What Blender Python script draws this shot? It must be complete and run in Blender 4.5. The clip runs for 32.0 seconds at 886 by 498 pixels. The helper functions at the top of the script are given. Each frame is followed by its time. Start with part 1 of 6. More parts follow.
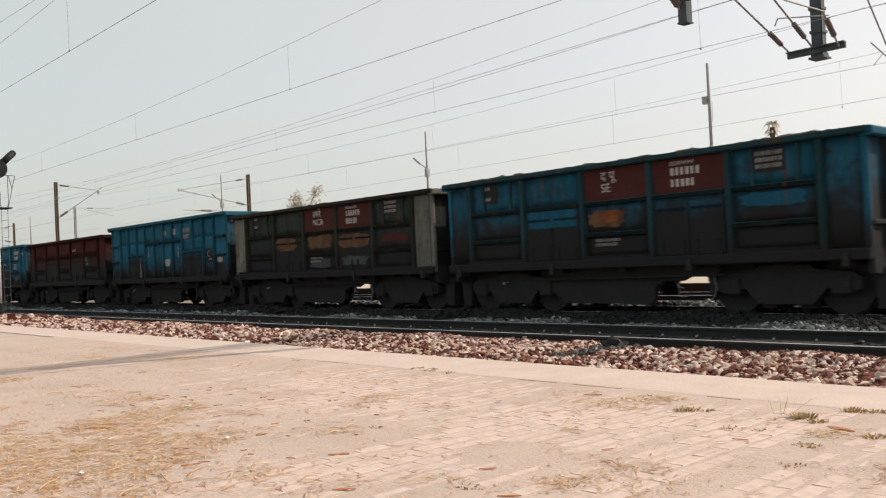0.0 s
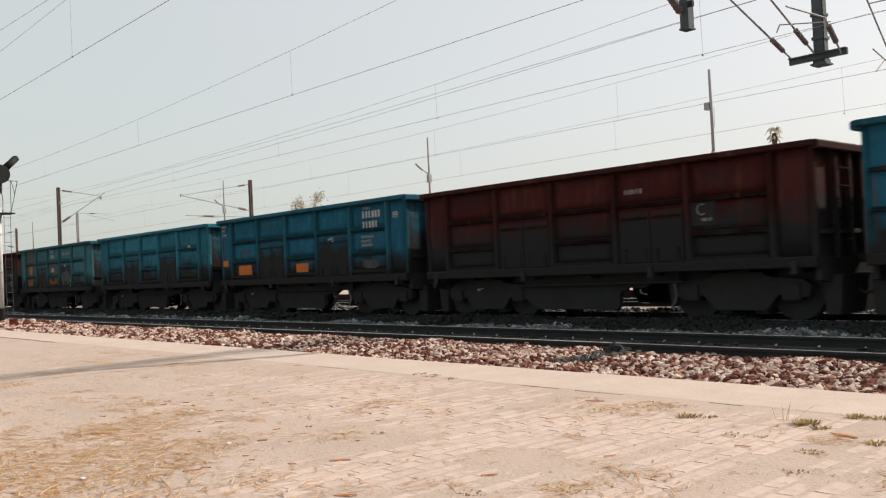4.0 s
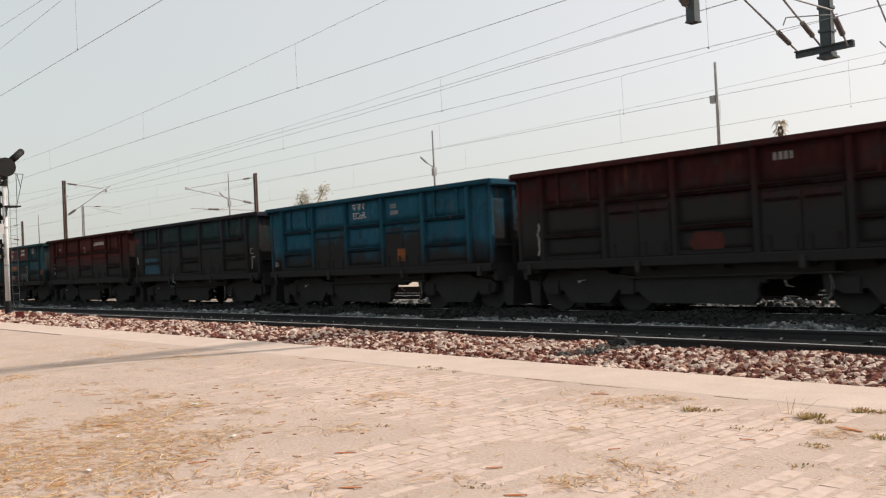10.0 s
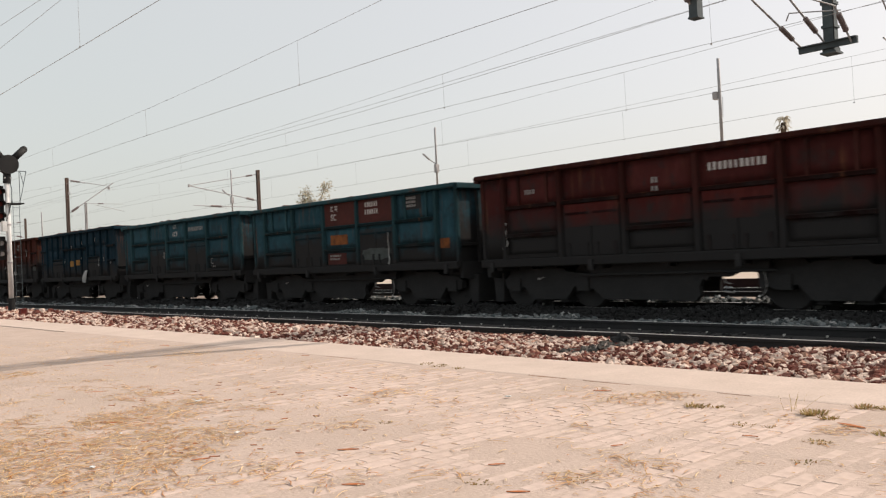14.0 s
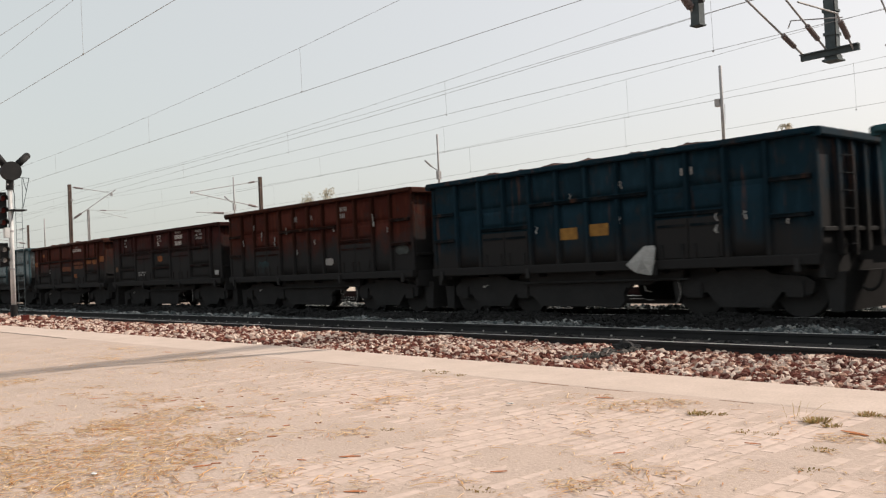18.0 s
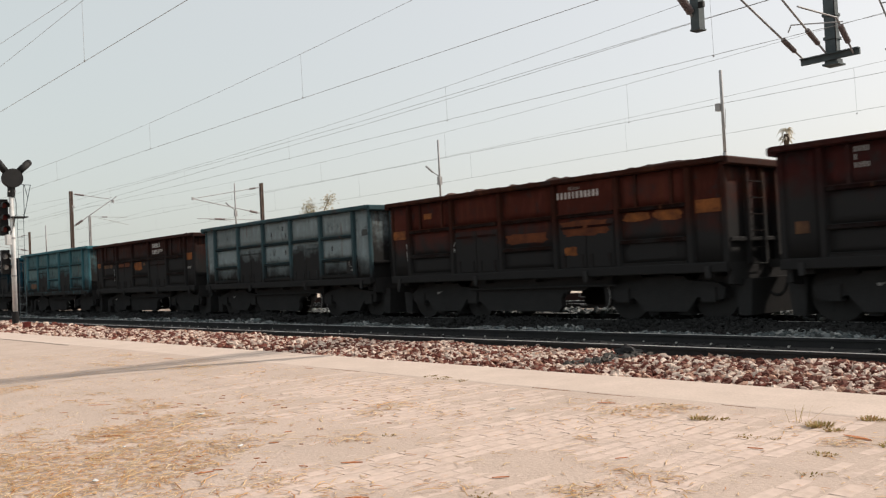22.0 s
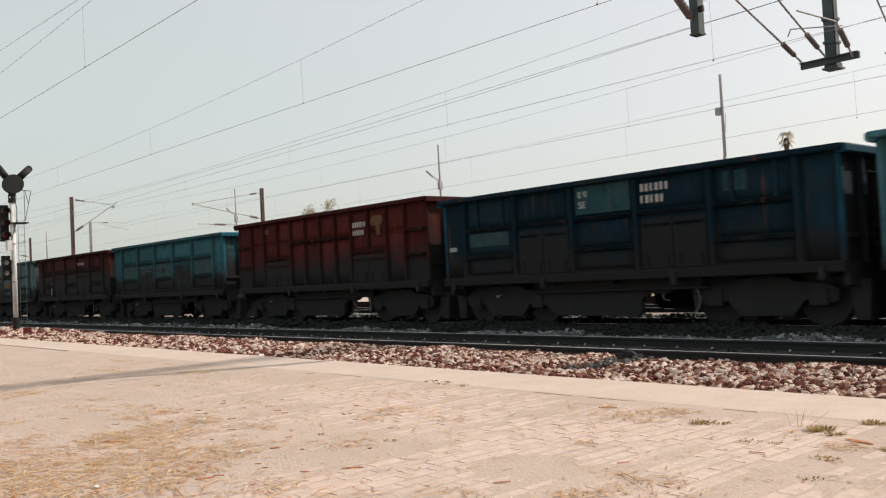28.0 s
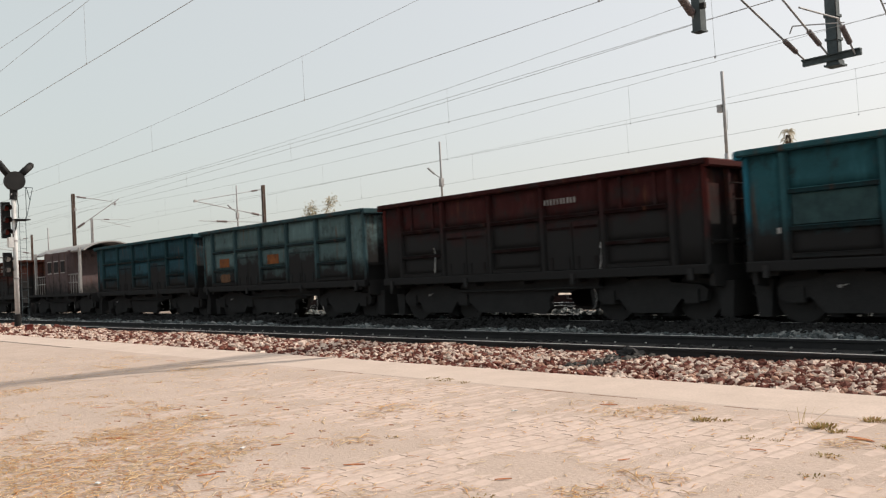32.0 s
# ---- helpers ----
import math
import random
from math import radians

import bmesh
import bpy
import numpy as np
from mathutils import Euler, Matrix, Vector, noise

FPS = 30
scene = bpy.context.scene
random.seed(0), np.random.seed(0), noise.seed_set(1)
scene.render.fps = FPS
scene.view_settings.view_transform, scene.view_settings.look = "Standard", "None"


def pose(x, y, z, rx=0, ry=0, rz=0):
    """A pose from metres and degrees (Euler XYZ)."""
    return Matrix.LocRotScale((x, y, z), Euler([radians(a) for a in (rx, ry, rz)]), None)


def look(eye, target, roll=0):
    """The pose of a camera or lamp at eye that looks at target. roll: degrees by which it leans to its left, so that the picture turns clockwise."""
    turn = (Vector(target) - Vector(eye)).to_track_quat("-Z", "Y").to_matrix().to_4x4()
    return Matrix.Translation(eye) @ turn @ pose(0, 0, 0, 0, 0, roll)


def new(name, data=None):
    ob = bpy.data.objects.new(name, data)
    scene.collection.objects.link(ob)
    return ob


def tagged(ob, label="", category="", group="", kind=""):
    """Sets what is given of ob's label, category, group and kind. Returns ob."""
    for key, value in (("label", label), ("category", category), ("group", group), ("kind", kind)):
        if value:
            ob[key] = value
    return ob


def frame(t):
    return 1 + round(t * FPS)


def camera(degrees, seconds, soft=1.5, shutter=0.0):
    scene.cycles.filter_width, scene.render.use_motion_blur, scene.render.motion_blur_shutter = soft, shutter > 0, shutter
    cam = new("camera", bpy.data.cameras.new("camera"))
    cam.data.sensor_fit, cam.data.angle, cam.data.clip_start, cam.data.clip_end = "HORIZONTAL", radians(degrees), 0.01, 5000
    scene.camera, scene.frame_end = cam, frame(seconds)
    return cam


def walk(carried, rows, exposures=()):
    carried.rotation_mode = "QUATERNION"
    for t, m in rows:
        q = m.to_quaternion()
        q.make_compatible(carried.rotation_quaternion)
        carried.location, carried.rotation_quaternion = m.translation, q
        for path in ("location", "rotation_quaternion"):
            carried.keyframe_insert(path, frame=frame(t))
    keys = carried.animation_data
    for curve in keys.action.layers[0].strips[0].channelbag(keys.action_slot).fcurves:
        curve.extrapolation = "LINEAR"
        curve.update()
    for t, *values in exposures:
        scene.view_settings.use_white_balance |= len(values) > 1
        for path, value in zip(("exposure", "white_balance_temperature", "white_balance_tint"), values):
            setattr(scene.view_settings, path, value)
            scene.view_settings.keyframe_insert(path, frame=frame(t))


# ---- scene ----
FOV = 53.86
EYE = (0.0, 0.0, 1.204)
cam = camera(FOV, 32.0, soft=1.25, shutter=0.25)


def aim(yaw, pitch, roll):
    """Pose of the hand-held camera: yaw from the track's -x end, pitch up, roll."""
    a, b = radians(yaw), radians(pitch)
    way = Vector((-math.cos(a) * math.cos(b), math.sin(a) * math.cos(b), math.sin(b)))
    return look(EYE, Vector(EYE) + way * 10, roll)


# the hand-held camera only sways
walk(cam, [
    (0.0, aim(42.354, 0.899, -2.679)), (0.5, aim(42.348, 0.949, -2.666)), (1.0, aim(42.344, 0.981, -2.654)),
    (1.5, aim(42.333, 1.027, -2.641)), (2.0, aim(42.313, 1.070, -2.657)), (2.5, aim(42.311, 1.107, -2.655)),
    (3.0, aim(42.278, 1.197, -2.660)), (3.5, aim(42.267, 1.238, -2.649)), (5.5, aim(42.122, 1.402, -2.453)),
    (6.0, aim(42.096, 1.405, -2.473)), (6.5, aim(42.106, 1.441, -2.469)), (7.0, aim(42.097, 1.441, -2.483)),
    (7.5, aim(42.139, 1.392, -2.460)), (8.0, aim(42.131, 1.290, -2.446)), (8.5, aim(42.118, 1.163, -2.369)),
    (9.0, aim(42.052, 0.911, -2.411)), (9.5, aim(41.945, 0.832, -2.470)), (10.0, aim(41.907, 0.853, -2.551)),
    (10.5, aim(41.858, 0.906, -2.539)), (11.0, aim(41.810, 0.917, -2.541)), (11.5, aim(41.762, 0.947, -2.547)),
    (12.0, aim(41.728, 0.858, -2.552)), (12.5, aim(41.715, 0.838, -2.571)), (13.0, aim(41.704, 0.765, -2.590)),
    (13.5, aim(41.702, 0.703, -2.618)), (14.0, aim(41.729, 0.646, -2.610)), (14.5, aim(41.720, 0.644, -2.642)),
    (16.5, aim(41.646, 0.837, -2.578)), (17.0, aim(41.635, 0.925, -2.586)), (17.5, aim(41.626, 1.004, -2.588)),
    (18.0, aim(41.611, 1.100, -2.563)), (18.5, aim(41.601, 1.189, -2.570)), (19.0, aim(41.583, 1.270, -2.607)),
    (19.5, aim(41.566, 1.311, -2.593)), (20.0, aim(41.553, 1.382, -2.614)), (20.5, aim(41.545, 1.400, -2.664)),
    (21.0, aim(41.533, 1.430, -2.692)), (21.5, aim(41.548, 1.445, -2.733)), (22.0, aim(41.548, 1.461, -2.764)),
    (22.5, aim(41.546, 1.486, -2.781)), (23.0, aim(41.551, 1.518, -2.798)), (23.5, aim(41.552, 1.524, -2.817)),
    (24.0, aim(41.553, 1.552, -2.828)), (24.5, aim(41.557, 1.549, -2.852)), (25.0, aim(41.559, 1.605, -2.852)),
    (25.5, aim(41.561, 1.641, -2.851)), (27.5, aim(41.533, 1.771, -2.911)), (28.0, aim(41.528, 1.775, -2.906)),
    (28.5, aim(41.529, 1.796, -2.947)), (29.0, aim(41.521, 1.792, -2.946)), (29.5, aim(41.530, 1.806, -2.968)),
    (30.0, aim(41.525, 1.825, -2.884)), (30.5, aim(41.513, 1.831, -2.897)), (31.0, aim(41.476, 1.779, -2.905)),
    (31.5, aim(41.453, 1.683, -2.843)), (32.0, aim(41.433, 1.585, -2.872)),
], exposures=[                                     # the phone's white balance drifts a little
    (0.0, 0.33, 6550, 10.8), (2.5, 0.33, 6530, 10.4), (5.5, 0.31, 6480, 9.4), (7.3, 0.31, 6480, 9.4), (9.5, 0.34, 6550, 10.8), (14.5, 0.35, 6600, 12.2),
    (18.5, 0.33, 6540, 10.8), (21.0, 0.32, 6480, 9.4), (32.0, 0.31, 6480, 9.4),
])

# ---- light ----
SUN_WAY = Vector((0.53, 1.22, 1.0)).normalized()   # from the ground to the sun
world = bpy.data.worlds.new("sky")
scene.world = world
world.use_nodes = True
wn = world.node_tree
sky = wn.nodes.new("ShaderNodeTexSky")
sky.sky_type = "NISHITA"
sky.sun_disc = False
sky.sun_elevation = math.asin(SUN_WAY.z)
sky.sun_rotation = math.atan2(SUN_WAY.x, SUN_WAY.y)
sky.air_density, sky.dust_density, sky.ozone_density = 1.0, 4.5, 1.0
wn.nodes["Background"].inputs["Strength"].default_value = 0.15
haze = wn.nodes.new("ShaderNodeMix")               # thin white haze over the whole sky
haze.data_type = "RGBA"
haze.inputs[0].default_value = 0.73
tint = wn.nodes.new("ShaderNodeMix")               # the haze is whitest towards the sun, cooler and dimmer away from it
tint.data_type = "RGBA"
tint.inputs[6].default_value = (3.90, 4.06, 3.82, 1)
tint.inputs[7].default_value = (4.46, 4.37, 4.24, 1)
coords = wn.nodes.new("ShaderNodeTexCoord")
towards = wn.nodes.new("ShaderNodeVectorMath")
towards.operation = "DOT_PRODUCT"
towards.inputs[1].default_value = SUN_WAY
spread = wn.nodes.new("ShaderNodeMapRange")
spread.inputs[1].default_value, spread.inputs[2].default_value = 0.05, 0.70
wn.links.new(coords.outputs["Generated"], towards.inputs[0])
wn.links.new(towards.outputs["Value"], spread.inputs[0])
wn.links.new(spread.outputs[0], tint.inputs[0])
wn.links.new(tint.outputs[2], haze.inputs[7])
wn.links.new(sky.outputs[0], haze.inputs[6])
wn.links.new(haze.outputs[2], wn.nodes["Background"].inputs["Color"])
sun = new("sun", bpy.data.lights.new("sun", "SUN"))
sun.data.energy, sun.data.angle, sun.data.color = 3.8, radians(0.7), (1.0, 0.89, 0.78)
sun.matrix_world = look((0, 0, 60), Vector((0, 0, 60)) - SUN_WAY)


# ---- materials ----
def mat(name, colour, rough=0.8, metal=0.0, spec=0.3):
    m = bpy.data.materials.new(name)
    m.use_nodes = True
    b = m.node_tree.nodes["Principled BSDF"]
    b.inputs["Base Color"].default_value = (*colour, 1)
    b.inputs["Roughness"].default_value = rough
    b.inputs["Metallic"].default_value = metal
    b.inputs["Specular IOR Level"].default_value = spec
    return m


def node(m, kind, **inputs):
    n = m.node_tree.nodes.new(kind)
    for k, v in inputs.items():
        n.inputs[k.replace("_", " ")].default_value = v
    return n


def link(m, a, b):
    m.node_tree.links.new(a, b)


def mixed(m, fac, a, b):
    """Colour mix node; a and b are colours or sockets."""
    n = m.node_tree.nodes.new("ShaderNodeMix")
    n.data_type = "RGBA"
    for i, v in ((6, a), (7, b)):
        if isinstance(v, tuple):
            n.inputs[i].default_value = (*v, 1)
        else:
            link(m, v, n.inputs[i])
    if isinstance(fac, float):
        n.inputs[0].default_value = fac
    else:
        link(m, fac, n.inputs[0])
    return n.outputs[2]


def ramp(m, src, lo, hi, a=0.0, b=1.0):
    n = m.node_tree.nodes.new("ShaderNodeMapRange")
    n.inputs[1].default_value, n.inputs[2].default_value, n.inputs[3].default_value, n.inputs[4].default_value = lo, hi, a, b
    link(m, src, n.inputs[0])
    return n.outputs[0]


def noise_of(m, scale, detail=4.0, stretch=None, rough=0.6, space="Object"):
    co = m.node_tree.nodes.new("ShaderNodeTexCoord").outputs[space]
    if stretch:
        mp = m.node_tree.nodes.new("ShaderNodeMapping")
        mp.inputs["Scale"].default_value = stretch
        link(m, co, mp.inputs[0])
        co = mp.outputs[0]
    n = node(m, "ShaderNodeTexNoise", Scale=scale, Detail=detail, Roughness=rough)
    link(m, co, n.inputs["Vector"])
    return n.outputs["Fac"]


def bump(m, src, strength=0.3, dist=0.01):
    n = node(m, "ShaderNodeBump", Strength=strength, Distance=dist)
    link(m, src, n.inputs["Height"])
    link(m, n.outputs[0], m.node_tree.nodes["Principled BSDF"].inputs["Normal"])


def base(m, sock):
    link(m, sock, m.node_tree.nodes["Principled BSDF"].inputs["Base Color"])


def worn_paint(name, colour, rust=(0.10, 0.045, 0.025), soot=(0.0235, 0.0232, 0.0236), rusty=0.5, sooty=0.5, line=1.85):
    """Weathered wagon paint: rust streaks that run down, and a black of coal soot and painted-in shade with a ragged
    edge, up to about line.
    """
    m = mat(name, colour, 0.8, 0.0, 0.05)
    big = noise_of(m, 1.1, 6.0, (1, 1, 1.3), 0.7, "Object")
    streak = noise_of(m, 5.0, 4.0, (1, 1, 0.12), 0.6, "Object")
    fine = noise_of(m, 30.0, 3.0)
    rag = noise_of(m, 2.0, 5.0, (1.0, 1.0, 0.9), 0.62, "Object")
    c = mixed(m, ramp(m, fine, 0.3, 0.75, 0.0, 0.35), colour, tuple(x * 0.6 for x in colour))
    c = mixed(m, ramp(m, big, 0.35, 0.7, 0.0, 0.55), c, tuple(x * 0.45 for x in colour))
    wash = noise_of(m, 6.0, 5.0, (1, 1, 0.25), 0.65, "Object")
    c = mixed(m, ramp(m, wash, 0.52, 0.74, 0.0, 0.6), c, tuple(x * 1.65 + 0.003 for x in colour))
    each = m.node_tree.nodes.new("ShaderNodeObjectInfo").outputs["Random"]
    c = mixed(m, ramp(m, each, 0.0, 0.55, 0.45, 0.0), c, tuple(x * 0.55 for x in colour))
    c = mixed(m, ramp(m, each, 0.55, 1.0, 0.0, 0.40), c, tuple(x * 1.35 + 0.004 for x in colour))
    c = mixed(m, ramp(m, streak, 0.62 - 0.22 * rusty, 0.80 - 0.1 * rusty), c, rust)
    c = mixed(m, ramp(m, big, 0.66 - 0.25 * sooty, 0.86 - 0.2 * sooty), c, soot)
    blotch = noise_of(m, 2.6, 6.0, (1, 1, 0.7), 0.7, "Object")
    c = mixed(m, ramp(m, blotch, 0.62 - 0.16 * sooty, 0.74 - 0.14 * sooty, 0.0, 0.8), c, soot)
    # black lower part, soot and painted shade together: height plus a ragged offset
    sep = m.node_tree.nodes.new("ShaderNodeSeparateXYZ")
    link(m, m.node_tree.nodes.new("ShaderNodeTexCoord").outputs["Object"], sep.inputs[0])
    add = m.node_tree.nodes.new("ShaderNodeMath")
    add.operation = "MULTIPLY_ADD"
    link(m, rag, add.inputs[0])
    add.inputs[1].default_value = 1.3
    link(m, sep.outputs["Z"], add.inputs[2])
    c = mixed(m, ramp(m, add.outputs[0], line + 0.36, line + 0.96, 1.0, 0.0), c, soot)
    base(m, c)
    bump(m, fine, 0.15, 0.004)
    return m


def speckled(name, a, b, scale=8.0, rough=0.9, grain=60.0, relief=0.4, depth=0.01, space="Object"):
    m = mat(name, a, rough, 0.0, 0.2)
    big = noise_of(m, scale, 5.0, None, 0.65, space)
    fine = noise_of(m, grain, 4.0, None, 0.6, space)
    c = mixed(m, ramp(m, big, 0.35, 0.65), a, b)
    c = mixed(m, ramp(m, fine, 0.3, 0.7, 0.0, 0.35), c, tuple(x * 0.55 for x in b))
    base(m, c)
    bump(m, fine, relief, depth)
    return m


def pieces(name, colours, rough=0.9, island=True, grain=40.0, crisp=False):
    """Colour varies from piece to piece."""
    m = mat(name, colours[0], rough, 0.0, 0.2)
    if island:
        r = m.node_tree.nodes.new("ShaderNodeNewGeometry").outputs["Random Per Island"]
    else:
        r = m.node_tree.nodes.new("ShaderNodeObjectInfo").outputs["Random"]
    cr = m.node_tree.nodes.new("ShaderNodeValToRGB")
    el = cr.color_ramp.elements
    while len(el) < len(colours):
        el.new(0.5)
    for i, c in enumerate(colours):
        el[i].position, el[i].color = i / (len(colours) - 1), (*c, 1)
    if crisp:                                      # pieces are of one tone or the other, none between
        cr.color_ramp.interpolation = "CONSTANT"
    link(m, r, cr.inputs[0])
    fine = noise_of(m, grain, 4.0)
    c = mixed(m, ramp(m, fine, 0.3, 0.75, 0.0, 0.2 if crisp else 0.5), cr.outputs[0], tuple(x * 0.5 for x in colours[0]))
    base(m, c)
    bump(m, fine, 0.3, 0.005)
    return m


DUST = speckled("dusty_ground", (0.485, 0.384, 0.326), (0.425, 0.337, 0.280), 1.2, 0.95, 35, 0.6, 0.012)
FARGROUND = speckled("dry_field", (0.50, 0.42, 0.35), (0.40, 0.33, 0.26), 0.08, 0.95, 2.0, 0.3, 0.02)
CONCRETE = speckled("coping_concrete", (0.56, 0.455, 0.39), (0.49, 0.395, 0.335), 1.6, 0.9, 45, 0.25, 0.004)
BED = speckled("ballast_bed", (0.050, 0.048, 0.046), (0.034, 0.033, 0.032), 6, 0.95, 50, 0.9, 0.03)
BRICK_TONES = [(0.54, 0.425, 0.365), (0.575, 0.455, 0.392), (0.51, 0.40, 0.34), (0.555, 0.44, 0.375)]
BRICK = pieces("dusty_brick", BRICK_TONES, 0.95, True, 12)
BRICK_ONE = pieces("dusty_brick_single", BRICK_TONES, 0.95, False, 12)
# maroon tones stand in for shaded faces and gaps between the pale stones
STONE_TONES = [(0.50, 0.385, 0.32), (0.10, 0.022, 0.013), (0.58, 0.46, 0.385), (0.14, 0.032, 0.019), (0.07, 0.016, 0.010), (0.36, 0.21, 0.15), (0.64, 0.52, 0.44), (0.12, 0.028, 0.017), (0.09, 0.020, 0.012), (0.54, 0.42, 0.35), (0.18, 0.050, 0.030)]
STONES = pieces("ballast_stone", STONE_TONES, 0.85, True, 25, True)
STONE_ONE = pieces("ballast_stone_single", STONE_TONES, 0.9, False, 40, True)
# darker copies of the ballast: the train's shade is put into the stone tones
TRACK_STONES = pieces("shade_toned_ballast_stone", [(0.10, 0.125, 0.13), (0.03, 0.032, 0.032), (0.26, 0.28, 0.28), (0.025, 0.028, 0.029), (0.44, 0.44, 0.42), (0.04, 0.048, 0.05), (0.16, 0.18, 0.18), (0.03, 0.033, 0.034)], 0.9, True, 40)
SHADE_STONES = pieces("shade_black_stone", [(0.017, 0.017, 0.017), (0.026, 0.026, 0.026), (0.013, 0.013, 0.013), (0.032, 0.033, 0.033)], 0.95, True, 40)
DARK_STONES = pieces("oily_ballast_stone", [(0.06, 0.055, 0.05), (0.10, 0.09, 0.08), (0.04, 0.035, 0.03)], 0.85, True, 40)
STRAW = pieces("straw", [(0.76, 0.53, 0.27), (0.80, 0.65, 0.44), (0.52, 0.20, 0.065), (0.82, 0.71, 0.53), (0.68, 0.36, 0.11), (0.79, 0.62, 0.39)], 0.8, True, 20)
RAILSIDE = speckled("rusty_rail", (0.036, 0.035, 0.036), (0.026, 0.026, 0.027), 4, 0.8, 50, 0.3, 0.003)
RAILHEAD = mat("polished_rail_head", (0.55, 0.54, 0.53), 0.45, 0.6, 0.5)
CLIPSTEEL = mat("dusty_clip_steel", (0.45, 0.43, 0.40), 0.6, 0.0, 0.3)
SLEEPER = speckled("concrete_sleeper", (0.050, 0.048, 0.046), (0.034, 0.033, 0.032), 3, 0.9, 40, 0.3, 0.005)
IRON = speckled("dark_iron", (0.044, 0.0435, 0.044), (0.038, 0.0375, 0.038), 3, 1.0, 40, 0.3, 0.004)
IRON.node_tree.nodes["Principled BSDF"].inputs["Specular IOR Level"].default_value = 0.0
RUNGSTEEL = mat("rubbed_rung_steel", (0.16, 0.18, 0.19), 0.6, 0.1, 0.3)
WHEELSTEEL = mat("wheel_steel", (0.036, 0.035, 0.035), 0.9, 0.0, 0.05)
GALV = speckled("galvanised_steel", (0.42, 0.41, 0.41), (0.28, 0.275, 0.28), 2, 0.6, 30, 0.1, 0.002)
MASTRED = speckled("oxide_painted_mast", (0.15, 0.105, 0.085), (0.09, 0.065, 0.055), 2, 0.7, 30, 0.1, 0.002)
DROPGREY = speckled("painted_drop_tube", (0.09, 0.115, 0.125), (0.05, 0.065, 0.072), 2, 0.7, 30, 0.1, 0.002)
PORCELAIN = mat("brown_insulator", (0.15, 0.118, 0.115), 0.4, 0.0, 0.4)
WIRE = mat("weathered_copper_wire", (0.30, 0.295, 0.29), 0.6, 0.1, 0.3)
SIGNALBLACK = speckled("signal_black", (0.012, 0.012, 0.013), (0.02, 0.02, 0.02), 2, 0.7, 20, 0.1, 0.002)
SIGNALWHITE = speckled("signal_white", (0.70, 0.70, 0.69), (0.55, 0.55, 0.54), 2, 0.6, 20, 0.1, 0.002)
REDBOX = speckled("red_painted_box", (0.16, 0.03, 0.022), (0.10, 0.02, 0.017), 6, 0.8, 30, 0.2, 0.003)
CESS = speckled("dusty_cess", (0.30, 0.24, 0.20), (0.19, 0.15, 0.125), 3, 0.95, 30, 0.6, 0.02)
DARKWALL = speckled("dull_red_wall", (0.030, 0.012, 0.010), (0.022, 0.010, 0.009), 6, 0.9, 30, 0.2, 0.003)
PLATE = speckled("white_sheet", (0.40, 0.40, 0.39), (0.28, 0.28, 0.27), 6, 0.7, 30, 0.2, 0.003)
LOAD = speckled("heaped_ore", (0.11, 0.06, 0.045), (0.05, 0.03, 0.025), 3, 0.95, 20, 1.0, 0.05)
STENCIL = mat("faded_white_stencil", (0.26, 0.25, 0.24), 0.8, 0.0, 0.2)
LETTERWHITE = mat("white_lettering", (0.46, 0.44, 0.42), 0.8, 0.0, 0.2)
PATCHORANGE = speckled("orange_patch", (0.55, 0.17, 0.03), (0.40, 0.12, 0.025), 3, 0.8, 30, 0.2, 0.002)
PATCHTAN = speckled("tan_patch", (0.15, 0.078, 0.038), (0.07, 0.036, 0.022), 3, 0.8, 30, 0.2, 0.002)
PATCHBLUE = speckled("blue_patch", (0.022, 0.072, 0.11), (0.014, 0.046, 0.075), 3, 0.8, 30, 0.2, 0.002)
# leaf tones are paled: the haze over distant trees is in the colour
LEAF = pieces("leaf", [(0.44, 0.42, 0.34), (0.55, 0.50, 0.42), (0.34, 0.34, 0.22)], 0.7, True, 10)
WEED = pieces("weed_leaf", [(0.31, 0.25, 0.09), (0.48, 0.35, 0.16), (0.20, 0.17, 0.06), (0.56, 0.40, 0.22), (0.34, 0.17, 0.07)], 0.8, True, 10)
DRYGRASS = pieces("dry_grass", [(0.42, 0.33, 0.11), (0.55, 0.42, 0.19), (0.32, 0.24, 0.08), (0.60, 0.45, 0.24)], 0.8, True, 10)
for m in (LEAF, WEED, DRYGRASS, STRAW):                  # thin blades let some light through
    out = next(n for n in m.node_tree.nodes if n.type == "OUTPUT_MATERIAL")
    pb = m.node_tree.nodes["Principled BSDF"]
    tr = m.node_tree.nodes.new("ShaderNodeBsdfTranslucent")
    link(m, pb.inputs["Base Color"].links[0].from_socket, tr.inputs["Color"])
    mx = m.node_tree.nodes.new("ShaderNodeMixShader")
    mx.inputs[0].default_value = 0.4
    link(m, pb.outputs[0], mx.inputs[1])
    link(m, tr.outputs[0], mx.inputs[2])
    link(m, mx.outputs[0], out.inputs["Surface"])
BARK = speckled("bark", (0.12, 0.09, 0.065), (0.07, 0.05, 0.04), 4, 0.9, 30, 0.6, 0.01)
DRYLEAF = speckled("dry_leaf_brown", (0.47, 0.165, 0.06), (0.31, 0.10, 0.035), 8, 0.8, 60, 0.3, 0.002)


# ---- mesh tools ----
def box(bm, x0, x1, y0, y1, z0, z1):
    v = [bm.verts.new((x, y, z)) for z in (z0, z1) for y in (y0, y1) for x in (x0, x1)]
    for q in ((0, 2, 3, 1), (4, 5, 7, 6), (0, 1, 5, 4), (2, 6, 7, 3), (0, 4, 6, 2), (1, 3, 7, 5)):
        bm.faces.new([v[i] for i in q])
    return v


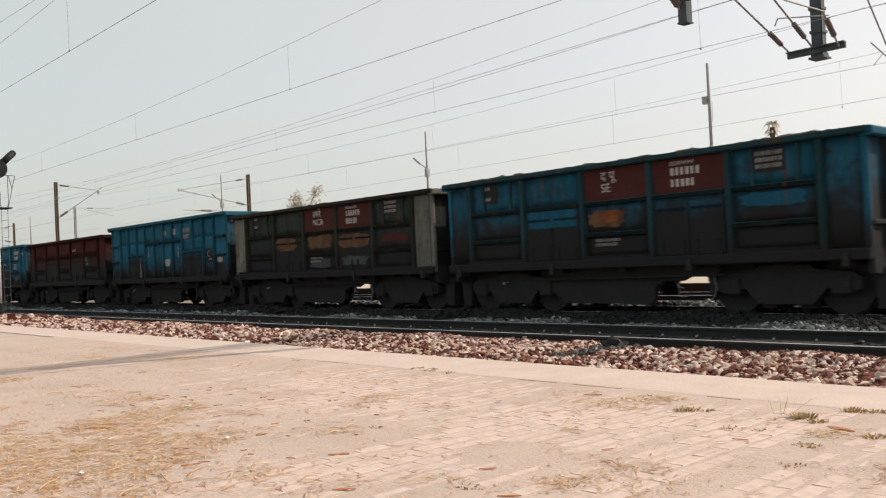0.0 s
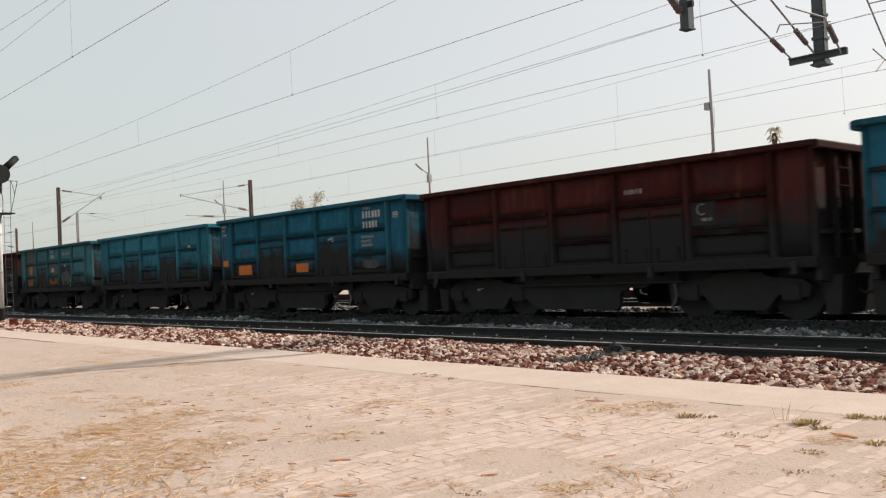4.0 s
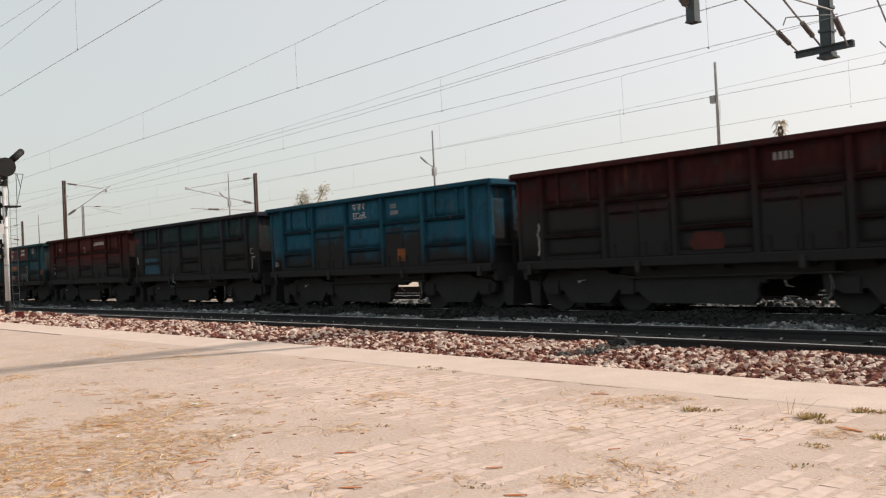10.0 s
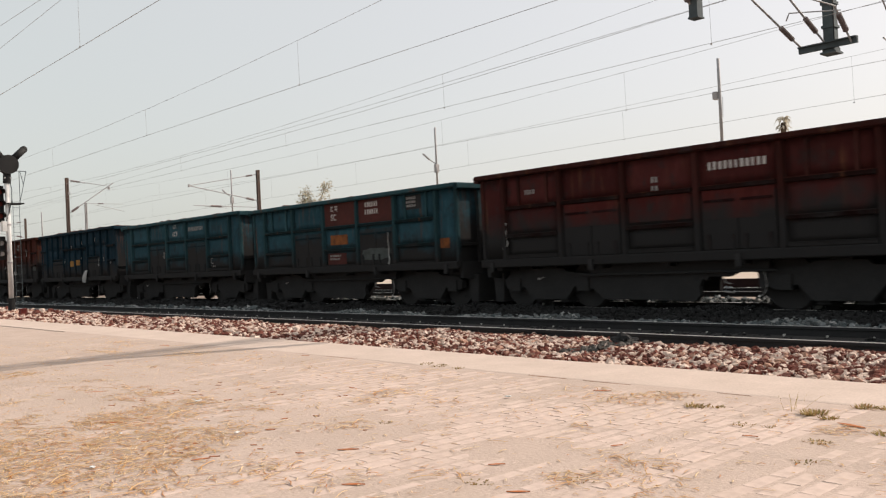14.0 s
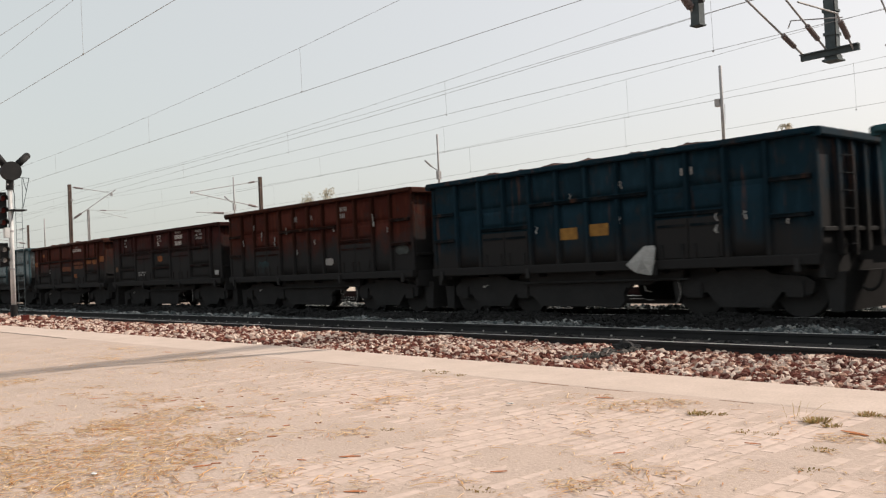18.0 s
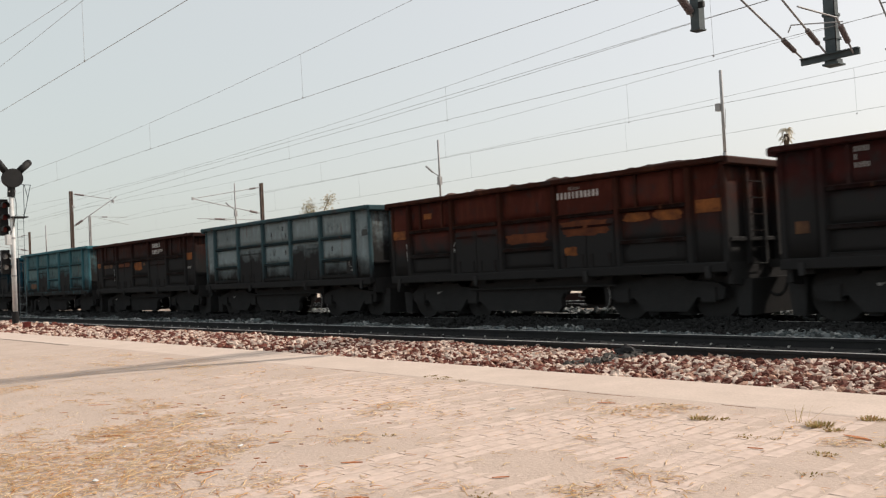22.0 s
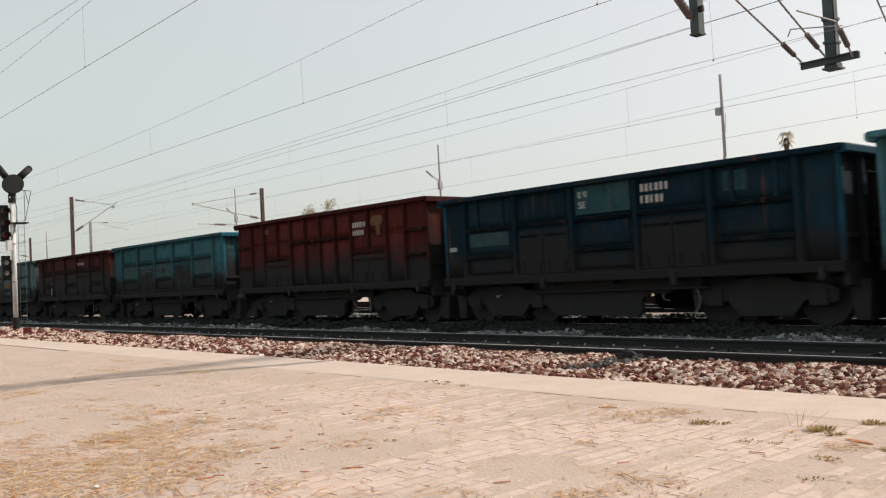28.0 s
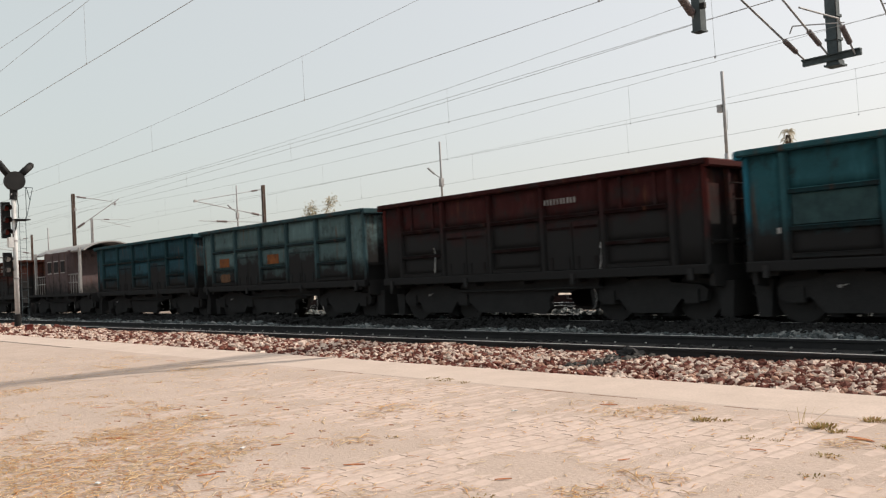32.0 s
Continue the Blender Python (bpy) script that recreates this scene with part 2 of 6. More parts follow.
def tube(bm, a, b, r, n=8, r2=None):
    """A capped round bar from a to b."""
    a, b = Vector(a), Vector(b)
    w = (b - a).normalized()
    u = w.orthogonal().normalized()
    s = w.cross(u)
    r2 = r if r2 is None else r2
    rings = []
    for p, rr in ((a, r), (b, r2)):
        rings.append([bm.verts.new(p + (u * math.cos(k * math.tau / n) + s * math.sin(k * math.tau / n)) * rr) for k in range(n)])
    for k in range(n):
        bm.faces.new((rings[0][k], rings[0][(k + 1) % n], rings[1][(k + 1) % n], rings[1][k]))
    bm.faces.new(rings[0][::-1])
    bm.faces.new(rings[1])


def long_tube(bm, pts, r, n=5):
    """One round wire along points that run mainly in x."""
    rings = [[bm.verts.new((x, y + r * math.cos(k * math.tau / n), z + r * math.sin(k * math.tau / n))) for k in range(n)] for x, y, z in pts]
    for a, b in zip(rings, rings[1:]):
        for k in range(n):
            bm.faces.new((a[k], a[(k + 1) % n], b[(k + 1) % n], b[k]))
    bm.faces.new(rings[0][::-1])
    bm.faces.new(rings[-1])


def prism(bm, outline, axis, a, b):
    """Extrudes an outline of (u, v) pairs along axis from a to b."""
    put = {"x": lambda u, v, w: (w, u, v), "y": lambda u, v, w: (u, w, v), "z": lambda u, v, w: (u, v, w)}[axis]
    n = len(outline)
    lo = [bm.verts.new(put(u, v, a)) for u, v in outline]
    hi = [bm.verts.new(put(u, v, b)) for u, v in outline]
    for k in range(n):
        bm.faces.new((lo[k], lo[(k + 1) % n], hi[(k + 1) % n], hi[k]))
    bm.faces.new(lo[::-1])
    bm.faces.new(hi)


def mesh_of(name, bm, material, smooth=False):
    bmesh.ops.recalc_face_normals(bm, faces=bm.faces)
    me = bpy.data.meshes.new(name)
    bm.to_mesh(me)
    bm.free()
    me.materials.append(material)
    if smooth:
        me.shade_smooth()
    return me


def thing(name, label, category, group="", kind="", at=None):
    ob = tagged(new(name), label, category, group, kind)
    ob.empty_display_size = 0.2
    if at is not None:
        ob.matrix_basis = at
    return ob


def part(name, bm, material, parent, label="", smooth=False):
    me = bm if isinstance(bm, bpy.types.Mesh) else mesh_of(name, bm, material, smooth)
    ob = new(name, me)
    ob.parent = parent
    if label:
        tagged(ob, label)
    return ob


def single(name, bm, material, label, category, group="", kind="", smooth=False):
    return tagged(new(name, mesh_of(name, bm, material, smooth)), label, category, group, kind)


def bm_of(*shapes):
    bm = bmesh.new()
    for fn, *args in shapes:
        fn(bm, *args)
    return bm


def boxes(*list_of):
    return bm_of(*[(box, *b) for b in list_of])

# ---- setting ----
NEAR, TRAIN, THIRD, FOURTH = 11.32, 15.95, 21.8, 26.6      # centre lines of the four tracks
GAUGE = 1.676
EDGE_IN, EDGE_OUT = 6.43, 7.50                            # concrete edge strip of the platform


def sheet(name, x0, x1, y0, y1, z, material, label, category, nx=1, ny=1, lumps=0.0):
    bm = bmesh.new()
    rows = [[bm.verts.new((x0 + (x1 - x0) * i / nx, y0 + (y1 - y0) * j / ny, z)) for i in range(nx + 1)] for j in range(ny + 1)]
    for j in range(ny):
        for i in range(nx):
            bm.faces.new((rows[j][i], rows[j][i + 1], rows[j + 1][i + 1], rows[j + 1][i]))
    if lumps:
        for v in bm.verts:
            v.co.z += lumps * noise.fractal(v.co * 0.5, 1.0, 2.0, 3)
    return single(name, bm, material, label, category, kind="structure")


sheet("ground", -2500, 2500, -2500, 2500, -0.75, FARGROUND, "dry tan field that reaches the hazy horizon", "ground")
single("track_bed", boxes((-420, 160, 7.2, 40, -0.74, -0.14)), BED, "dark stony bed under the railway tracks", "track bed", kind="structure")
single("track_cess", boxes((-420, 160, 17.75, 20.55, -0.20, -0.115)), CESS, "pale dusty ground between two tracks", "ground", kind="structure")
single("far_platform", boxes((-420, 160, 24.6, 90, -0.70, 0.17)), FARGROUND, "pale dusty platform beyond the tracks", "platform", kind="structure")
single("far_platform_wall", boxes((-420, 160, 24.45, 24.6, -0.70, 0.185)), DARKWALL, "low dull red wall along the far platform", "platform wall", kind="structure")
single("platform", boxes((-400, 120, -60, EDGE_IN, -0.72, -0.014)), DUST, "sandy rail-level platform covered with dust", "platform", kind="structure")
bm = bmesh.new()
random.seed(4)
n = 150
prev = None
for i in range(n + 1):
    x = -90 + 110 * i / n
    a = EDGE_IN + 0.02 * noise.noise(Vector((x * 0.9, 3, 1))) + 0.012 * random.uniform(-1, 1)
    b = EDGE_OUT + 0.025 * noise.noise(Vector((x * 0.7, 9, 1)))
    q = [bm.verts.new(p) for p in ((x, a, -0.4), (x, a, 0.0), (x, a + 0.03, 0.006), (x, b - 0.03, 0.008), (x, b, -0.008), (x, b, -0.4))]
    if prev:
        for k in range(5):
            bm.faces.new((prev[k], q[k], q[k + 1], prev[k + 1]))
    prev = q
platform_edge = single("platform_edge", bm, CONCRETE, "wide dusty concrete strip along the platform edge", "platform edge", kind="structure")
single("platform_edge_far", boxes((-400, -90, EDGE_IN, EDGE_OUT, -0.4, 0.018)), CONCRETE, "distant part of the concrete platform edge", "platform edge", kind="structure")

# rails: head, web and foot in one profile
PROFILE = [(-0.075, -0.172), (0.075, -0.172), (0.075, -0.160), (0.010, -0.145), (0.010, -0.045), (0.035, -0.036), (0.036, -0.006), (0.030, 0.0),
           (-0.030, 0.0), (-0.036, -0.006), (-0.035, -0.036), (-0.010, -0.045), (-0.010, -0.145), (-0.075, -0.160)]
for yc in (NEAR, TRAIN, THIRD):
    for s in (-1, 1):
        y = yc + s * (GAUGE / 2 + 0.036)
        bm = bmesh.new()
        prism(bm, [(y + u, v) for u, v in PROFILE], "x", -400, 150)
        rail = single("rail", bm, RAILSIDE, "rusty steel rail with a bright worn head", "rail", "rails of the tracks")
        part("running_surface", boxes((-400, 150, y - 0.028, y + 0.028, 0.0005, 0.003)), RAILHEAD, rail, "polished bright head")

# sleepers with clips
sl = bmesh.new()
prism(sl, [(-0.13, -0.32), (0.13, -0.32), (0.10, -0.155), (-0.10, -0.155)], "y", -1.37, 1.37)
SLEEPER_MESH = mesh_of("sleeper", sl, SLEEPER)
cl = bmesh.new()
tube(cl, (-0.02, 0, -0.13), (0.02, 0, -0.118), 0.008, 6)
box(cl, -0.008, 0.008, -0.012, 0.012, -0.155, -0.112)
CLIP_MESH = mesh_of("rail_clip", cl, CLIPSTEEL)
for yc, x0, x1 in ((NEAR, -44, 0), (TRAIN, -30, 0)):
    x = x0
    while x < x1:
        ob = tagged(new("sleeper", SLEEPER_MESH), "grey concrete sleeper half buried in ballast", "sleeper", "sleepers under the rails")
        ob.location = (x, yc, 0.002)
        for o in (-0.115, 0.115) if x > -30 else ():
            for s in (-1, 1):
                c = new("rail_clip", CLIP_MESH)
                c.parent = ob
                c.location = (0, s * (GAUGE / 2 + 0.036) + o, 0)
        x += 0.63
bm = bmesh.new()
for yc in (NEAR, TRAIN, THIRD):
    x = -160.0 if yc < 20 else -60.0
    while x < ((-44.5 if yc == NEAR else -30.5) if yc < 20 else 10):
        box(bm, x - 0.12, x + 0.12, yc - 1.37, yc + 1.37, -0.3, -0.152)
        x += 0.63
single("far_sleepers", bm, SLEEPER, "rows of distant concrete sleepers", "sleepers", kind="stuff")


# ---- overhead line ----
PORTAL_X = -8.4


def wire(name, label, pts, r, droppers=(), low=None, group=""):
    """A strung wire; its droppers hang from it to the height low(x)."""
    bm = bmesh.new()
    long_tube(bm, pts, r)
    ob = single(name, bm, WIRE, label, "wire", group)
    y = pts[0][1]
    for x in droppers:
        top = next(a[2] + (b[2] - a[2]) * (x - a[0]) / (b[0] - a[0]) for a, b in zip(pts, pts[1:]) if min(a[0], b[0]) <= x <= max(a[0], b[0]))
        d = bmesh.new()
        tube(d, (x, y, top), (x + 0.02, y, low), 0.003, 5)
        box(d, x - 0.005, x + 0.03, y - 0.008, y + 0.008, low - 0.008, low + 0.025)
        part("dropper", d, WIRE, ob)
    return ob


def sagging(y, top, drop, x0=PORTAL_X, span=54.0, spans=4, before=1):
    """Points of a messenger wire that is held every span metres and hangs by drop between."""
    pts = []
    for k in range(-before, spans):
        for i in range(12):
            u = i / 12
            pts.append((x0 - span * (k + u), y, top - 4 * drop * u * (1 - u)))
    return pts


def drops(first, step, n):
    return [first - step * i for i in range(n)]


G = "overhead wires of the electrified line"
# platform side line
wire("contact_wire", "thin dark contact wire over the platform side", [(40, 6.05, 5.58), (-300, 6.05, 5.58)], 0.0055, group=G)
wire("messenger_wire", "thin dark messenger wire with droppers", sagging(6.05, 6.98, 0.42), 0.004, drops(-17.0, 8.9, 4), 5.58, G)
wire("feeder_wire", "single dark feeder wire high over the platform", [(40, 6.05, 6.75), (-17.2, 6.05, 6.97), (-22.7, 6.05, 7.20), (-300, 6.05, 7.20)], 0.0045, group=G)
# near track
wire("contact_wire", "thin dark contact wire over the near track", [(40, 11.42, 5.51), (-300, 11.42, 5.51)], 0.0055, group=G)
wire("messenger_wire", "thin dark messenger wire with droppers", sagging(11.42, 7.02, 0.775), 0.0042, drops(-8.8, 8.9, 8), 5.51, G)
# train's track, with an overlapping second wire
wire("contact_wire", "thin dark contact wire over the train", [(40, 15.95, 5.34), (-300, 15.95, 5.27)], 0.005, group=G)
wire("messenger_wire", "thin dark messenger wire with droppers", sagging(15.95, 6.63, 0.695), 0.0045, drops(-9.44, 8.14, 8), 5.30, G)
wire("contact_wire", "second raised wire over the train", [(40, 15.9, 6.90), (-9.6, 15.9, 6.096), (-16.3, 15.9, 5.987), (-21.2, 15.9, 5.909), (-30.7, 15.9, 5.849), (-42, 15.9, 5.838), (-300, 15.9, 5.60)], 0.005, group=G)
wire("messenger_wire", "second raised wire over the train", [(40, 15.8, 7.03), (-9.6, 15.8, 6.051), (-16.3, 15.8, 5.87), (-21.2, 15.8, 5.75), (-30.7, 15.8, 5.632), (-40.8, 15.8, 5.488), (-60, 15.8, 5.32), (-300, 15.8, 5.29)], 0.005, group=G)
# third and fourth tracks
wire("contact_wire", "thin contact wire over the third track", [(40, 22.0, 5.50), (-300, 22.0, 5.45)], 0.0055, group=G)
wire("messenger_wire", "thin dark messenger wire with droppers", sagging(22.0, 6.92, 0.57), 0.0045, drops(-16.0, 8.43, 7), 5.47, G)
wire("contact_wire", "thin contact wire over the far track", [(40, 26.8, 5.55), (-10, 26.8, 5.43), (-16, 26.8, 5.385), (-27.6, 26.8, 5.307), (-36, 26.8, 5.26), (-300, 26.8, 5.30)], 0.0055, group=G)
wire("messenger_wire", "thin dark messenger wire with droppers", sagging(26.8, 6.80, 0.35), 0.0045, drops(-11.2, 8.45, 7), 5.33, G)


def rod(a, b, r, n=8):
    bm = bmesh.new()
    tube(bm, a, b, r, n)
    return bm


def insulator(a, b, r=0.055, sheds=6):
    """Ribbed porcelain insulator between a and b."""
    bm = bmesh.new()
    a, b = Vector(a), Vector(b)
    tube(bm, a.lerp(b, -0.18), b.lerp(a, -0.18), r * 0.30, 8)
    tube(bm, a, b, r * 0.80, 10)
    for k in range(sheds):
        p = a.lerp(b, (k + 0.5) / sheds)
        w = (b - a) * (0.27 / sheds)
        tube(bm, p - w, p + w, r, 10)
    return bm


# portal across the tracks: legs, boom and two drop tubes with brackets
portal = thing("portal", "dark steel overhead-line portal across the tracks", "portal")
BOOM_Z = 8.0
for y in (-1.5, 29.6):
    part("leg", boxes((PORTAL_X - 0.18, PORTAL_X + 0.18, y - 0.15, y + 0.15, -0.5, BOOM_Z)), DROPGREY, portal)
for x in (-0.2, 0.2):
    for z in (0.0, 0.45):
        part("boom_chord", boxes((PORTAL_X + x - 0.05, PORTAL_X + x + 0.05, -1.6, 29.7, BOOM_Z + z - 0.05, BOOM_Z + z + 0.05)), DROPGREY, portal)
for i in range(26):
    y = -1.4 + 1.2 * i
    for x in (-0.2, 0.2):
        part("brace", rod((PORTAL_X + x, y, BOOM_Z), (PORTAL_X + x, y + 0.6, BOOM_Z + 0.45), 0.025, 4), DROPGREY, portal)
drop_near = part("drop_tube", boxes((PORTAL_X - 0.085, PORTAL_X + 0.085, 13.66, 13.84, 5.28, BOOM_Z)), DROPGREY, portal)
part("end_plate", boxes((PORTAL_X - 0.10, PORTAL_X + 0.10, 13.64, 13.86, 5.25, 5.28)), DROPGREY, drop_near)
FAR_X = PORTAL_X + 0.22
drop_far = part("drop_tube", boxes((FAR_X - 0.11, FAR_X + 0.11, 18.49, 18.71, 5.30, BOOM_Z)), DROPGREY, portal)
part("end_plate", boxes((FAR_X - 0.17, FAR_X + 0.17, 18.42, 18.78, 5.17, 5.21), (FAR_X - 0.13, FAR_X + 0.13, 18.46, 18.74, 5.21, 5.30)), DROPGREY, drop_far)
part("bracket_bar", boxes((FAR_X - 0.62, FAR_X + 0.62, 18.40, 18.47, 5.27, 5.41), (FAR_X - 0.62, FAR_X + 0.62, 18.34, 18.40, 5.385, 5.41)), DROPGREY, drop_far)


def arm(x, y0, z0, y1, z1, parent):
    a, b = Vector((x, y0, z0)), Vector((x, y1, z1))
    w = b - a
    part("insulator", insulator(a + w * 0.10, a + w * 0.24), PORCELAIN, parent, "ribbed brown insulator")
    part("cantilever_tube", rod(a, b, 0.022, 6), GALV, parent)


arm(FAR_X - 0.56, 18.40, 5.40, 14.8, 6.67, drop_far)
arm(FAR_X - 0.06, 18.40, 5.42, 15.0, 7.00, drop_far)
part("insulator", insulator((FAR_X + 0.5, 18.20, 5.50), (FAR_X + 0.5, 17.86, 5.80), 0.06), PORCELAIN, drop_far, "ribbed brown insulator")
part("cantilever_tube", rod((FAR_X + 0.5, 18.42, 5.30), (FAR_X + 0.5, 17.70, 5.94), 0.022, 6), GALV, drop_far)
part("register_tube", rod((FAR_X + 0.5, 17.74, 5.94), (FAR_X + 0.48, 16.10, 5.90), 0.018, 6), GALV, drop_far)
part("register_arm", rod((FAR_X + 0.30, 18.45, 6.02), (FAR_X - 0.30, 17.4, 5.93), 0.014, 6), GALV, drop_far)
part("register_arm", rod((FAR_X - 0.30, 17.4, 5.93), (FAR_X - 0.36, 17.38, 5.78), 0.014, 6), GALV, drop_far)
for z in (5.75, 6.25, 6.8):
    part("clamp_band", boxes((FAR_X - 0.135, FAR_X + 0.135, 18.46, 18.74, z - 0.03, z + 0.03)), DROPGREY, drop_far)
part("cable", rod((FAR_X + 0.14, 18.44, 5.40), (FAR_X + 0.16, 18.42, 8.0), 0.012, 6), SIGNALBLACK, drop_far, "black earthing cable")
drop_third = part("drop_tube", boxes((PORTAL_X - 0.11, PORTAL_X + 0.11, 23.8, 24.02, 4.7, BOOM_Z)), DROPGREY, portal)
arm(PORTAL_X, 23.8, 5.25, 20.9, 8.0, drop_third)
part("register_arm", rod((PORTAL_X, 21.95, 6.03), (PORTAL_X, 23.8, 5.60), 0.018, 6), GALV, drop_third)
part("register_arm", rod((PORTAL_X, 22.06, 5.50), (PORTAL_X, 22.6, 5.83), 0.016, 6), GALV, drop_third)
part("register_arm", rod((PORTAL_X - 0.02, 21.85, 7.12), (PORTAL_X + 0.6, 22.0, 7.14), 0.014, 6), GALV, drop_third)
part("insulator", insulator((PORTAL_X - 0.06, 13.64, 5.58), (PORTAL_X - 0.06, 13.25, 5.86), 0.075), PORCELAIN, drop_near, "dull brown ribbed insulator")
part("cantilever_tube", rod((PORTAL_X - 0.06, 13.70, 5.50), (PORTAL_X - 0.06, 11.45, 7.05), 0.024, 6), GALV, drop_near)
part("wire_clamp", boxes((PORTAL_X + 0.10, PORTAL_X + 0.20, 13.62, 13.68, 5.62, 5.72)), SIGNALBLACK, drop_near)


def tubes(parent, *list_of):
    """Arm tubes in the plane across the track: name, y0, z0, y1, z1, radius, and where along them an insulator sits."""
    for name, y0, z0, y1, z1, r, at in list_of:
        a, b = Vector((0, y0, z0)), Vector((0, y1, z1))
        part(name, rod(a, b, r, 6), GALV, parent)
        if at:
            part("insulator", insulator(a.lerp(b, at[0]), a.lerp(b, at[1]), r * 2.6, 5), PORCELAIN, parent, "dull brown ribbed insulator")


def ohe_mast(x, y, h, material, label, w=0.10):
    """Steel I-section line mast with a foot of concrete."""
    m = thing("line_mast", label, "mast", "line masts beside the tracks", at=pose(x, y, 0))
    part("post", boxes((-w, w, -0.02, 0.02, -0.5, h), (-w, -w + 0.02, -0.09, 0.09, -0.5, h), (w - 0.02, w, -0.09, 0.09, -0.5, h)), material, m)
    part("foot", boxes((-0.35, 0.35, -0.35, 0.35, -0.5, 0.12)), CONCRETE, m, "concrete foot of the mast")
    return m


mast = ohe_mast(-56.6, 19.0, 7.38, MASTRED, "brown painted steel line mast with a hinged arm")
tubes(mast, ("stay_tube", 0.1, 7.22, 2.45, 6.94, 0.022, (0.06, 0.30)), ("cantilever_tube", 0.1, 5.15, 2.9, 7.11, 0.03, (0.05, 0.20)))
part("clamp", boxes((-0.05, 0.05, 2.58, 2.70, 6.70, 6.88)), GALV, mast)
part("number_bracket", boxes((-0.12, 0.12, 0.02, 0.16, 6.32, 6.46)), GALV, mast)
for x, h in ((-48.6, 7.32), (-96.3, 7.35)):
    mast = ohe_mast(x, 28.0, h, MASTRED, "dull brown steel line mast with a long hinged arm")
    tubes(mast, ("stay_tube", -0.1, 7.05, -4.65, 6.24, 0.022, (0.07, 0.16)), ("cantilever_tube", -0.1, 5.40, -4.65, 6.24, 0.03, (0.06, 0.17)),
          ("register_tube", -0.1, 4.98, -4.4, 5.06, 0.022, (0.58, 0.74)), ("register_arm", -2.2, 4.92, -3.6, 5.02, 0.016, None))
    part("clamp", boxes((-0.05, 0.05, -4.70, -4.58, 6.16, 6.32)), GALV, mast)
mast = ohe_mast(-79.9, 28.4, 7.70, GALV, "distant grey steel line mast with short arms")
tubes(mast, ("stay_tube", 0.1, 7.66, 3.4, 7.62, 0.02, (0.30, 0.45)), ("cantilever_tube", 0.8, 7.55, 3.5, 6.95, 0.02, None))
mast = ohe_mast(-118, 19.0, 7.4, MASTRED, "distant brown line mast with a hinged arm")
tubes(mast, ("stay_tube", 0.1, 7.22, 2.45, 6.94, 0.022, (0.06, 0.30)), ("cantilever_tube", 0.1, 5.15, 2.9, 7.11, 0.03, (0.05, 0.20)))


def pole(x, y, h, r, label, arm=False, boxat=None):
    p = thing("lamp_pole", label, "pole", "thin poles beyond the tracks", at=pose(x, y, 0))
    part("lower_tube", rod((0, 0, -0.5), (0, 0, h * 0.62), r), GALV, p, smooth=True)
    part("upper_tube", rod((0, 0, h * 0.62), (0, 0, h), r * 0.72), GALV, p, smooth=True)
    if arm:
        part("bracket", rod((0, 0, h - 2.05), (-0.28, -0.28, h - 1.75), 0.028, 6), GALV, p)
        part("lamp_head", rod((-0.26, -0.26, h - 1.78), (-0.52, -0.52, h - 1.42), 0.055, 8), GALV, p, "grey lamp head")
        part("clamp_band", boxes((-0.10, 0.10, -0.10, 0.10, h - 2.5, h - 2.05)), GALV, p)
    if boxat:
        part("junction_box", boxes((-0.26, -0.05, -0.12, 0.12, boxat - 0.14, boxat + 0.16)), GALV, p, "small grey box")
        part("cable", rod((0.12, -0.04, boxat - 0.9), (0.16, -0.06, boxat - 0.1), 0.012, 5), GALV, p)
    return p


pole(-36.1, 32.0, 8.5, 0.075, "thin grey tubular pole with a short bracket", True)
pole(-18.65, 32.0, 8.8, 0.09, "thin grey tubular pole with a small box", False, 7.3)
pole(-59.5, 32.0, 8.6, 0.075, "thin distant tubular pole with a lamp bracket", True)
pole(-104.0, 32.0, 8.6, 0.09, "thin distant tubular pole")

# ---- colour-light signal on the platform side ----
def long_wire(pts, r):
    """A bent round cable through points."""
    bm = bmesh.new()
    for a, b in zip(pts, pts[1:]):
        tube(bm, a, b, r, 6)
    return bm


def hood_of(x0, x1, y, z, r):
    """The half-round hood over a signal lens, open below."""
    bm = bmesh.new()
    arc = [math.pi * (k / 10 * 1.3 - 0.15) for k in range(11)]
    rim = [(y + r * math.cos(a), z + r * math.sin(a)) for a in arc]
    prism(bm, rim + [(y + 0.9 * (u - y), z + 0.9 * (v - z)) for u, v in rim[::-1]], "x", x0, x1)
    return bm



sig = thing("railway_signal", "white signal post with black heads, hoods and a ladder", "signal", at=pose(-33.6, 9.2, 0))
part("base_collar", rod((0, 0, -0.3), (0, 0, 0.50), 0.12, 14), SIGNALBLACK, sig, "black painted foot of the post")
part("base_flange", rod((0, 0, -0.10), (0, 0, -0.04), 0.24, 14), SIGNALBLACK, sig)
part("post", rod((0, 0, 0.50), (0, 0, 4.68), 0.085, 16), SIGNALWHITE, sig, "white painted post", True)
for z in (1.75, 3.1):
    part("band", rod((0, 0, z), (0, 0, z + 0.06), 0.10, 14), GALV, sig)
part("cable", long_wire([(0.05, -0.09, 3.2), (0.08, 0.02, 3.6), (0.09, 0.12, 4.0), (0.09, 0.13, 4.4), (0.08, 0.06, 4.8)], 0.014), SIGNALBLACK, sig, "black cable looped along the post")
hub = part("route_indicator", rod((0.12, 0.03, 5.28), (-0.14, 0.03, 5.28), 0.315, 28), SIGNALBLACK, sig, "round black junction indicator")
part("cowl", rod((0.12, 0.03, 5.28), (0.22, 0.03, 5.28), 0.34, 28), SIGNALBLACK, hub)
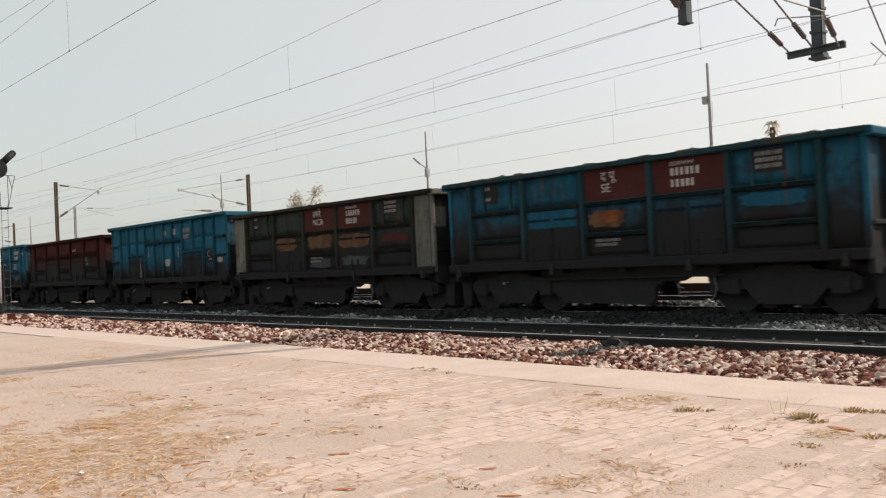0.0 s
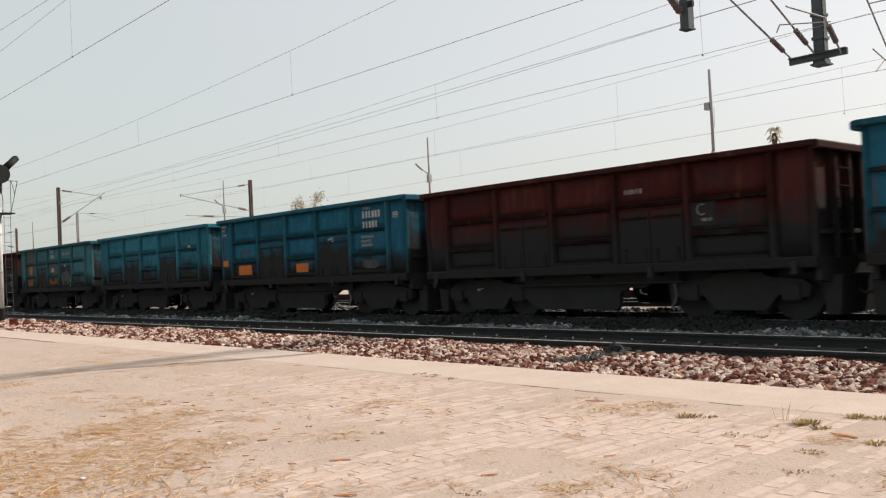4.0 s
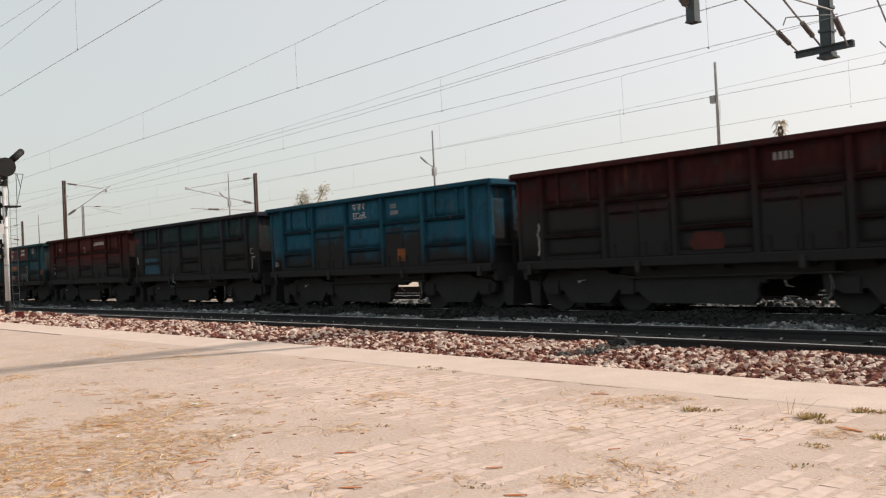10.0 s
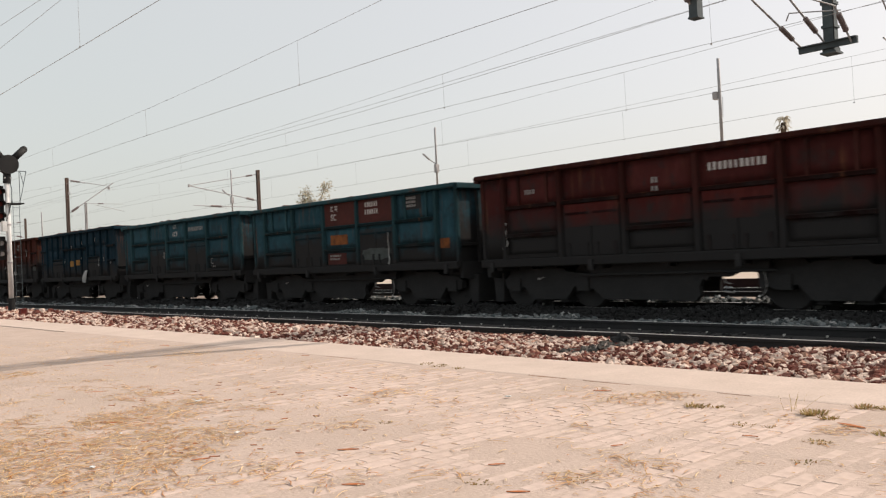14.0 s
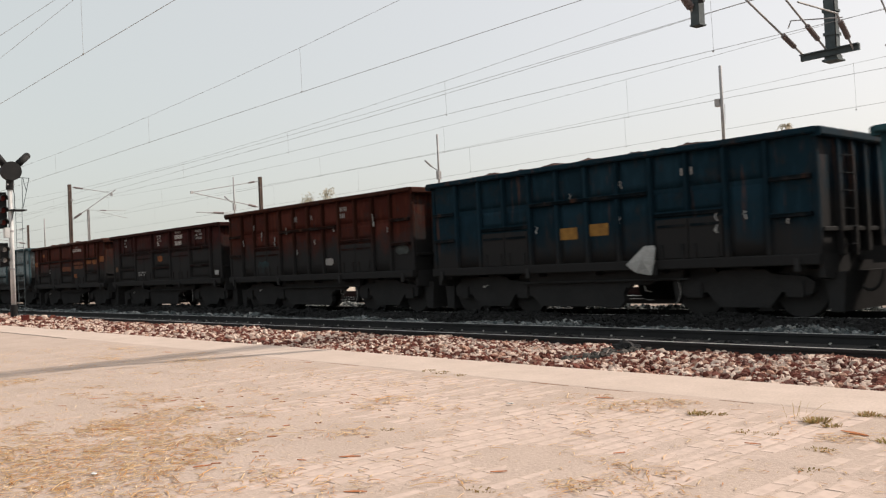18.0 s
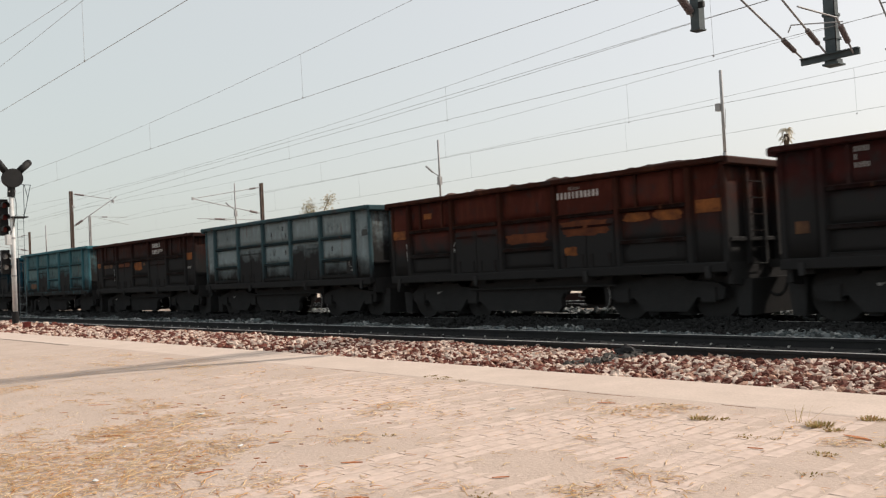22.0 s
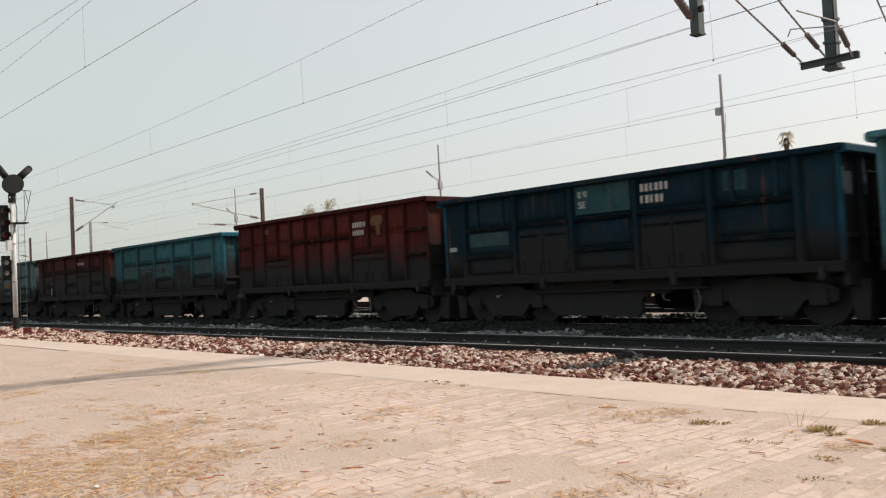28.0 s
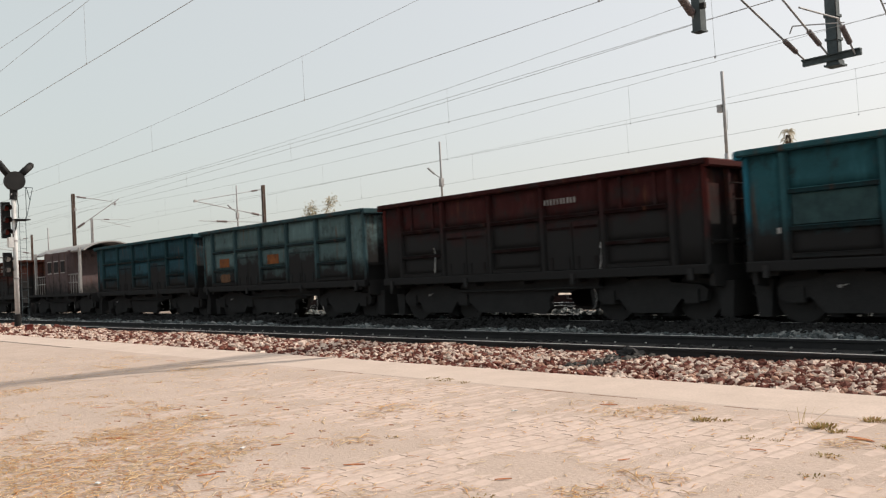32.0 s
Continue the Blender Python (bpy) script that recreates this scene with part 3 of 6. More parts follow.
part("stem", rod((0, 0, 4.62), (0, 0.02, 5.05), 0.13, 14), SIGNALBLACK, sig)
for y in (-0.10, 0.10):
    part("stem_bolt", rod((0.13, y, 4.80), (0.16, y, 4.80), 0.03, 6), GALV, sig)
for a, b in (((0.04, 0.22, 5.48), (0.04, 0.60, 5.86)), ((0.04, -0.14, 5.48), (0.04, -0.46, 5.90))):
    bm = rod(a, b, 0.125, 16)
    bmesh.ops.create_uvsphere(bm, u_segments=16, v_segments=10, radius=0.125, matrix=Matrix.Translation(b))
    part("indicator_arm", bm, SIGNALBLACK, hub, "black tubular indicator arm with a rounded end", True)
head = part("signal_head", boxes((-0.30, -0.12, -0.37, -0.09, 3.24, 4.54)), SIGNALBLACK, sig, "tall black signal head")
for z in (3.45, 3.88, 4.31):
    part("lens", rod((-0.12, -0.23, z), (-0.10, -0.23, z), 0.09, 16), REDBOX, head, "dark unlit lens")
    part("hood", hood_of(-0.12, 0.18, -0.23, z, 0.13), SIGNALBLACK, head, "black half-round hood")
part("junction_box", boxes((-0.16, 0.10, -0.22, -0.07, 2.90, 3.26)), SIGNALWHITE, sig, "grey-white cable box")
lower = part("lower_head", boxes((-0.28, -0.1, -0.36, -0.09, 1.88, 2.72)), SIGNALBLACK, sig, "small black lower head")
for z in (2.10, 2.48):
    part("lens", rod((-0.10, -0.23, z), (-0.08, -0.23, z), 0.085, 16), SIGNALWHITE, lower, "pale unlit lens")
    part("hood", hood_of(-0.10, 0.15, -0.23, z, 0.12), SIGNALBLACK, lower, "black half-round hood")
part("step", boxes((-0.3, 0.3, -0.06, 0.47, 3.86, 3.90)), SIGNALBLACK, sig, "dark steel platform")
for y in (0.17, 0.385):
    part("ladder_rail", rod((0.0, y, -0.2), (0.0, y, 4.0), 0.009, 6), DROPGREY, sig)
for i in range(13):
    part("rung", rod((0, 0.17, 0.15 + 0.3 * i), (0, 0.385, 0.15 + 0.3 * i), 0.006, 6), DROPGREY, sig)
for a, b in (((0, 0.42, 3.88), (0, 0.42, 5.06)), ((0, 0.18, 5.08), (0, 0.67, 5.06)), ((0, 0.66, 5.06), (0, 0.43, 4.0)), ((0, 0.45, 5.06), (0, 0.56, 4.58)), ((0, 0.18, 5.08), (0, 0.05, 5.0))):
    part("guard_rail", rod(a, b, 0.013, 6), DROPGREY, sig)
rb = thing("relay_box", "small dark red trackside box beside the signal", "trackside box", at=pose(-30.3, 8.62, -0.02))
part("case", boxes((-0.11, 0.11, -0.09, 0.09, 0.02, 0.20)), REDBOX, rb)
part("lid", boxes((-0.125, 0.125, -0.10, 0.10, 0.20, 0.23)), REDBOX, rb)
part("foot", boxes((-0.09, 0.09, -0.07, 0.07, -0.12, 0.02)), SLEEPER, rb)

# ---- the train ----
# line: height below which soot and painted shade turn each paint black
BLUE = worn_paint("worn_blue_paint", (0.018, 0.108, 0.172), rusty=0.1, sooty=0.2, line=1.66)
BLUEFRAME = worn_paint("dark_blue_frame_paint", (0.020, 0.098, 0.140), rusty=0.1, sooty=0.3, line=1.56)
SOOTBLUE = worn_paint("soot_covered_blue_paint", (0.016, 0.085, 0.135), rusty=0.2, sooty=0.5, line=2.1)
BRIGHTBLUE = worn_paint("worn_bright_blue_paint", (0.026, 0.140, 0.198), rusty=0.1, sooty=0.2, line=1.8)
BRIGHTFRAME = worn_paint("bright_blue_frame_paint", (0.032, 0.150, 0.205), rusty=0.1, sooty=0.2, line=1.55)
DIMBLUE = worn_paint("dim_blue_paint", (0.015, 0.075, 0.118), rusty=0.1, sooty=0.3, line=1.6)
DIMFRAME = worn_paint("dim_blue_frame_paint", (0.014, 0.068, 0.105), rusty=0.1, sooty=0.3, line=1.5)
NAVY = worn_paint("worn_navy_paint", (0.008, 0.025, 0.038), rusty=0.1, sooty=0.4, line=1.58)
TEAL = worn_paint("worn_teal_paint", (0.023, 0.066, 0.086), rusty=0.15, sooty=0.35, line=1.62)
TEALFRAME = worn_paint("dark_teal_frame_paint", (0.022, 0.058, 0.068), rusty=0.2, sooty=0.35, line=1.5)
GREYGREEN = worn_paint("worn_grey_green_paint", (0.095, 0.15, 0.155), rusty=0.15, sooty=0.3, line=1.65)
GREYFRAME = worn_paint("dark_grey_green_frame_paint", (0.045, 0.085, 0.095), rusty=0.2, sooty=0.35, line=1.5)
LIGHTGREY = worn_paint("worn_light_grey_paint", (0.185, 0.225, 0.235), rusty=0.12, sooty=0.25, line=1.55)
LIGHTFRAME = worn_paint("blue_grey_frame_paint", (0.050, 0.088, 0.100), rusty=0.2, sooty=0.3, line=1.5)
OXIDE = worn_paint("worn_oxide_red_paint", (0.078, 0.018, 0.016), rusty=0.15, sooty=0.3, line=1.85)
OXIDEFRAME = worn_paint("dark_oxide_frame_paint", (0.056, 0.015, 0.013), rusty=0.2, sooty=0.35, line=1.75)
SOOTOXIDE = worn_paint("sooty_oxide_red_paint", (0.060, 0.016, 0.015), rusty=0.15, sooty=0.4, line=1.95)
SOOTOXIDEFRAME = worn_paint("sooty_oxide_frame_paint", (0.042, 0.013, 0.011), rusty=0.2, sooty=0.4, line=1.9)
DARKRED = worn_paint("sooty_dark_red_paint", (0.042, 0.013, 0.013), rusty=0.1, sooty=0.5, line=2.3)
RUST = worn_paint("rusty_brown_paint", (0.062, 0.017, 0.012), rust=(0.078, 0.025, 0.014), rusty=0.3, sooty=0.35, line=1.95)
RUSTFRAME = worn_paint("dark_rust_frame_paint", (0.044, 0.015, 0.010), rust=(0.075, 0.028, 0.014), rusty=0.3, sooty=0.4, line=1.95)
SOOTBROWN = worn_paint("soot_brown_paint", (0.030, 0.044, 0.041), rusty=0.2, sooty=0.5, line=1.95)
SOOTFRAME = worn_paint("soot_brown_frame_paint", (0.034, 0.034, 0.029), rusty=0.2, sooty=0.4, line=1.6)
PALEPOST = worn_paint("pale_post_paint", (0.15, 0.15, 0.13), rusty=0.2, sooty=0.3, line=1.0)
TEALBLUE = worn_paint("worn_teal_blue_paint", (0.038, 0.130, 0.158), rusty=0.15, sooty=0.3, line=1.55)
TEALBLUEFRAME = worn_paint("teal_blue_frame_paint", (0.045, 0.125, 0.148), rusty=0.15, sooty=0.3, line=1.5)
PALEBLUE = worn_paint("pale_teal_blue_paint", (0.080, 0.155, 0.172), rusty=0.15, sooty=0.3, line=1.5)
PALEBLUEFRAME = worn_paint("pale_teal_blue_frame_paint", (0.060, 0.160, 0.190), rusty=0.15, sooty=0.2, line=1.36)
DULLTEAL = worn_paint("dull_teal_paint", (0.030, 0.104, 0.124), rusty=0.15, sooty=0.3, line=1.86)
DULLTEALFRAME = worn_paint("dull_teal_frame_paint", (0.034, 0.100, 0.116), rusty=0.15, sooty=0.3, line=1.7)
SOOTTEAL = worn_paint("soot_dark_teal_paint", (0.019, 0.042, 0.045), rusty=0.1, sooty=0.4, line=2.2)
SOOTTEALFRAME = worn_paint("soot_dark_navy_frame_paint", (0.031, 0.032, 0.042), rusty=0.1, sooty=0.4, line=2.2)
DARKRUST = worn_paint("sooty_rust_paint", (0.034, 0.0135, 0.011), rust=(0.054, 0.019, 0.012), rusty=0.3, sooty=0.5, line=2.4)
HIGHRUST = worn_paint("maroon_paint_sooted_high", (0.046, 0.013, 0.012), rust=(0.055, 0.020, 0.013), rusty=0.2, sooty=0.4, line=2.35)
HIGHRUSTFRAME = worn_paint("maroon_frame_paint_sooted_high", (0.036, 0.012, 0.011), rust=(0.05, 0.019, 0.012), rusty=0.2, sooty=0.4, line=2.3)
# van body grey is darkened for its shade, roof and post paint paled as lit
VANGREY = worn_paint("worn_shaded_van_paint", (0.115, 0.085, 0.085), rusty=0.3, sooty=0.4, line=1.5)
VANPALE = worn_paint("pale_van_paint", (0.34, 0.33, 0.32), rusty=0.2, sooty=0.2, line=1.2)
DOORS, LEDGES = {}, {}


def paint_colour(p):
    return tuple(p.node_tree.nodes["Principled BSDF"].inputs["Base Color"].default_value)[:3]


def door_paint(p):
    """The same paint blackened almost to the top of the bay: coal soot on doors, painted shade on wagon ends."""
    if p.name not in DOORS:
        DOORS[p.name] = worn_paint("sooted_shaded_" + p.name, paint_colour(p), rusty=0.1, sooty=0.6, line=2.12)
    return DOORS[p.name]


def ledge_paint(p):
    """The same paint, much darker, for ledges, hinge straps, latch bars and rungs."""
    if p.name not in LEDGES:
        LEDGES[p.name] = worn_paint("darker_" + p.name, tuple(0.28 * x for x in paint_colour(p)), rusty=0.1, sooty=0.6, line=1.5)
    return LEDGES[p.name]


HALF, WIDE = 4.892, 1.6
BODY = 4.93                                        # half the length of a wagon's box
RIBS_A = [-4.17 + 1.668 * k for k in range(6)]
RIBS_B = [-4.03 + 0.806 * k for k in range(11)]


def wheel_mesh():
    bm = bmesh.new()
    for s in (-1, 1):
        y = s * (GAUGE / 2 + 0.02)
        tube(bm, (0, y - 0.065, 0), (0, y + 0.065, 0), 0.50, 24)
        tube(bm, (0, y - s * 0.085, 0), (0, y - s * 0.055, 0), 0.53, 24)
        for k in range(3):
            a = k * math.tau / 3
            tube(bm, (0.3 * math.cos(a), y + s * 0.06, 0.3 * math.sin(a)), (0.3 * math.cos(a), y + s * 0.075, 0.3 * math.sin(a)), 0.07, 8)
        tube(bm, (0, y + s * 0.02, 0), (0, y + s * 0.26, 0), 0.09, 10)
    tube(bm, (0, -0.85, 0), (0, 0.85, 0), 0.085, 10)
    return mesh_of("wheelset", bm, WHEELSTEEL)


WHEELSET = wheel_mesh()
bm = bmesh.new()
for s in (-1, 1):
    y = s * 1.08
    prism(bm, [(-1.35, 0.62), (-1.2, 0.72), (-0.55, 0.78), (-0.45, 0.86), (0.45, 0.86), (0.55, 0.78), (1.2, 0.72), (1.35, 0.62), (1.3, 0.42), (1.0, 0.36), (0.75, 0.46),
               (0.50, 0.17), (-0.50, 0.17), (-0.75, 0.46), (-1.0, 0.36), (-1.3, 0.42)], "y", y - 0.08, y + 0.08)
    for x in (-1.0, 1.0):
        box(bm, x - 0.16, x + 0.16, y - 0.13, y + 0.13, 0.36, 0.64)
    for k in range(3):
        tube(bm, (-0.22 + 0.22 * k, y, 0.34), (-0.22 + 0.22 * k, y, 0.74), 0.075, 8)
box(bm, -0.2, 0.2, -1.1, 1.1, 0.62, 0.9)
BOGIE = mesh_of("bogie_frame", bm, IRON)
CENTRE_SILL = mesh_of("centre_sill", boxes((-HALF - 0.05, HALF + 0.05, -0.22, 0.22, 0.72, 1.14)), IRON)
CROSS_BEARER = mesh_of("cross_bearer", boxes((-0.09, 0.09, -1.45, 1.45, 0.86, 1.12)), IRON)
RESERVOIR = mesh_of("air_reservoir", bm_of((tube, (-0.55, 0, 0), (0.55, 0, 0), 0.2, 14)), IRON, True)
BRAKE_ROD = mesh_of("brake_rod", bm_of((tube, (-2.2, -1.3, 0.72), (2.2, -1.3, 0.74), 0.025, 6)), IRON)
BRAKE_BEAM = mesh_of("brake_beam", bm_of((prism, [(-0.12, 0.12), (0.12, 0.12), (0.18, 0.80), (-0.18, 0.80)], "y", -1.05, 1.05)), IRON)
bm = bmesh.new()
prism(bm, [(-2.05, 1.0), (-2.0, 0.42), (-1.7, 0.20), (-0.2, 0.19), (0.48, 0.17), (0.60, 0.30), (0.58, 0.46), (0.66, 0.60), (0.74, 0.56), (0.78, 0.64), (1.20, 0.63), (1.46, 0.74), (1.78, 0.70), (1.84, 0.26), (1.9, 0.30), (2.05, 1.0)], "y", -1.18, -1.05)
DOOR_GEAR = mesh_of("door_gear", bm, IRON)
bm = bmesh.new()
prism(bm, [(-0.68, 0.95), (-0.64, 0.40), (-0.50, 0.21), (0.60, 0.20), (0.70, 0.34), (0.80, 0.34), (0.90, 0.20), (1.85, 0.24), (2.0, 0.95)], "y", 1.02, 1.14)
RIGGING = mesh_of("brake_rigging", bm, IRON)
bm = bmesh.new()
bent = [(1.93, -1.24, 0.74), (1.97, -1.25, 0.62), (1.99, -1.25, 0.50), (1.96, -1.24, 0.38), (1.90, -1.23, 0.30), (1.86, -1.23, 0.27)]
for a, b in zip(bent, bent[1:]):
    tube(bm, a, b, 0.010, 6)
PALE_HOSE = mesh_of("hanging_hose", bm, STENCIL, True)
bm = bmesh.new()
tube(bm, (1.15, -1.24, 0.62), (1.17, -1.24, 0.52), 0.010, 6)
tube(bm, (1.17, -1.24, 0.52), (1.30, -1.24, 0.50), 0.008, 6)
HANDLE = mesh_of("release_handle", bm, STENCIL)
PIN = mesh_of("brake_pin", bm_of((tube, (1.17, -1.24, 0.34), (1.36, -1.24, 0.33), 0.008, 6)), STENCIL)
bm = boxes((-3.46, -3.40, -1.30, -1.27, 0.63, 0.68))
tube(bm, (-3.42, -1.29, 0.655), (-3.28, -1.29, 0.69), 0.008, 6)
HOOK = mesh_of("axle_hook", bm, STENCIL)
LEVER = mesh_of("brake_lever", bm_of((prism, [(-0.78, 0.95), (-0.70, 0.24), (-0.30, 0.24), (-0.22, 0.95)], "y", 1.02, 1.10)), IRON)
bm = bmesh.new()
prism(bm, [(-1.42, 1.12), (-1.42, 0.72), (-0.9, 0.66), (-0.55, 0.36), (0.55, 0.36), (0.9, 0.66), (1.42, 0.72), (1.42, 1.12)], "x", -0.05, 0.05)
HEADSTOCK = mesh_of("headstock", bm, IRON)
HOSE = bmesh.new()
for k in range(8):
    a0, a1 = math.pi * k / 8, math.pi * (k + 1) / 8
    tube(HOSE, (0.1 + 0.22 * (1 - math.cos(a0)), -0.35, 0.8 - 0.35 * math.sin(a0)), (0.1 + 0.22 * (1 - math.cos(a1)), -0.35, 0.8 - 0.35 * math.sin(a1)), 0.03, 6)
HOSE = mesh_of("brake_hose", HOSE, IRON)
bm = bmesh.new()
box(bm, 0.0, 0.35, -0.09, 0.09, 0.98, 1.14)
prism(bm, [(0.30, -0.16), (0.52, -0.16), (0.55, 0.02), (0.46, 0.06), (0.40, 0.16), (0.30, 0.12)], "z", 0.92, 1.22)
COUPLER = mesh_of("coupler", bm, IRON)


def wall_y(parent, x, z):
    """Depth of the near outer surface there: doors stand proud of the wall."""
    top, style = parent["top"], parent["style"]
    if style != "B" and z < top - 0.92 and 0.88 < abs(x) < 2.44:
        return -WIDE + 0.045
    if style == "B" and z < top - 1.36 and 1.66 < abs(x) < 3.18:
        return -WIDE + 0.030
    return -WIDE + 0.064


def letters(text, size, x, z, parent, material=LETTERWHITE):
    """Stencilled lettering on the near wall, from x to the right at height z."""
    cu = bpy.data.curves.new("lettering", "FONT")
    cu.body, cu.size, cu.extrude = text, size, 0.001
    ob = bpy.data.objects.new("lettering", cu)
    scene.collection.objects.link(ob)
    me = bpy.data.meshes.new_from_object(ob.evaluated_get(bpy.context.evaluated_depsgraph_get()))
    bpy.data.objects.remove(ob)
    me.materials.clear()
    me.materials.append(material)
    lt = part("lettering", me, material, parent, "white stencilled letters")
    lt.matrix_basis = pose(x, wall_y(parent, x, z) - 0.009, z, 90, 0, 0)
    return lt


def stencil_bars(x, z, rows, parent, h=0.12, material=STENCIL, seed=1):
    """Rows of stencilled marks, each row a count of small bars."""
    rnd = random.Random(seed)
    bm = bmesh.new()
    y1 = wall_y(parent, x, z) - 0.007
    y0 = y1 - 0.004
    for r, n in enumerate(rows):
        zz = z - r * h * 1.45
        for k in range(n):
            xx = x + k * h * 0.72
            box(bm, xx, xx + h * rnd.uniform(0.26, 0.44), y0, y1, zz - h, zz - h * rnd.uniform(0.0, 0.08))
    return tagged(part("stencil_marking", bm, material, parent, "rows of white stencilled marks"), kind="stuff")


def patch(x0, x1, z0, z1, material, parent, label, name="painted_panel"):
    y = min(wall_y(parent, x0, (z0 + z1) / 2), wall_y(parent, x1, (z0 + z1) / 2)) - 0.002
    return part(name, boxes((x0, x1, y - 0.004, y, z0, z1)), material, parent, label)


def bulged(x0, x1, z0, z1, y, out, nx=7, nz=4):
    """A pressed steel plate on the near side that bulges a little and has buckled."""
    bm = bmesh.new()
    rows = []
    for j in range(nz + 1):
        row = []
        for i in range(nx + 1):
            u, v = i / nx, j / nz
            x, z = x0 + (x1 - x0) * u, z0 + (z1 - z0) * v
            rim = min(1.0, 5 * min(u, 1 - u)) * min(1.0, 4 * min(v, 1 - v))
            d = rim * (out + 0.5 * out * noise.noise(Vector((x * 1.3 + y, z * 2.0, x0))))
            row.append(bm.verts.new((x, y - d, z)))
        rows.append(row)
    for j in range(nz):
        for i in range(nx):
            bm.faces.new((rows[j][i], rows[j][i + 1], rows[j + 1][i + 1], rows[j + 1][i]))
    border = rows[0] + [r[-1] for r in rows[1:]] + rows[-1][-2::-1] + [r[0] for r in rows[-2:0:-1]]
    back = [bm.verts.new((q.co.x, y + 0.012, q.co.z)) for q in border]
    for k in range(len(border)):
        n = (k + 1) % len(border)
        bm.faces.new((border[k], border[n], back[n], back[k]))
    bm.faces.new(back)
    return bm


def chamfered(y0, y1, z0, z1, c=0.018):
    """Outline of a bar with broken edges, in (y, z)."""
    return [(y0 + c, z0), (y1 - c, z0), (y1, z0 + c), (y1, z1 - c), (y1 - c, z1), (y0 + c, z1), (y0, z1 - c), (y0, z0 + c)]


def bar_along(axis, a, b, y0, y1, z0, z1, c=0.018):
    bm = bmesh.new()
    prism(bm, chamfered(y0, y1, z0, z1, c), axis, a, b)
    return bm


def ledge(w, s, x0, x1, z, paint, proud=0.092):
    """A horizontal stiffener: an angle in darker paint with a thin worn lip."""
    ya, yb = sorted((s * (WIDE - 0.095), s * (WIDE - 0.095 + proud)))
    st = part("stiffener", bar_along("x", x0, x1, ya, yb, z - 0.045, z + 0.035, 0.012), ledge_paint(paint), w, "dark stiffener")
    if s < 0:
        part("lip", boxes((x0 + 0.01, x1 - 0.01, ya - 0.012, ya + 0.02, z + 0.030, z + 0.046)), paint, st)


def side_door(w, s, x0, x1, z0, z1, out, paint):
    """A pair of drop-door leaves with hinge straps and a latch bar."""
    dm = door_paint(paint)
    mid = (x0 + x1) / 2
    for u, v in ((x0, mid - 0.012), (mid + 0.012, x1)):
        d = part("side_door", bar_along("x", u, v, *sorted((s * (WIDE - out - 0.03), s * (WIDE - out))), z0, z1, 0.010), dm, w, "soot-blackened side door")
        if s > 0:
            continue
        y = -WIDE + out
        for x in (u + 0.12, v - 0.12):
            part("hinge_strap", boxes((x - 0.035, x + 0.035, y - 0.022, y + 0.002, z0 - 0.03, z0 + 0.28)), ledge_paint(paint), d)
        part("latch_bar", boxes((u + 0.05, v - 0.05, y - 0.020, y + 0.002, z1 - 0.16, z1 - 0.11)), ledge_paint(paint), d)


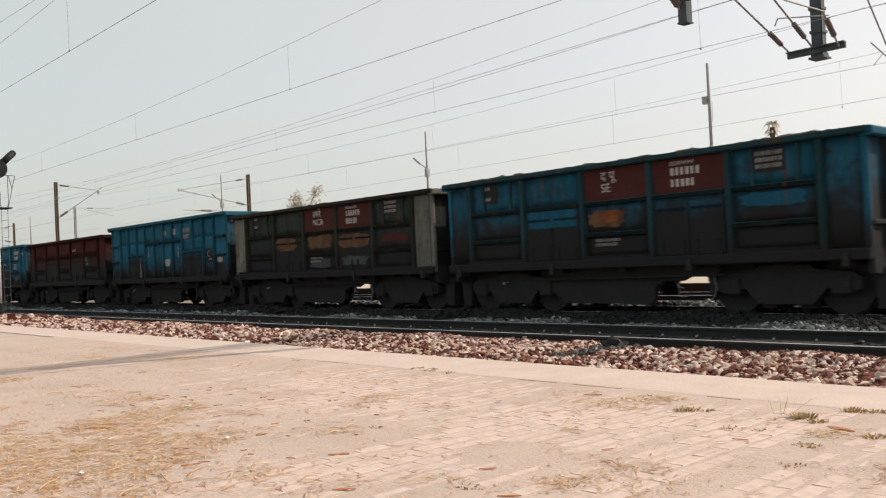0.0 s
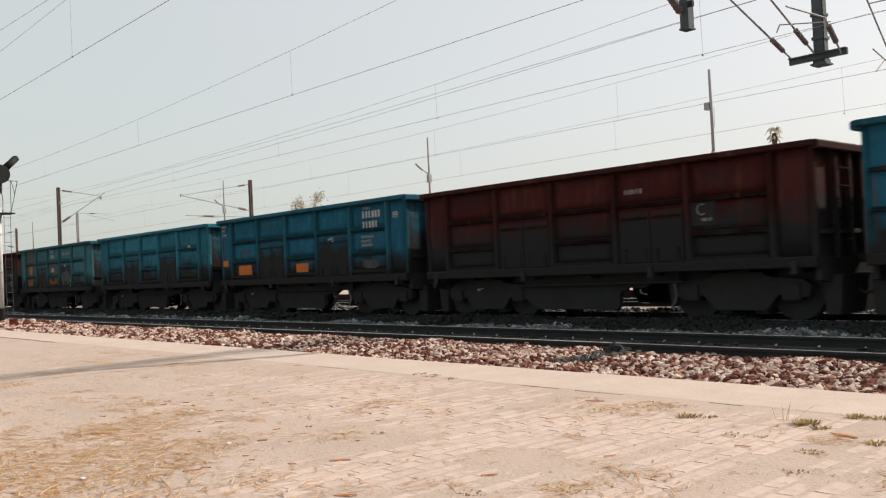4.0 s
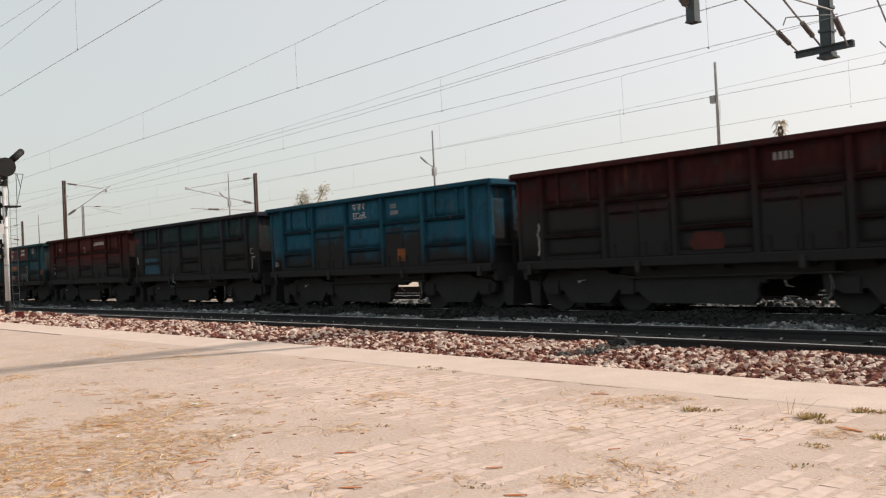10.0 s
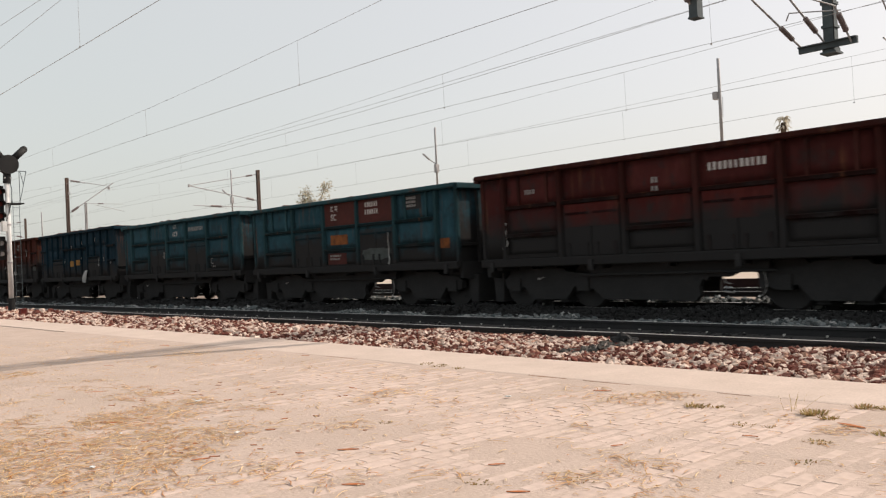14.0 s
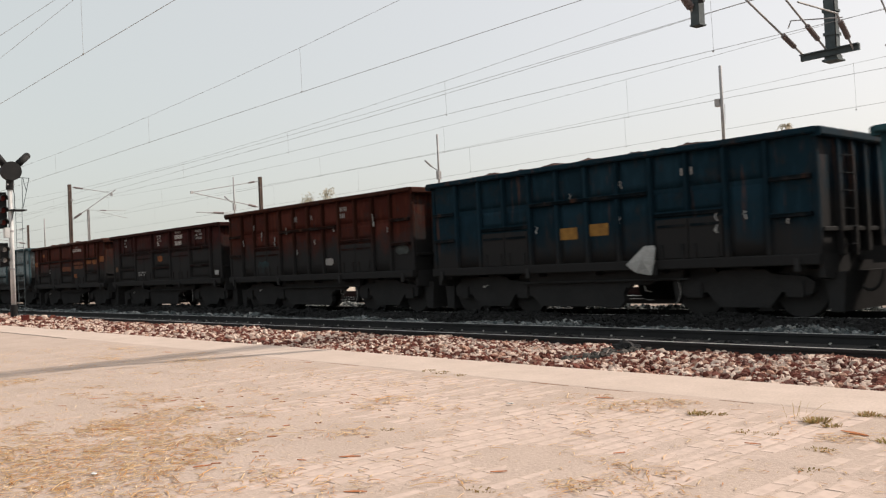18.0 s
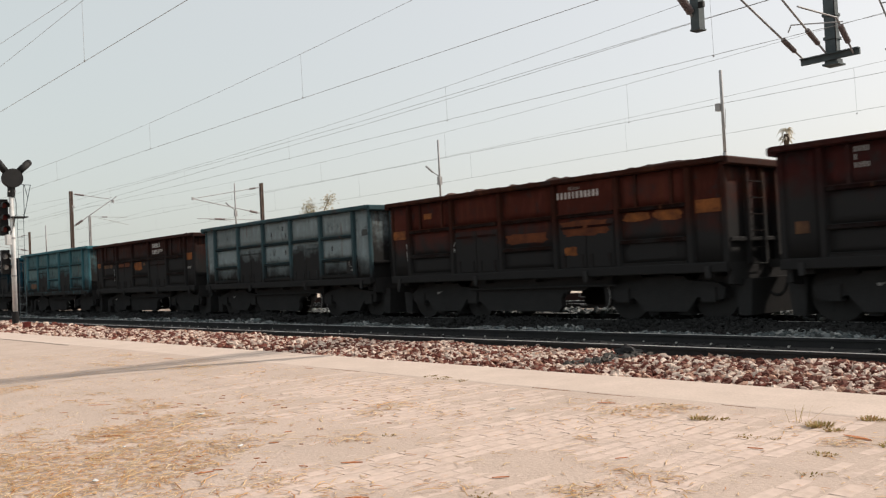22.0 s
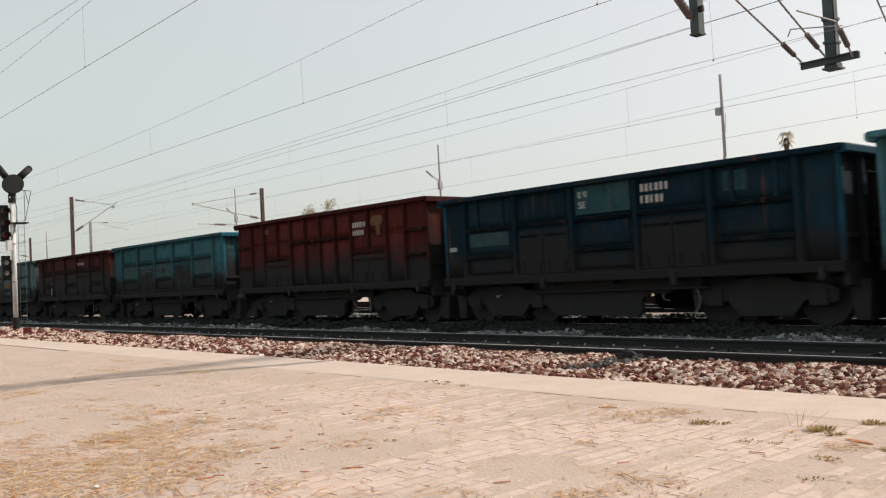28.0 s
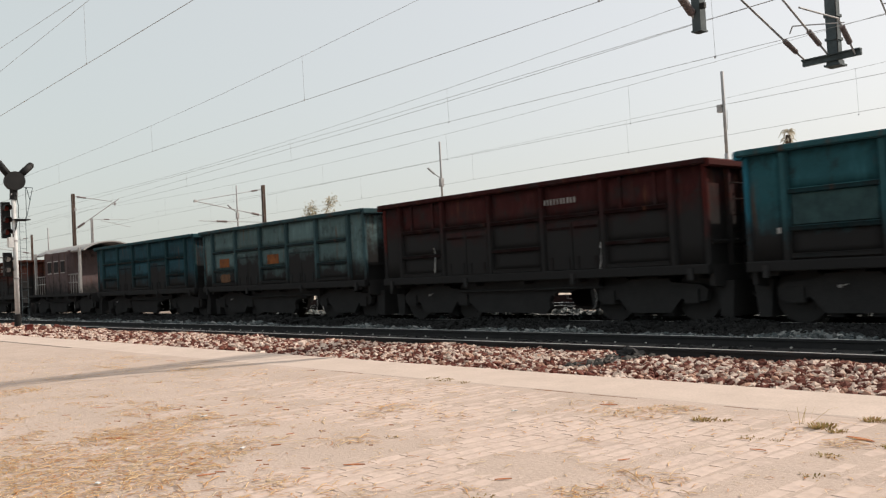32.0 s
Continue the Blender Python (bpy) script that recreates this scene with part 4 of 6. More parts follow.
def wagon(paint, label, style="A", top=3.08, panel=None, post=None, far_gear=True):
    """Open bogie wagon, centred on its own middle at rail level; near side is -y. Style A has five wide bays, C the same with
    thin uprights in two top panels, B ten narrow bays."""
    w = thing("open_wagon", label, "railway wagon", "wagons of the goods train")
    w["top"], w["style"] = top, style
    wall = panel or paint
    z0 = 1.08
    xs = RIBS_B if style == "B" else RIBS_A
    rw = 0.055 if style == "B" else 0.078
    r1, r2, r3 = top - 0.81, top - 1.45, top - 1.92
    ribs = {}
    for low in (z0, top - 1.22):
        rib = bmesh.new()
        prism(rib, [(-rw, 0.02), (rw, 0.02), (rw, -0.03), (rw * 0.62, -0.10), (-rw * 0.62, -0.10), (-rw, -0.03)], "z", low, top - 0.10)
        ribs[low] = mesh_of("rib", rib, paint)
    for s in (-1, 1):
        y = s * (WIDE - 0.10)
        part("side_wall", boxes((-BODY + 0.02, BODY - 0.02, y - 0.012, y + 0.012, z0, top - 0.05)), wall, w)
        part("top_rail", bar_along("x", -BODY - 0.05, BODY + 0.05, *sorted((s * (WIDE - 0.10), s * (WIDE + 0.085))), top - 0.115, top, 0.025), paint, w)
        sill = part("side_sill", bar_along("x", -BODY, BODY, *sorted((s * (WIDE - 0.10), s * (WIDE + 0.01))), z0 - 0.14, z0 + 0.05), paint, w)
        if s < 0:
            for x in (-4.55, -1.67, 1.67, 4.55):
                part("tow_lug", boxes((x - 0.05, x + 0.05, -WIDE - 0.06, -WIDE - 0.008, z0 - 0.24, z0 - 0.02)), IRON, sill)
        if s < 0:
            face = -WIDE + 0.082
            if style != "B":
                for k, (a, b) in enumerate(zip(xs, xs[1:])):
                    levels = ((r1, top),) if k in (1, 3) else ((r1, top), (r2, r1), (r3, r2), (z0, r3))
                    for lo, hi in levels:
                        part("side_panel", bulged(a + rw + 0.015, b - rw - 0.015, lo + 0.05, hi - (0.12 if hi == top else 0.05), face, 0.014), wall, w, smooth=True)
                cells = [(xs[-1], BODY - 0.10), (-BODY + 0.10, xs[0])]
                heights = ((z0 + 0.06, top - 0.12),)
            else:
                cells = list(zip(xs, xs[1:]))
                heights = ((z0 + 0.06, r1 - 0.05), (r1 + 0.05, top - 0.12))
            for a, b in cells:
                for lo, hi in heights:
                    if style == "B" and 1.6 < abs((a + b) / 2) < 3.2:
                        lo = max(lo, top - 1.20)
                    lo_x, hi_x = a + (rw if a in xs else 0.0) + 0.012, b - (rw if b in xs else 0.0) - 0.012
                    part("side_panel", bulged(lo_x, hi_x, lo, hi, face, 0.010), wall, w, smooth=True)
        for k, x in enumerate(xs):
            short = style == "B" and k in (2, 8)
            r = part("rib", ribs[top - 1.22 if short else z0], paint, w)
            r.matrix_basis = pose(x, s * (WIDE - 0.10), 0, 0, 0, 0 if s < 0 else 180)
        if style != "B":
            for k, (a, b) in enumerate(zip(xs, xs[1:])):
                for z in (r1,) if k in (1, 3) else (r1, r2, r3):
                    ledge(w, s, a + rw, b - rw, z, paint)
                if k in (1, 3):
                    side_door(w, s, a + rw + 0.03, b - rw - 0.03, z0 + 0.06, top - 0.93, 0.045, wall)
                if style == "C" and k in (0, 4):
                    for f in (0.28, 0.78):
                        x = a + (b - a) * f
                        part("upright", boxes((x - 0.035, x + 0.035, *sorted((s * (WIDE - 0.09), s * (WIDE - 0.03))), r1 + 0.04, top - 0.11)), paint, w)
        else:
            ledge(w, s, -1.56, 1.56, r1, paint, 0.112)
            for e in (-1, 1):
                for z in (r1, r2):
                    ledge(w, s, *sorted((e * 4.09, e * (BODY - 0.10))), z, paint, 0.115)
                a, b = sorted((e * 1.68, e * 3.16))
                ledge(w, s, a, b, top - 1.27, wall, 0.075)
                side_door(w, s, a + 0.02, b - 0.02, z0 + 0.06, top - 1.36, 0.030, wall)
        for e in (-1, 1):
            pa, pb = sorted((e * (BODY - 0.10), e * (BODY + 0.01)))
            part("corner_post", bar_along("z", z0 - 0.1, top - 0.08, pa, pb, *sorted((s * (WIDE - 0.16), s * (WIDE - 0.055))), 0.02), post or paint, w)
    for e in (-1, 1):
        x = e * (BODY - 0.04)
        # wagon ends carry the shade of the gap in their darkened paint
        part("end_wall", boxes((x - 0.012, x + 0.012, -WIDE + 0.1, WIDE - 0.1, z0 - 0.1, top - 0.04)), door_paint(wall), w, "end wall with the gap's shade in its sooty paint")
        part("end_rail", bar_along("y", -WIDE - 0.02, WIDE + 0.02, *sorted((e * (BODY - 0.05), e * (BODY + 0.14))), top - 0.16, top - 0.004, 0.03), post or paint, w)
        part("end_stiffener", bar_along("y", -WIDE + 0.16, WIDE - 0.16, *sorted((x, x + e * 0.075)), 1.50, 1.58, 0.01), door_paint(wall), w)
        for y in (-0.82, -0.25, 0.25, 0.82):
            part("end_post", bar_along("z", z0, top - 0.16, *sorted((x, x + e * 0.11)), y - 0.05, y + 0.05, 0.015), door_paint(paint), w)
        ys = sorted((-e * 0.78, -e * 0.29))
        for k in range(6):
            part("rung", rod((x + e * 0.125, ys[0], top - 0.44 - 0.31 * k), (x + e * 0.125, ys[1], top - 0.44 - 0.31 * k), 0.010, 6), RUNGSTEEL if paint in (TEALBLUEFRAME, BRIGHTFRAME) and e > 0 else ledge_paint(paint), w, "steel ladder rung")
        c = part("coupler", COUPLER, IRON, w)
        c.matrix_basis = pose(e * HALF, 0, 0, 0, 0, 0 if e > 0 else 180)
    part("floor", boxes((-BODY + 0.05, BODY - 0.05, -WIDE + 0.12, WIDE - 0.12, 1.10, 1.16)), IRON, w)
    running_gear(w, far_gear)
    return w


WHEELSETS = []


def running_gear(w, far_gear=True):
    part("centre_sill", CENTRE_SILL, IRON, w)
    for x in (-4.5, -1.6, 0.0, 1.6, 4.5):
        part("cross_bearer", CROSS_BEARER, IRON, w).matrix_basis = pose(x, 0, 0)
    part("air_reservoir", RESERVOIR, IRON, w).matrix_basis = pose(-0.35, -0.75, 0.62)
    part("brake_rod", BRAKE_ROD, IRON, w)
    part("door_gear", DOOR_GEAR, IRON, w)
    if far_gear:
        part("brake_rigging", RIGGING, IRON, w)
    else:
        part("brake_lever", LEVER, IRON, w)
    part("hanging_hose", PALE_HOSE, STENCIL, w, "thin pale hose that hangs in a curve")
    part("release_handle", HANDLE, STENCIL, w, "pale worn release handle")
    part("brake_pin", PIN, STENCIL, w, "pale worn brake pin")
    part("axle_hook", HOOK, STENCIL, w, "pale worn hook")
    for e in (-1, 1):
        part("headstock", HEADSTOCK, IRON, w).matrix_basis = pose(e * (HALF - 0.02), 0, 0)
        part("brake_hose", HOSE, IRON, w).matrix_basis = pose(e * HALF, 0, 0, 0, 0, 0 if e > 0 else 180)
    for bx in (-3.262, 3.262):
        b = part("bogie_frame", BOGIE, IRON, w)
        b.matrix_basis = pose(bx, 0, 0.02)
        for dx in (-0.36, 0.36, math.copysign(1.66, bx)):
            part("brake_beam", BRAKE_BEAM, IRON, w).matrix_basis = pose(bx + dx, 0, 0)
        for dx in (-1.0, 1.0):
            ws = part("wheelset", WHEELSET, WHEELSTEEL, w)
            ws.matrix_basis = pose(bx + dx, 0, 0.505)
            WHEELSETS.append((ws, bx + dx))


def heap(w_top, colour, seed, label, high=0.22):
    """A lumpy load that fills a wagon to the brim."""
    rnd = random.Random(seed)
    nx, ny = 170, 20
    ox = rnd.uniform(0, 50)
    verts, faces = [], []
    for j in range(ny + 1):
        for i in range(nx + 1):
            u, v = i / nx * 2 - 1, j / ny * 2 - 1
            x, y = u * (HALF - 0.08), v * (WIDE - 0.11)
            e = min(1.0, (1 - abs(u)) * 9) * min(1.0, (1 - abs(v)) * 8.0)
            z = w_top - 0.10 + e * (high + 0.05 * noise.fractal(Vector((x * 0.7 + ox, y, 1)), 1.0, 2.0, 3)) + 0.045 * noise.noise(Vector((x * 3 + ox, y * 3, 5))) + 0.045 * noise.noise(Vector((x * 9 + ox, y * 9, 2)))
            verts.append((x, y, z))
    for j in range(ny):
        for i in range(nx):
            a = j * (nx + 1) + i
            faces.append((a, a + 1, a + nx + 2, a + nx + 1))
    base_i = len(verts)
    verts += [(-HALF + 0.08, -WIDE + 0.11, 1.17), (HALF - 0.08, -WIDE + 0.11, 1.17), (HALF - 0.08, WIDE - 0.11, 1.17), (-HALF + 0.08, WIDE - 0.11, 1.17)]
    faces += [(base_i, base_i + 3, base_i + 2, base_i + 1),
              tuple([base_i, base_i + 1] + list(range(nx, -1, -1))),
              tuple([base_i + 3] + [ny * (nx + 1) + i for i in range(nx + 1)] + [base_i + 2]),
              tuple([base_i] + [j * (nx + 1) for j in range(ny + 1)] + [base_i + 3]),
              tuple([base_i + 1, base_i + 2] + [j * (nx + 1) + nx for j in range(ny, -1, -1)])]
    me = bpy.data.meshes.new("wagon_load")
    me.from_pydata(verts, [], faces)
    me.materials.append(colour)
    return tagged(new("wagon_load", me), label, "ore load", "loads heaped in the wagons")


PITCH = 10.713
# per wagon: frame paint, label, style, height, panel paint, post paint, load height, shift along the train
PLAN = [
    (TEALFRAME, "sooty blue and brown open goods wagon heaped with ore", "C", 3.08, SOOTBLUE, BLUE, 0.16, -0.28),
    (SOOTFRAME, "soot-blackened grey-green open wagon with pale end posts", "C", 3.06, SOOTBROWN, PALEPOST, 0.12, -0.03),
    (BLUEFRAME, "blue high-sided open wagon with close ribs", "B", 3.28, BLUE, None, 0, 0.25),
    (SOOTOXIDEFRAME, "sooty oxide-red open goods wagon with ore", "A", 3.08, SOOTOXIDE, None, 0.10, 0.3),
    (BLUEFRAME, "blue open wagon with orange painted panels", "A", 3.16, BLUE, None, 0, 0.35),
    (BRIGHTFRAME, "bright blue open wagon with soot-black doors", "A", 3.14, BRIGHTBLUE, None, 0, 0.3),
    (TEALBLUEFRAME, "teal-blue open wagon with orange painted patches", "A", 3.14, TEALBLUE, None, 0, 0.0),
    (DARKRED, "dark sooty red open goods wagon", "C", 3.10, None, SOOTOXIDE, 0, 0.05),
    (DIMFRAME, "dark blue open wagon with stencilled top panels", "C", 3.10, DIMBLUE, None, 0, 0.07),
    (SOOTTEALFRAME, "soot-blackened dark teal open wagon with a blue door patch", "C", 3.10, SOOTTEAL, None, 0, 0.15),
    (SOOTOXIDEFRAME, "dull red open goods wagon with torn stickers", "C", 3.10, SOOTOXIDE, None, 0, 0.32),
    (TEALFRAME, "dark teal open wagon with orange and red panels", "C", 3.05, TEAL, None, 0.13, 0.32),
    (TEALFRAME, "weathered dark teal open wagon with a low ore load", "A", 3.12, TEAL, None, 0.14, 0.32),
    (NAVY, "sooty navy open wagon with a loose hanging sheet", "B", 3.26, None, None, 0.16, 0.12),
    (RUSTFRAME, "rusty brown high-sided open wagon", "B", 3.28, RUST, None, 0, 0.17),
    (HIGHRUSTFRAME, "oxide-red open wagon with white stencils and ore", "C", 3.08, HIGHRUST, None, 0.12, 0.37),
    (RUSTFRAME, "rust-brown open wagon with orange panels and ore", "C", 3.06, RUST, None, 0.16, 0.2),
    (LIGHTFRAME, "pale grey open wagon with darker panel edges", "A", 3.13, LIGHTGREY, None, 0.06, 0.1),
    (DARKRUST, "sooty brown open wagon with faded orange squares and ore", "C", 3.07, DARKRUST, None, 0.12, 0.05),
    (PALEBLUEFRAME, "pale teal-blue open wagon with grey panels and sooted doors", "A", 3.16, PALEBLUE, PALEBLUEFRAME, 0, -0.1),
    (NAVY, "dark navy open wagon with white stencils and ore", "C", 3.06, NAVY, DIMFRAME, 0.10, 0.17),
    (OXIDEFRAME, "red-brown ribbed open goods wagon", "B", 3.26, OXIDE, None, 0, 0.38),
    (DULLTEALFRAME, "dull teal open wagon with torn white labels", "A", 3.12, DULLTEAL, BRIGHTBLUE, 0, 0.1),
    (DARKRED, "dark red open wagon with a torn hanging strip", "C", 3.10, DARKRED, OXIDE, 0, 0.2),
    (GREYFRAME, "grey-green open wagon with orange painted squares", "A", 3.12, GREYGREEN, None, 0, 0.17),
    (TEALFRAME, "dark teal open goods wagon", "A", 3.12, TEAL, None, 0, 0.3),
    None,
    (RUSTFRAME, "rust-red open goods wagon far down the train", "A", 3.10, RUST, None, 0, 0.0),
    (BLUEFRAME, "blue open goods wagon far down the train", "A", 3.10, BLUE, None, 0, 0.0),
    (OXIDEFRAME, "red open goods wagon far down the train", "A", 3.10, OXIDE, None, 0, 0.0),
]


def brake_van():
    v = thing("brake_van", "grey bogie brake van with a curved roof and open verandas", "brake van", "wagons of the goods train")
    for s in (-1, 1):
        y = s * 1.40
        part("side_wall", boxes((-1.75, 1.75, y - 0.03, y + 0.03, 1.1, 3.2)), VANGREY, v)
        for x in (-1.0, 0.0, 1.0):
            win = part("window", boxes((x - 0.28, x + 0.28, y - 0.036, y + 0.036, 2.2, 2.75)), IRON, v, "dark van window")
            part("frame", boxes((x - 0.33, x + 0.33, y - 0.042, y + 0.042, 2.15, 2.2), (x - 0.33, x + 0.33, y - 0.042, y + 0.042, 2.75, 2.8)), VANPALE, win)
        for x in (-1.7, -0.5, 0.5, 1.7):
            part("rib", boxes((x - 0.03, x + 0.03, *sorted((y, y + s * 0.055)), 1.1, 3.2)), VANGREY, v)
        for e in (-1, 1):
            for z in (1.65, 2.05):
                part("veranda_rail", rod((e * 1.75, y, z), (e * 3.45, y, z), 0.022, 6), VANPALE, v)
            part("veranda_post", boxes((*sorted((e * 3.30, e * 3.48)), y - 0.05, y + 0.05, 1.1, 3.3)), VANPALE, v, "pale veranda corner post")
            for k in range(4):
                x = e * (2.05 + 0.35 * k)
                part("baluster", rod((x, y, 1.1), (x, y, 2.05), 0.014, 5), VANPALE, v)
    for x in (-1.75, 1.75):
        part("end_wall", boxes((x - 0.03, x + 0.03, -1.40, 1.40, 1.1, 3.25)), VANGREY, v)
    for x in (-3.4, 3.4):
        part("veranda_panel", boxes((x - 0.02, x + 0.02, -1.36, 1.36, 1.1, 1.95)), VANGREY, v)
    bm = bmesh.new()
    arc = [(1.55 * math.sin(a), 3.2 + 0.4 * (math.cos(a) - math.cos(1.0)) / (1 - math.cos(1.0))) for a in [i * 0.2 - 1.0 for i in range(11)]]
    prism(bm, arc + [(u * 0.96, w - 0.06) for u, w in arc[::-1]], "x", -3.65, 3.65)
    part("roof", bm, VANPALE, v, "curved pale roof")
    part("deck", boxes((-HALF, HALF, -1.5, 1.5, 1.0, 1.12)), IRON, v)
    for e in (-1, 1):
        c = part("coupler", COUPLER, IRON, v)
        c.matrix_basis = pose(e * HALF, 0, 0, 0, 0, 0 if e > 0 else 180)
    running_gear(v)
    return v


TRAIN_THINGS = []      # (thing, number of the wagon, shift)
WAGONS = {}
for i, row in enumerate(PLAN):
    if row is None:
        w = brake_van()
        TRAIN_THINGS.append((w, i, 0.0))
        continue
    paint, label, style, top, panel, post, load, shift = row
    w = wagon(paint, label, style, top, panel, post, i not in (0, 4, 5, 10, 12))
    WAGONS[i] = w
    TRAIN_THINGS.append((w, i, shift))
    if load:
        TRAIN_THINGS.append((heap(top, LOAD, i, "lumpy red-brown ore heaped to the wagon rim", load), i, shift))


BAYS = [(-4.83, -4.25)] + [(a + 0.08, b - 0.08) for a, b in zip(RIBS_A, RIBS_A[1:])] + [(4.25, 4.83)]
REDPANEL = speckled("dark_red_panel", (0.075, 0.020, 0.016), (0.05, 0.015, 0.013), 3, 0.85, 30, 0.2, 0.002)
WORNORANGE = speckled("worn_orange_paint", (0.25, 0.085, 0.022), (0.10, 0.036, 0.015), 5, 0.85, 30, 0.2, 0.002)
YELLOW = speckled("worn_yellow_paint", (0.32, 0.17, 0.04), (0.20, 0.10, 0.028), 5, 0.85, 30, 0.2, 0.002)
TEALPANEL = speckled("worn_teal_panel", (0.045, 0.165, 0.195), (0.025, 0.085, 0.105), 3, 0.85, 30, 0.2, 0.002)
GREYPANEL = speckled("worn_grey_panel", (0.075, 0.088, 0.085), (0.04, 0.046, 0.045), 4, 0.85, 30, 0.2, 0.002)


def row_z(top, row):
    return ((top - 0.765, top - 0.12), (top - 1.40, top - 0.865), (top - 1.875, top - 1.505))[row]


def fill(i, bay, row, material, label, inset=0.0, low=0.0):
    """A differently painted panel of wagon i."""
    z0, z1 = row_z(PLAN[i][3], row)
    a, b = BAYS[bay]
    return patch(a + inset, b - inset, z0 + low, z1, material, WAGONS[i], label)


def zone(i, bay, text, hindi="", dx=0.42):
    """Railway zone letters in two lines on a top panel."""
    top = PLAN[i][3]
    a = BAYS[bay][0] + dx
    if hindi:
        letters(hindi, 0.26, a, top - 0.36, WAGONS[i])
    letters(text, 0.25, a, top - 0.60, WAGONS[i])


def numbers(i, bay, rows=(6, 5), h=0.15, dz=0.2, dx=0.3):
    stencil_bars(BAYS[bay][0] + dx, PLAN[i][3] - dz, rows, WAGONS[i], h, seed=i)


def strip(i, x, z, tall, seed, label="torn white plastic strip"):
    """A torn strip of plastic that hangs from the wall."""
    rnd = random.Random(seed)
    bm = bmesh.new()
    prev = None
    for k in range(7):
        zz = z - tall * k / 6
        xx, wd = x + rnd.uniform(-0.035, 0.035), 0.005 + 0.012 * rnd.random() + (0.008 if k > 3 else 0)
        q = [bm.verts.new((xx - wd, -WIDE + 0.03 - 0.02 * rnd.random(), zz)), bm.verts.new((xx + wd, -WIDE + 0.02, zz)), bm.verts.new((xx, -WIDE + 0.045, zz))]
        if prev:
            for c in range(3):
                bm.faces.new((prev[c], prev[(c + 1) % 3], q[(c + 1) % 3], q[c]))
        prev = q
    part("torn_strip", bm, PLATE, WAGONS[i], label)


def plain(i, x0, x1, z0, z1, material, label, name="painted_panel"):
    """A painted square or a sticker at its place on wagon i."""
    return patch(x0, x1, z0, z1, material, WAGONS[i], label, name)


def smear(i, x0, x1, z0, z1, material, label, seed, name="worn_paint_patch", lift=0.0):
    """A ragged patch of old paint: a many-cornered thin plate."""
    rnd = random.Random(seed)
    cx, cz, n = (x0 + x1) / 2, (z0 + z1) / 2, 22
    rim = []
    for k in range(n):
        a = math.tau * k / n
        c, d = math.cos(a), math.sin(a)
        r = rnd.uniform(0.78, 1.04)
        rim.append((cx + (x1 - x0) / 2 * math.copysign(abs(c) ** 0.5, c) * r, cz + (z1 - z0) / 2 * math.copysign(abs(d) ** 0.5, d) * r))
    y = min(wall_y(WAGONS[i], x0, cz), wall_y(WAGONS[i], x1, cz)) - 0.002 - lift
    bm = bmesh.new()
    prism(bm, rim, "y", y - 0.004, y)
    part(name, bm, material, WAGONS[i], label)


def data_plate(i, x0, x1, z0, z1, rows, dark=True, head=""):
    """A black-painted square with small white stencils."""
    if dark:
        plain(i, x0, x1, z0, z1, SOOTPAINT, "black painted data panel")
    h = (z1 - z0) / (len(rows) * 1.6 + 0.5)
    stencil_bars(x0 + 0.06, z1 - h * 0.5, rows, WAGONS[i], h, seed=i + 40)


def circle_mark(i, x, z, dark=True):
    """A white C-shaped maintenance mark with a line of small marks, on black."""
    if dark:
        plain(i, x - 0.12, x + 0.38, z - 0.32, z + 0.16, SOOTPAINT, "black painted square")
    bm = bmesh.new()
    y = wall_y(WAGONS[i], x, z) - 0.010
    pts = [(x + 0.10 + 0.09 * math.cos(a), z - 0.02 + 0.10 * math.sin(a)) for a in [0.9 + 0.5 * k for k in range(10)]]
    for (u, v), (p, q) in zip(pts, pts[1:]):
        tube(bm, (u, y, v), (p, y, q), 0.010, 5)
    part("circle_mark", bm, STENCIL, WAGONS[i], "white curved mark")
    stencil_bars(x + 0.10, z - 0.18, (5,), WAGONS[i], 0.06, seed=i + 60)


SOOTPAINT = speckled("matt_black_paint", (0.028, 0.027, 0.027), (0.020, 0.020, 0.020), 6, 0.9, 30, 0.2, 0.002)
TEALPANEL = speckled("dull_teal_panel", (0.036, 0.078, 0.080), (0.024, 0.050, 0.054), 4, 0.85, 30, 0.2, 0.002)
GREYDOOR = speckled("chalky_grey_smear", (0.075, 0.080, 0.080), (0.045, 0.048, 0.048), 3, 0.9, 20, 0.2, 0.002)
DULLORANGE = speckled("rust_orange_paint", (0.13, 0.040, 0.014), (0.07, 0.022, 0.011), 4, 0.85, 30, 0.2, 0.002)
O, T, R, N = "faded orange panel", "tan rust-stained panel", "dark red panel", "worn grey panel"
# the leading wagons, with red top panels
for i in (0, 1):
    for b in (3, 4):
        fill(i, b, 0, REDPANEL, R)
    zone(i, 3, *(("SE", "\u0926 \u092a\u0942"), ("NCR", "\u0909\u092e\u0930\u0947"))[i])
    letters("BOXNHM1", 0.11, 1.30, PLAN[i][3] - 0.24, WAGONS[i])
    stencil_bars(1.32, PLAN[i][3] - 0.28, (6, 5), WAGONS[i], 0.15, LETTERWHITE, seed=i)
    data_plate(i, 2.98, 3.58, 2.52, 2.93, (9, 9, 9))
    data_plate(i, -3.77, -3.27, 2.50, 2.94, (4, 1, 4))
    stencil_bars(-0.52, 1.54, (14, 12), WAGONS[i], 0.062, seed=i + 7)
smear(0, -0.72, 0.26, 1.76, 2.13, PATCHTAN, T, 1)
smear(0, -0.40, 0.10, 1.86, 2.10, WORNORANGE, "orange rust stain", 2, lift=0.006)
fill(0, 2, 1, BLUE, "blue painted panel", 0.08, 0.16)
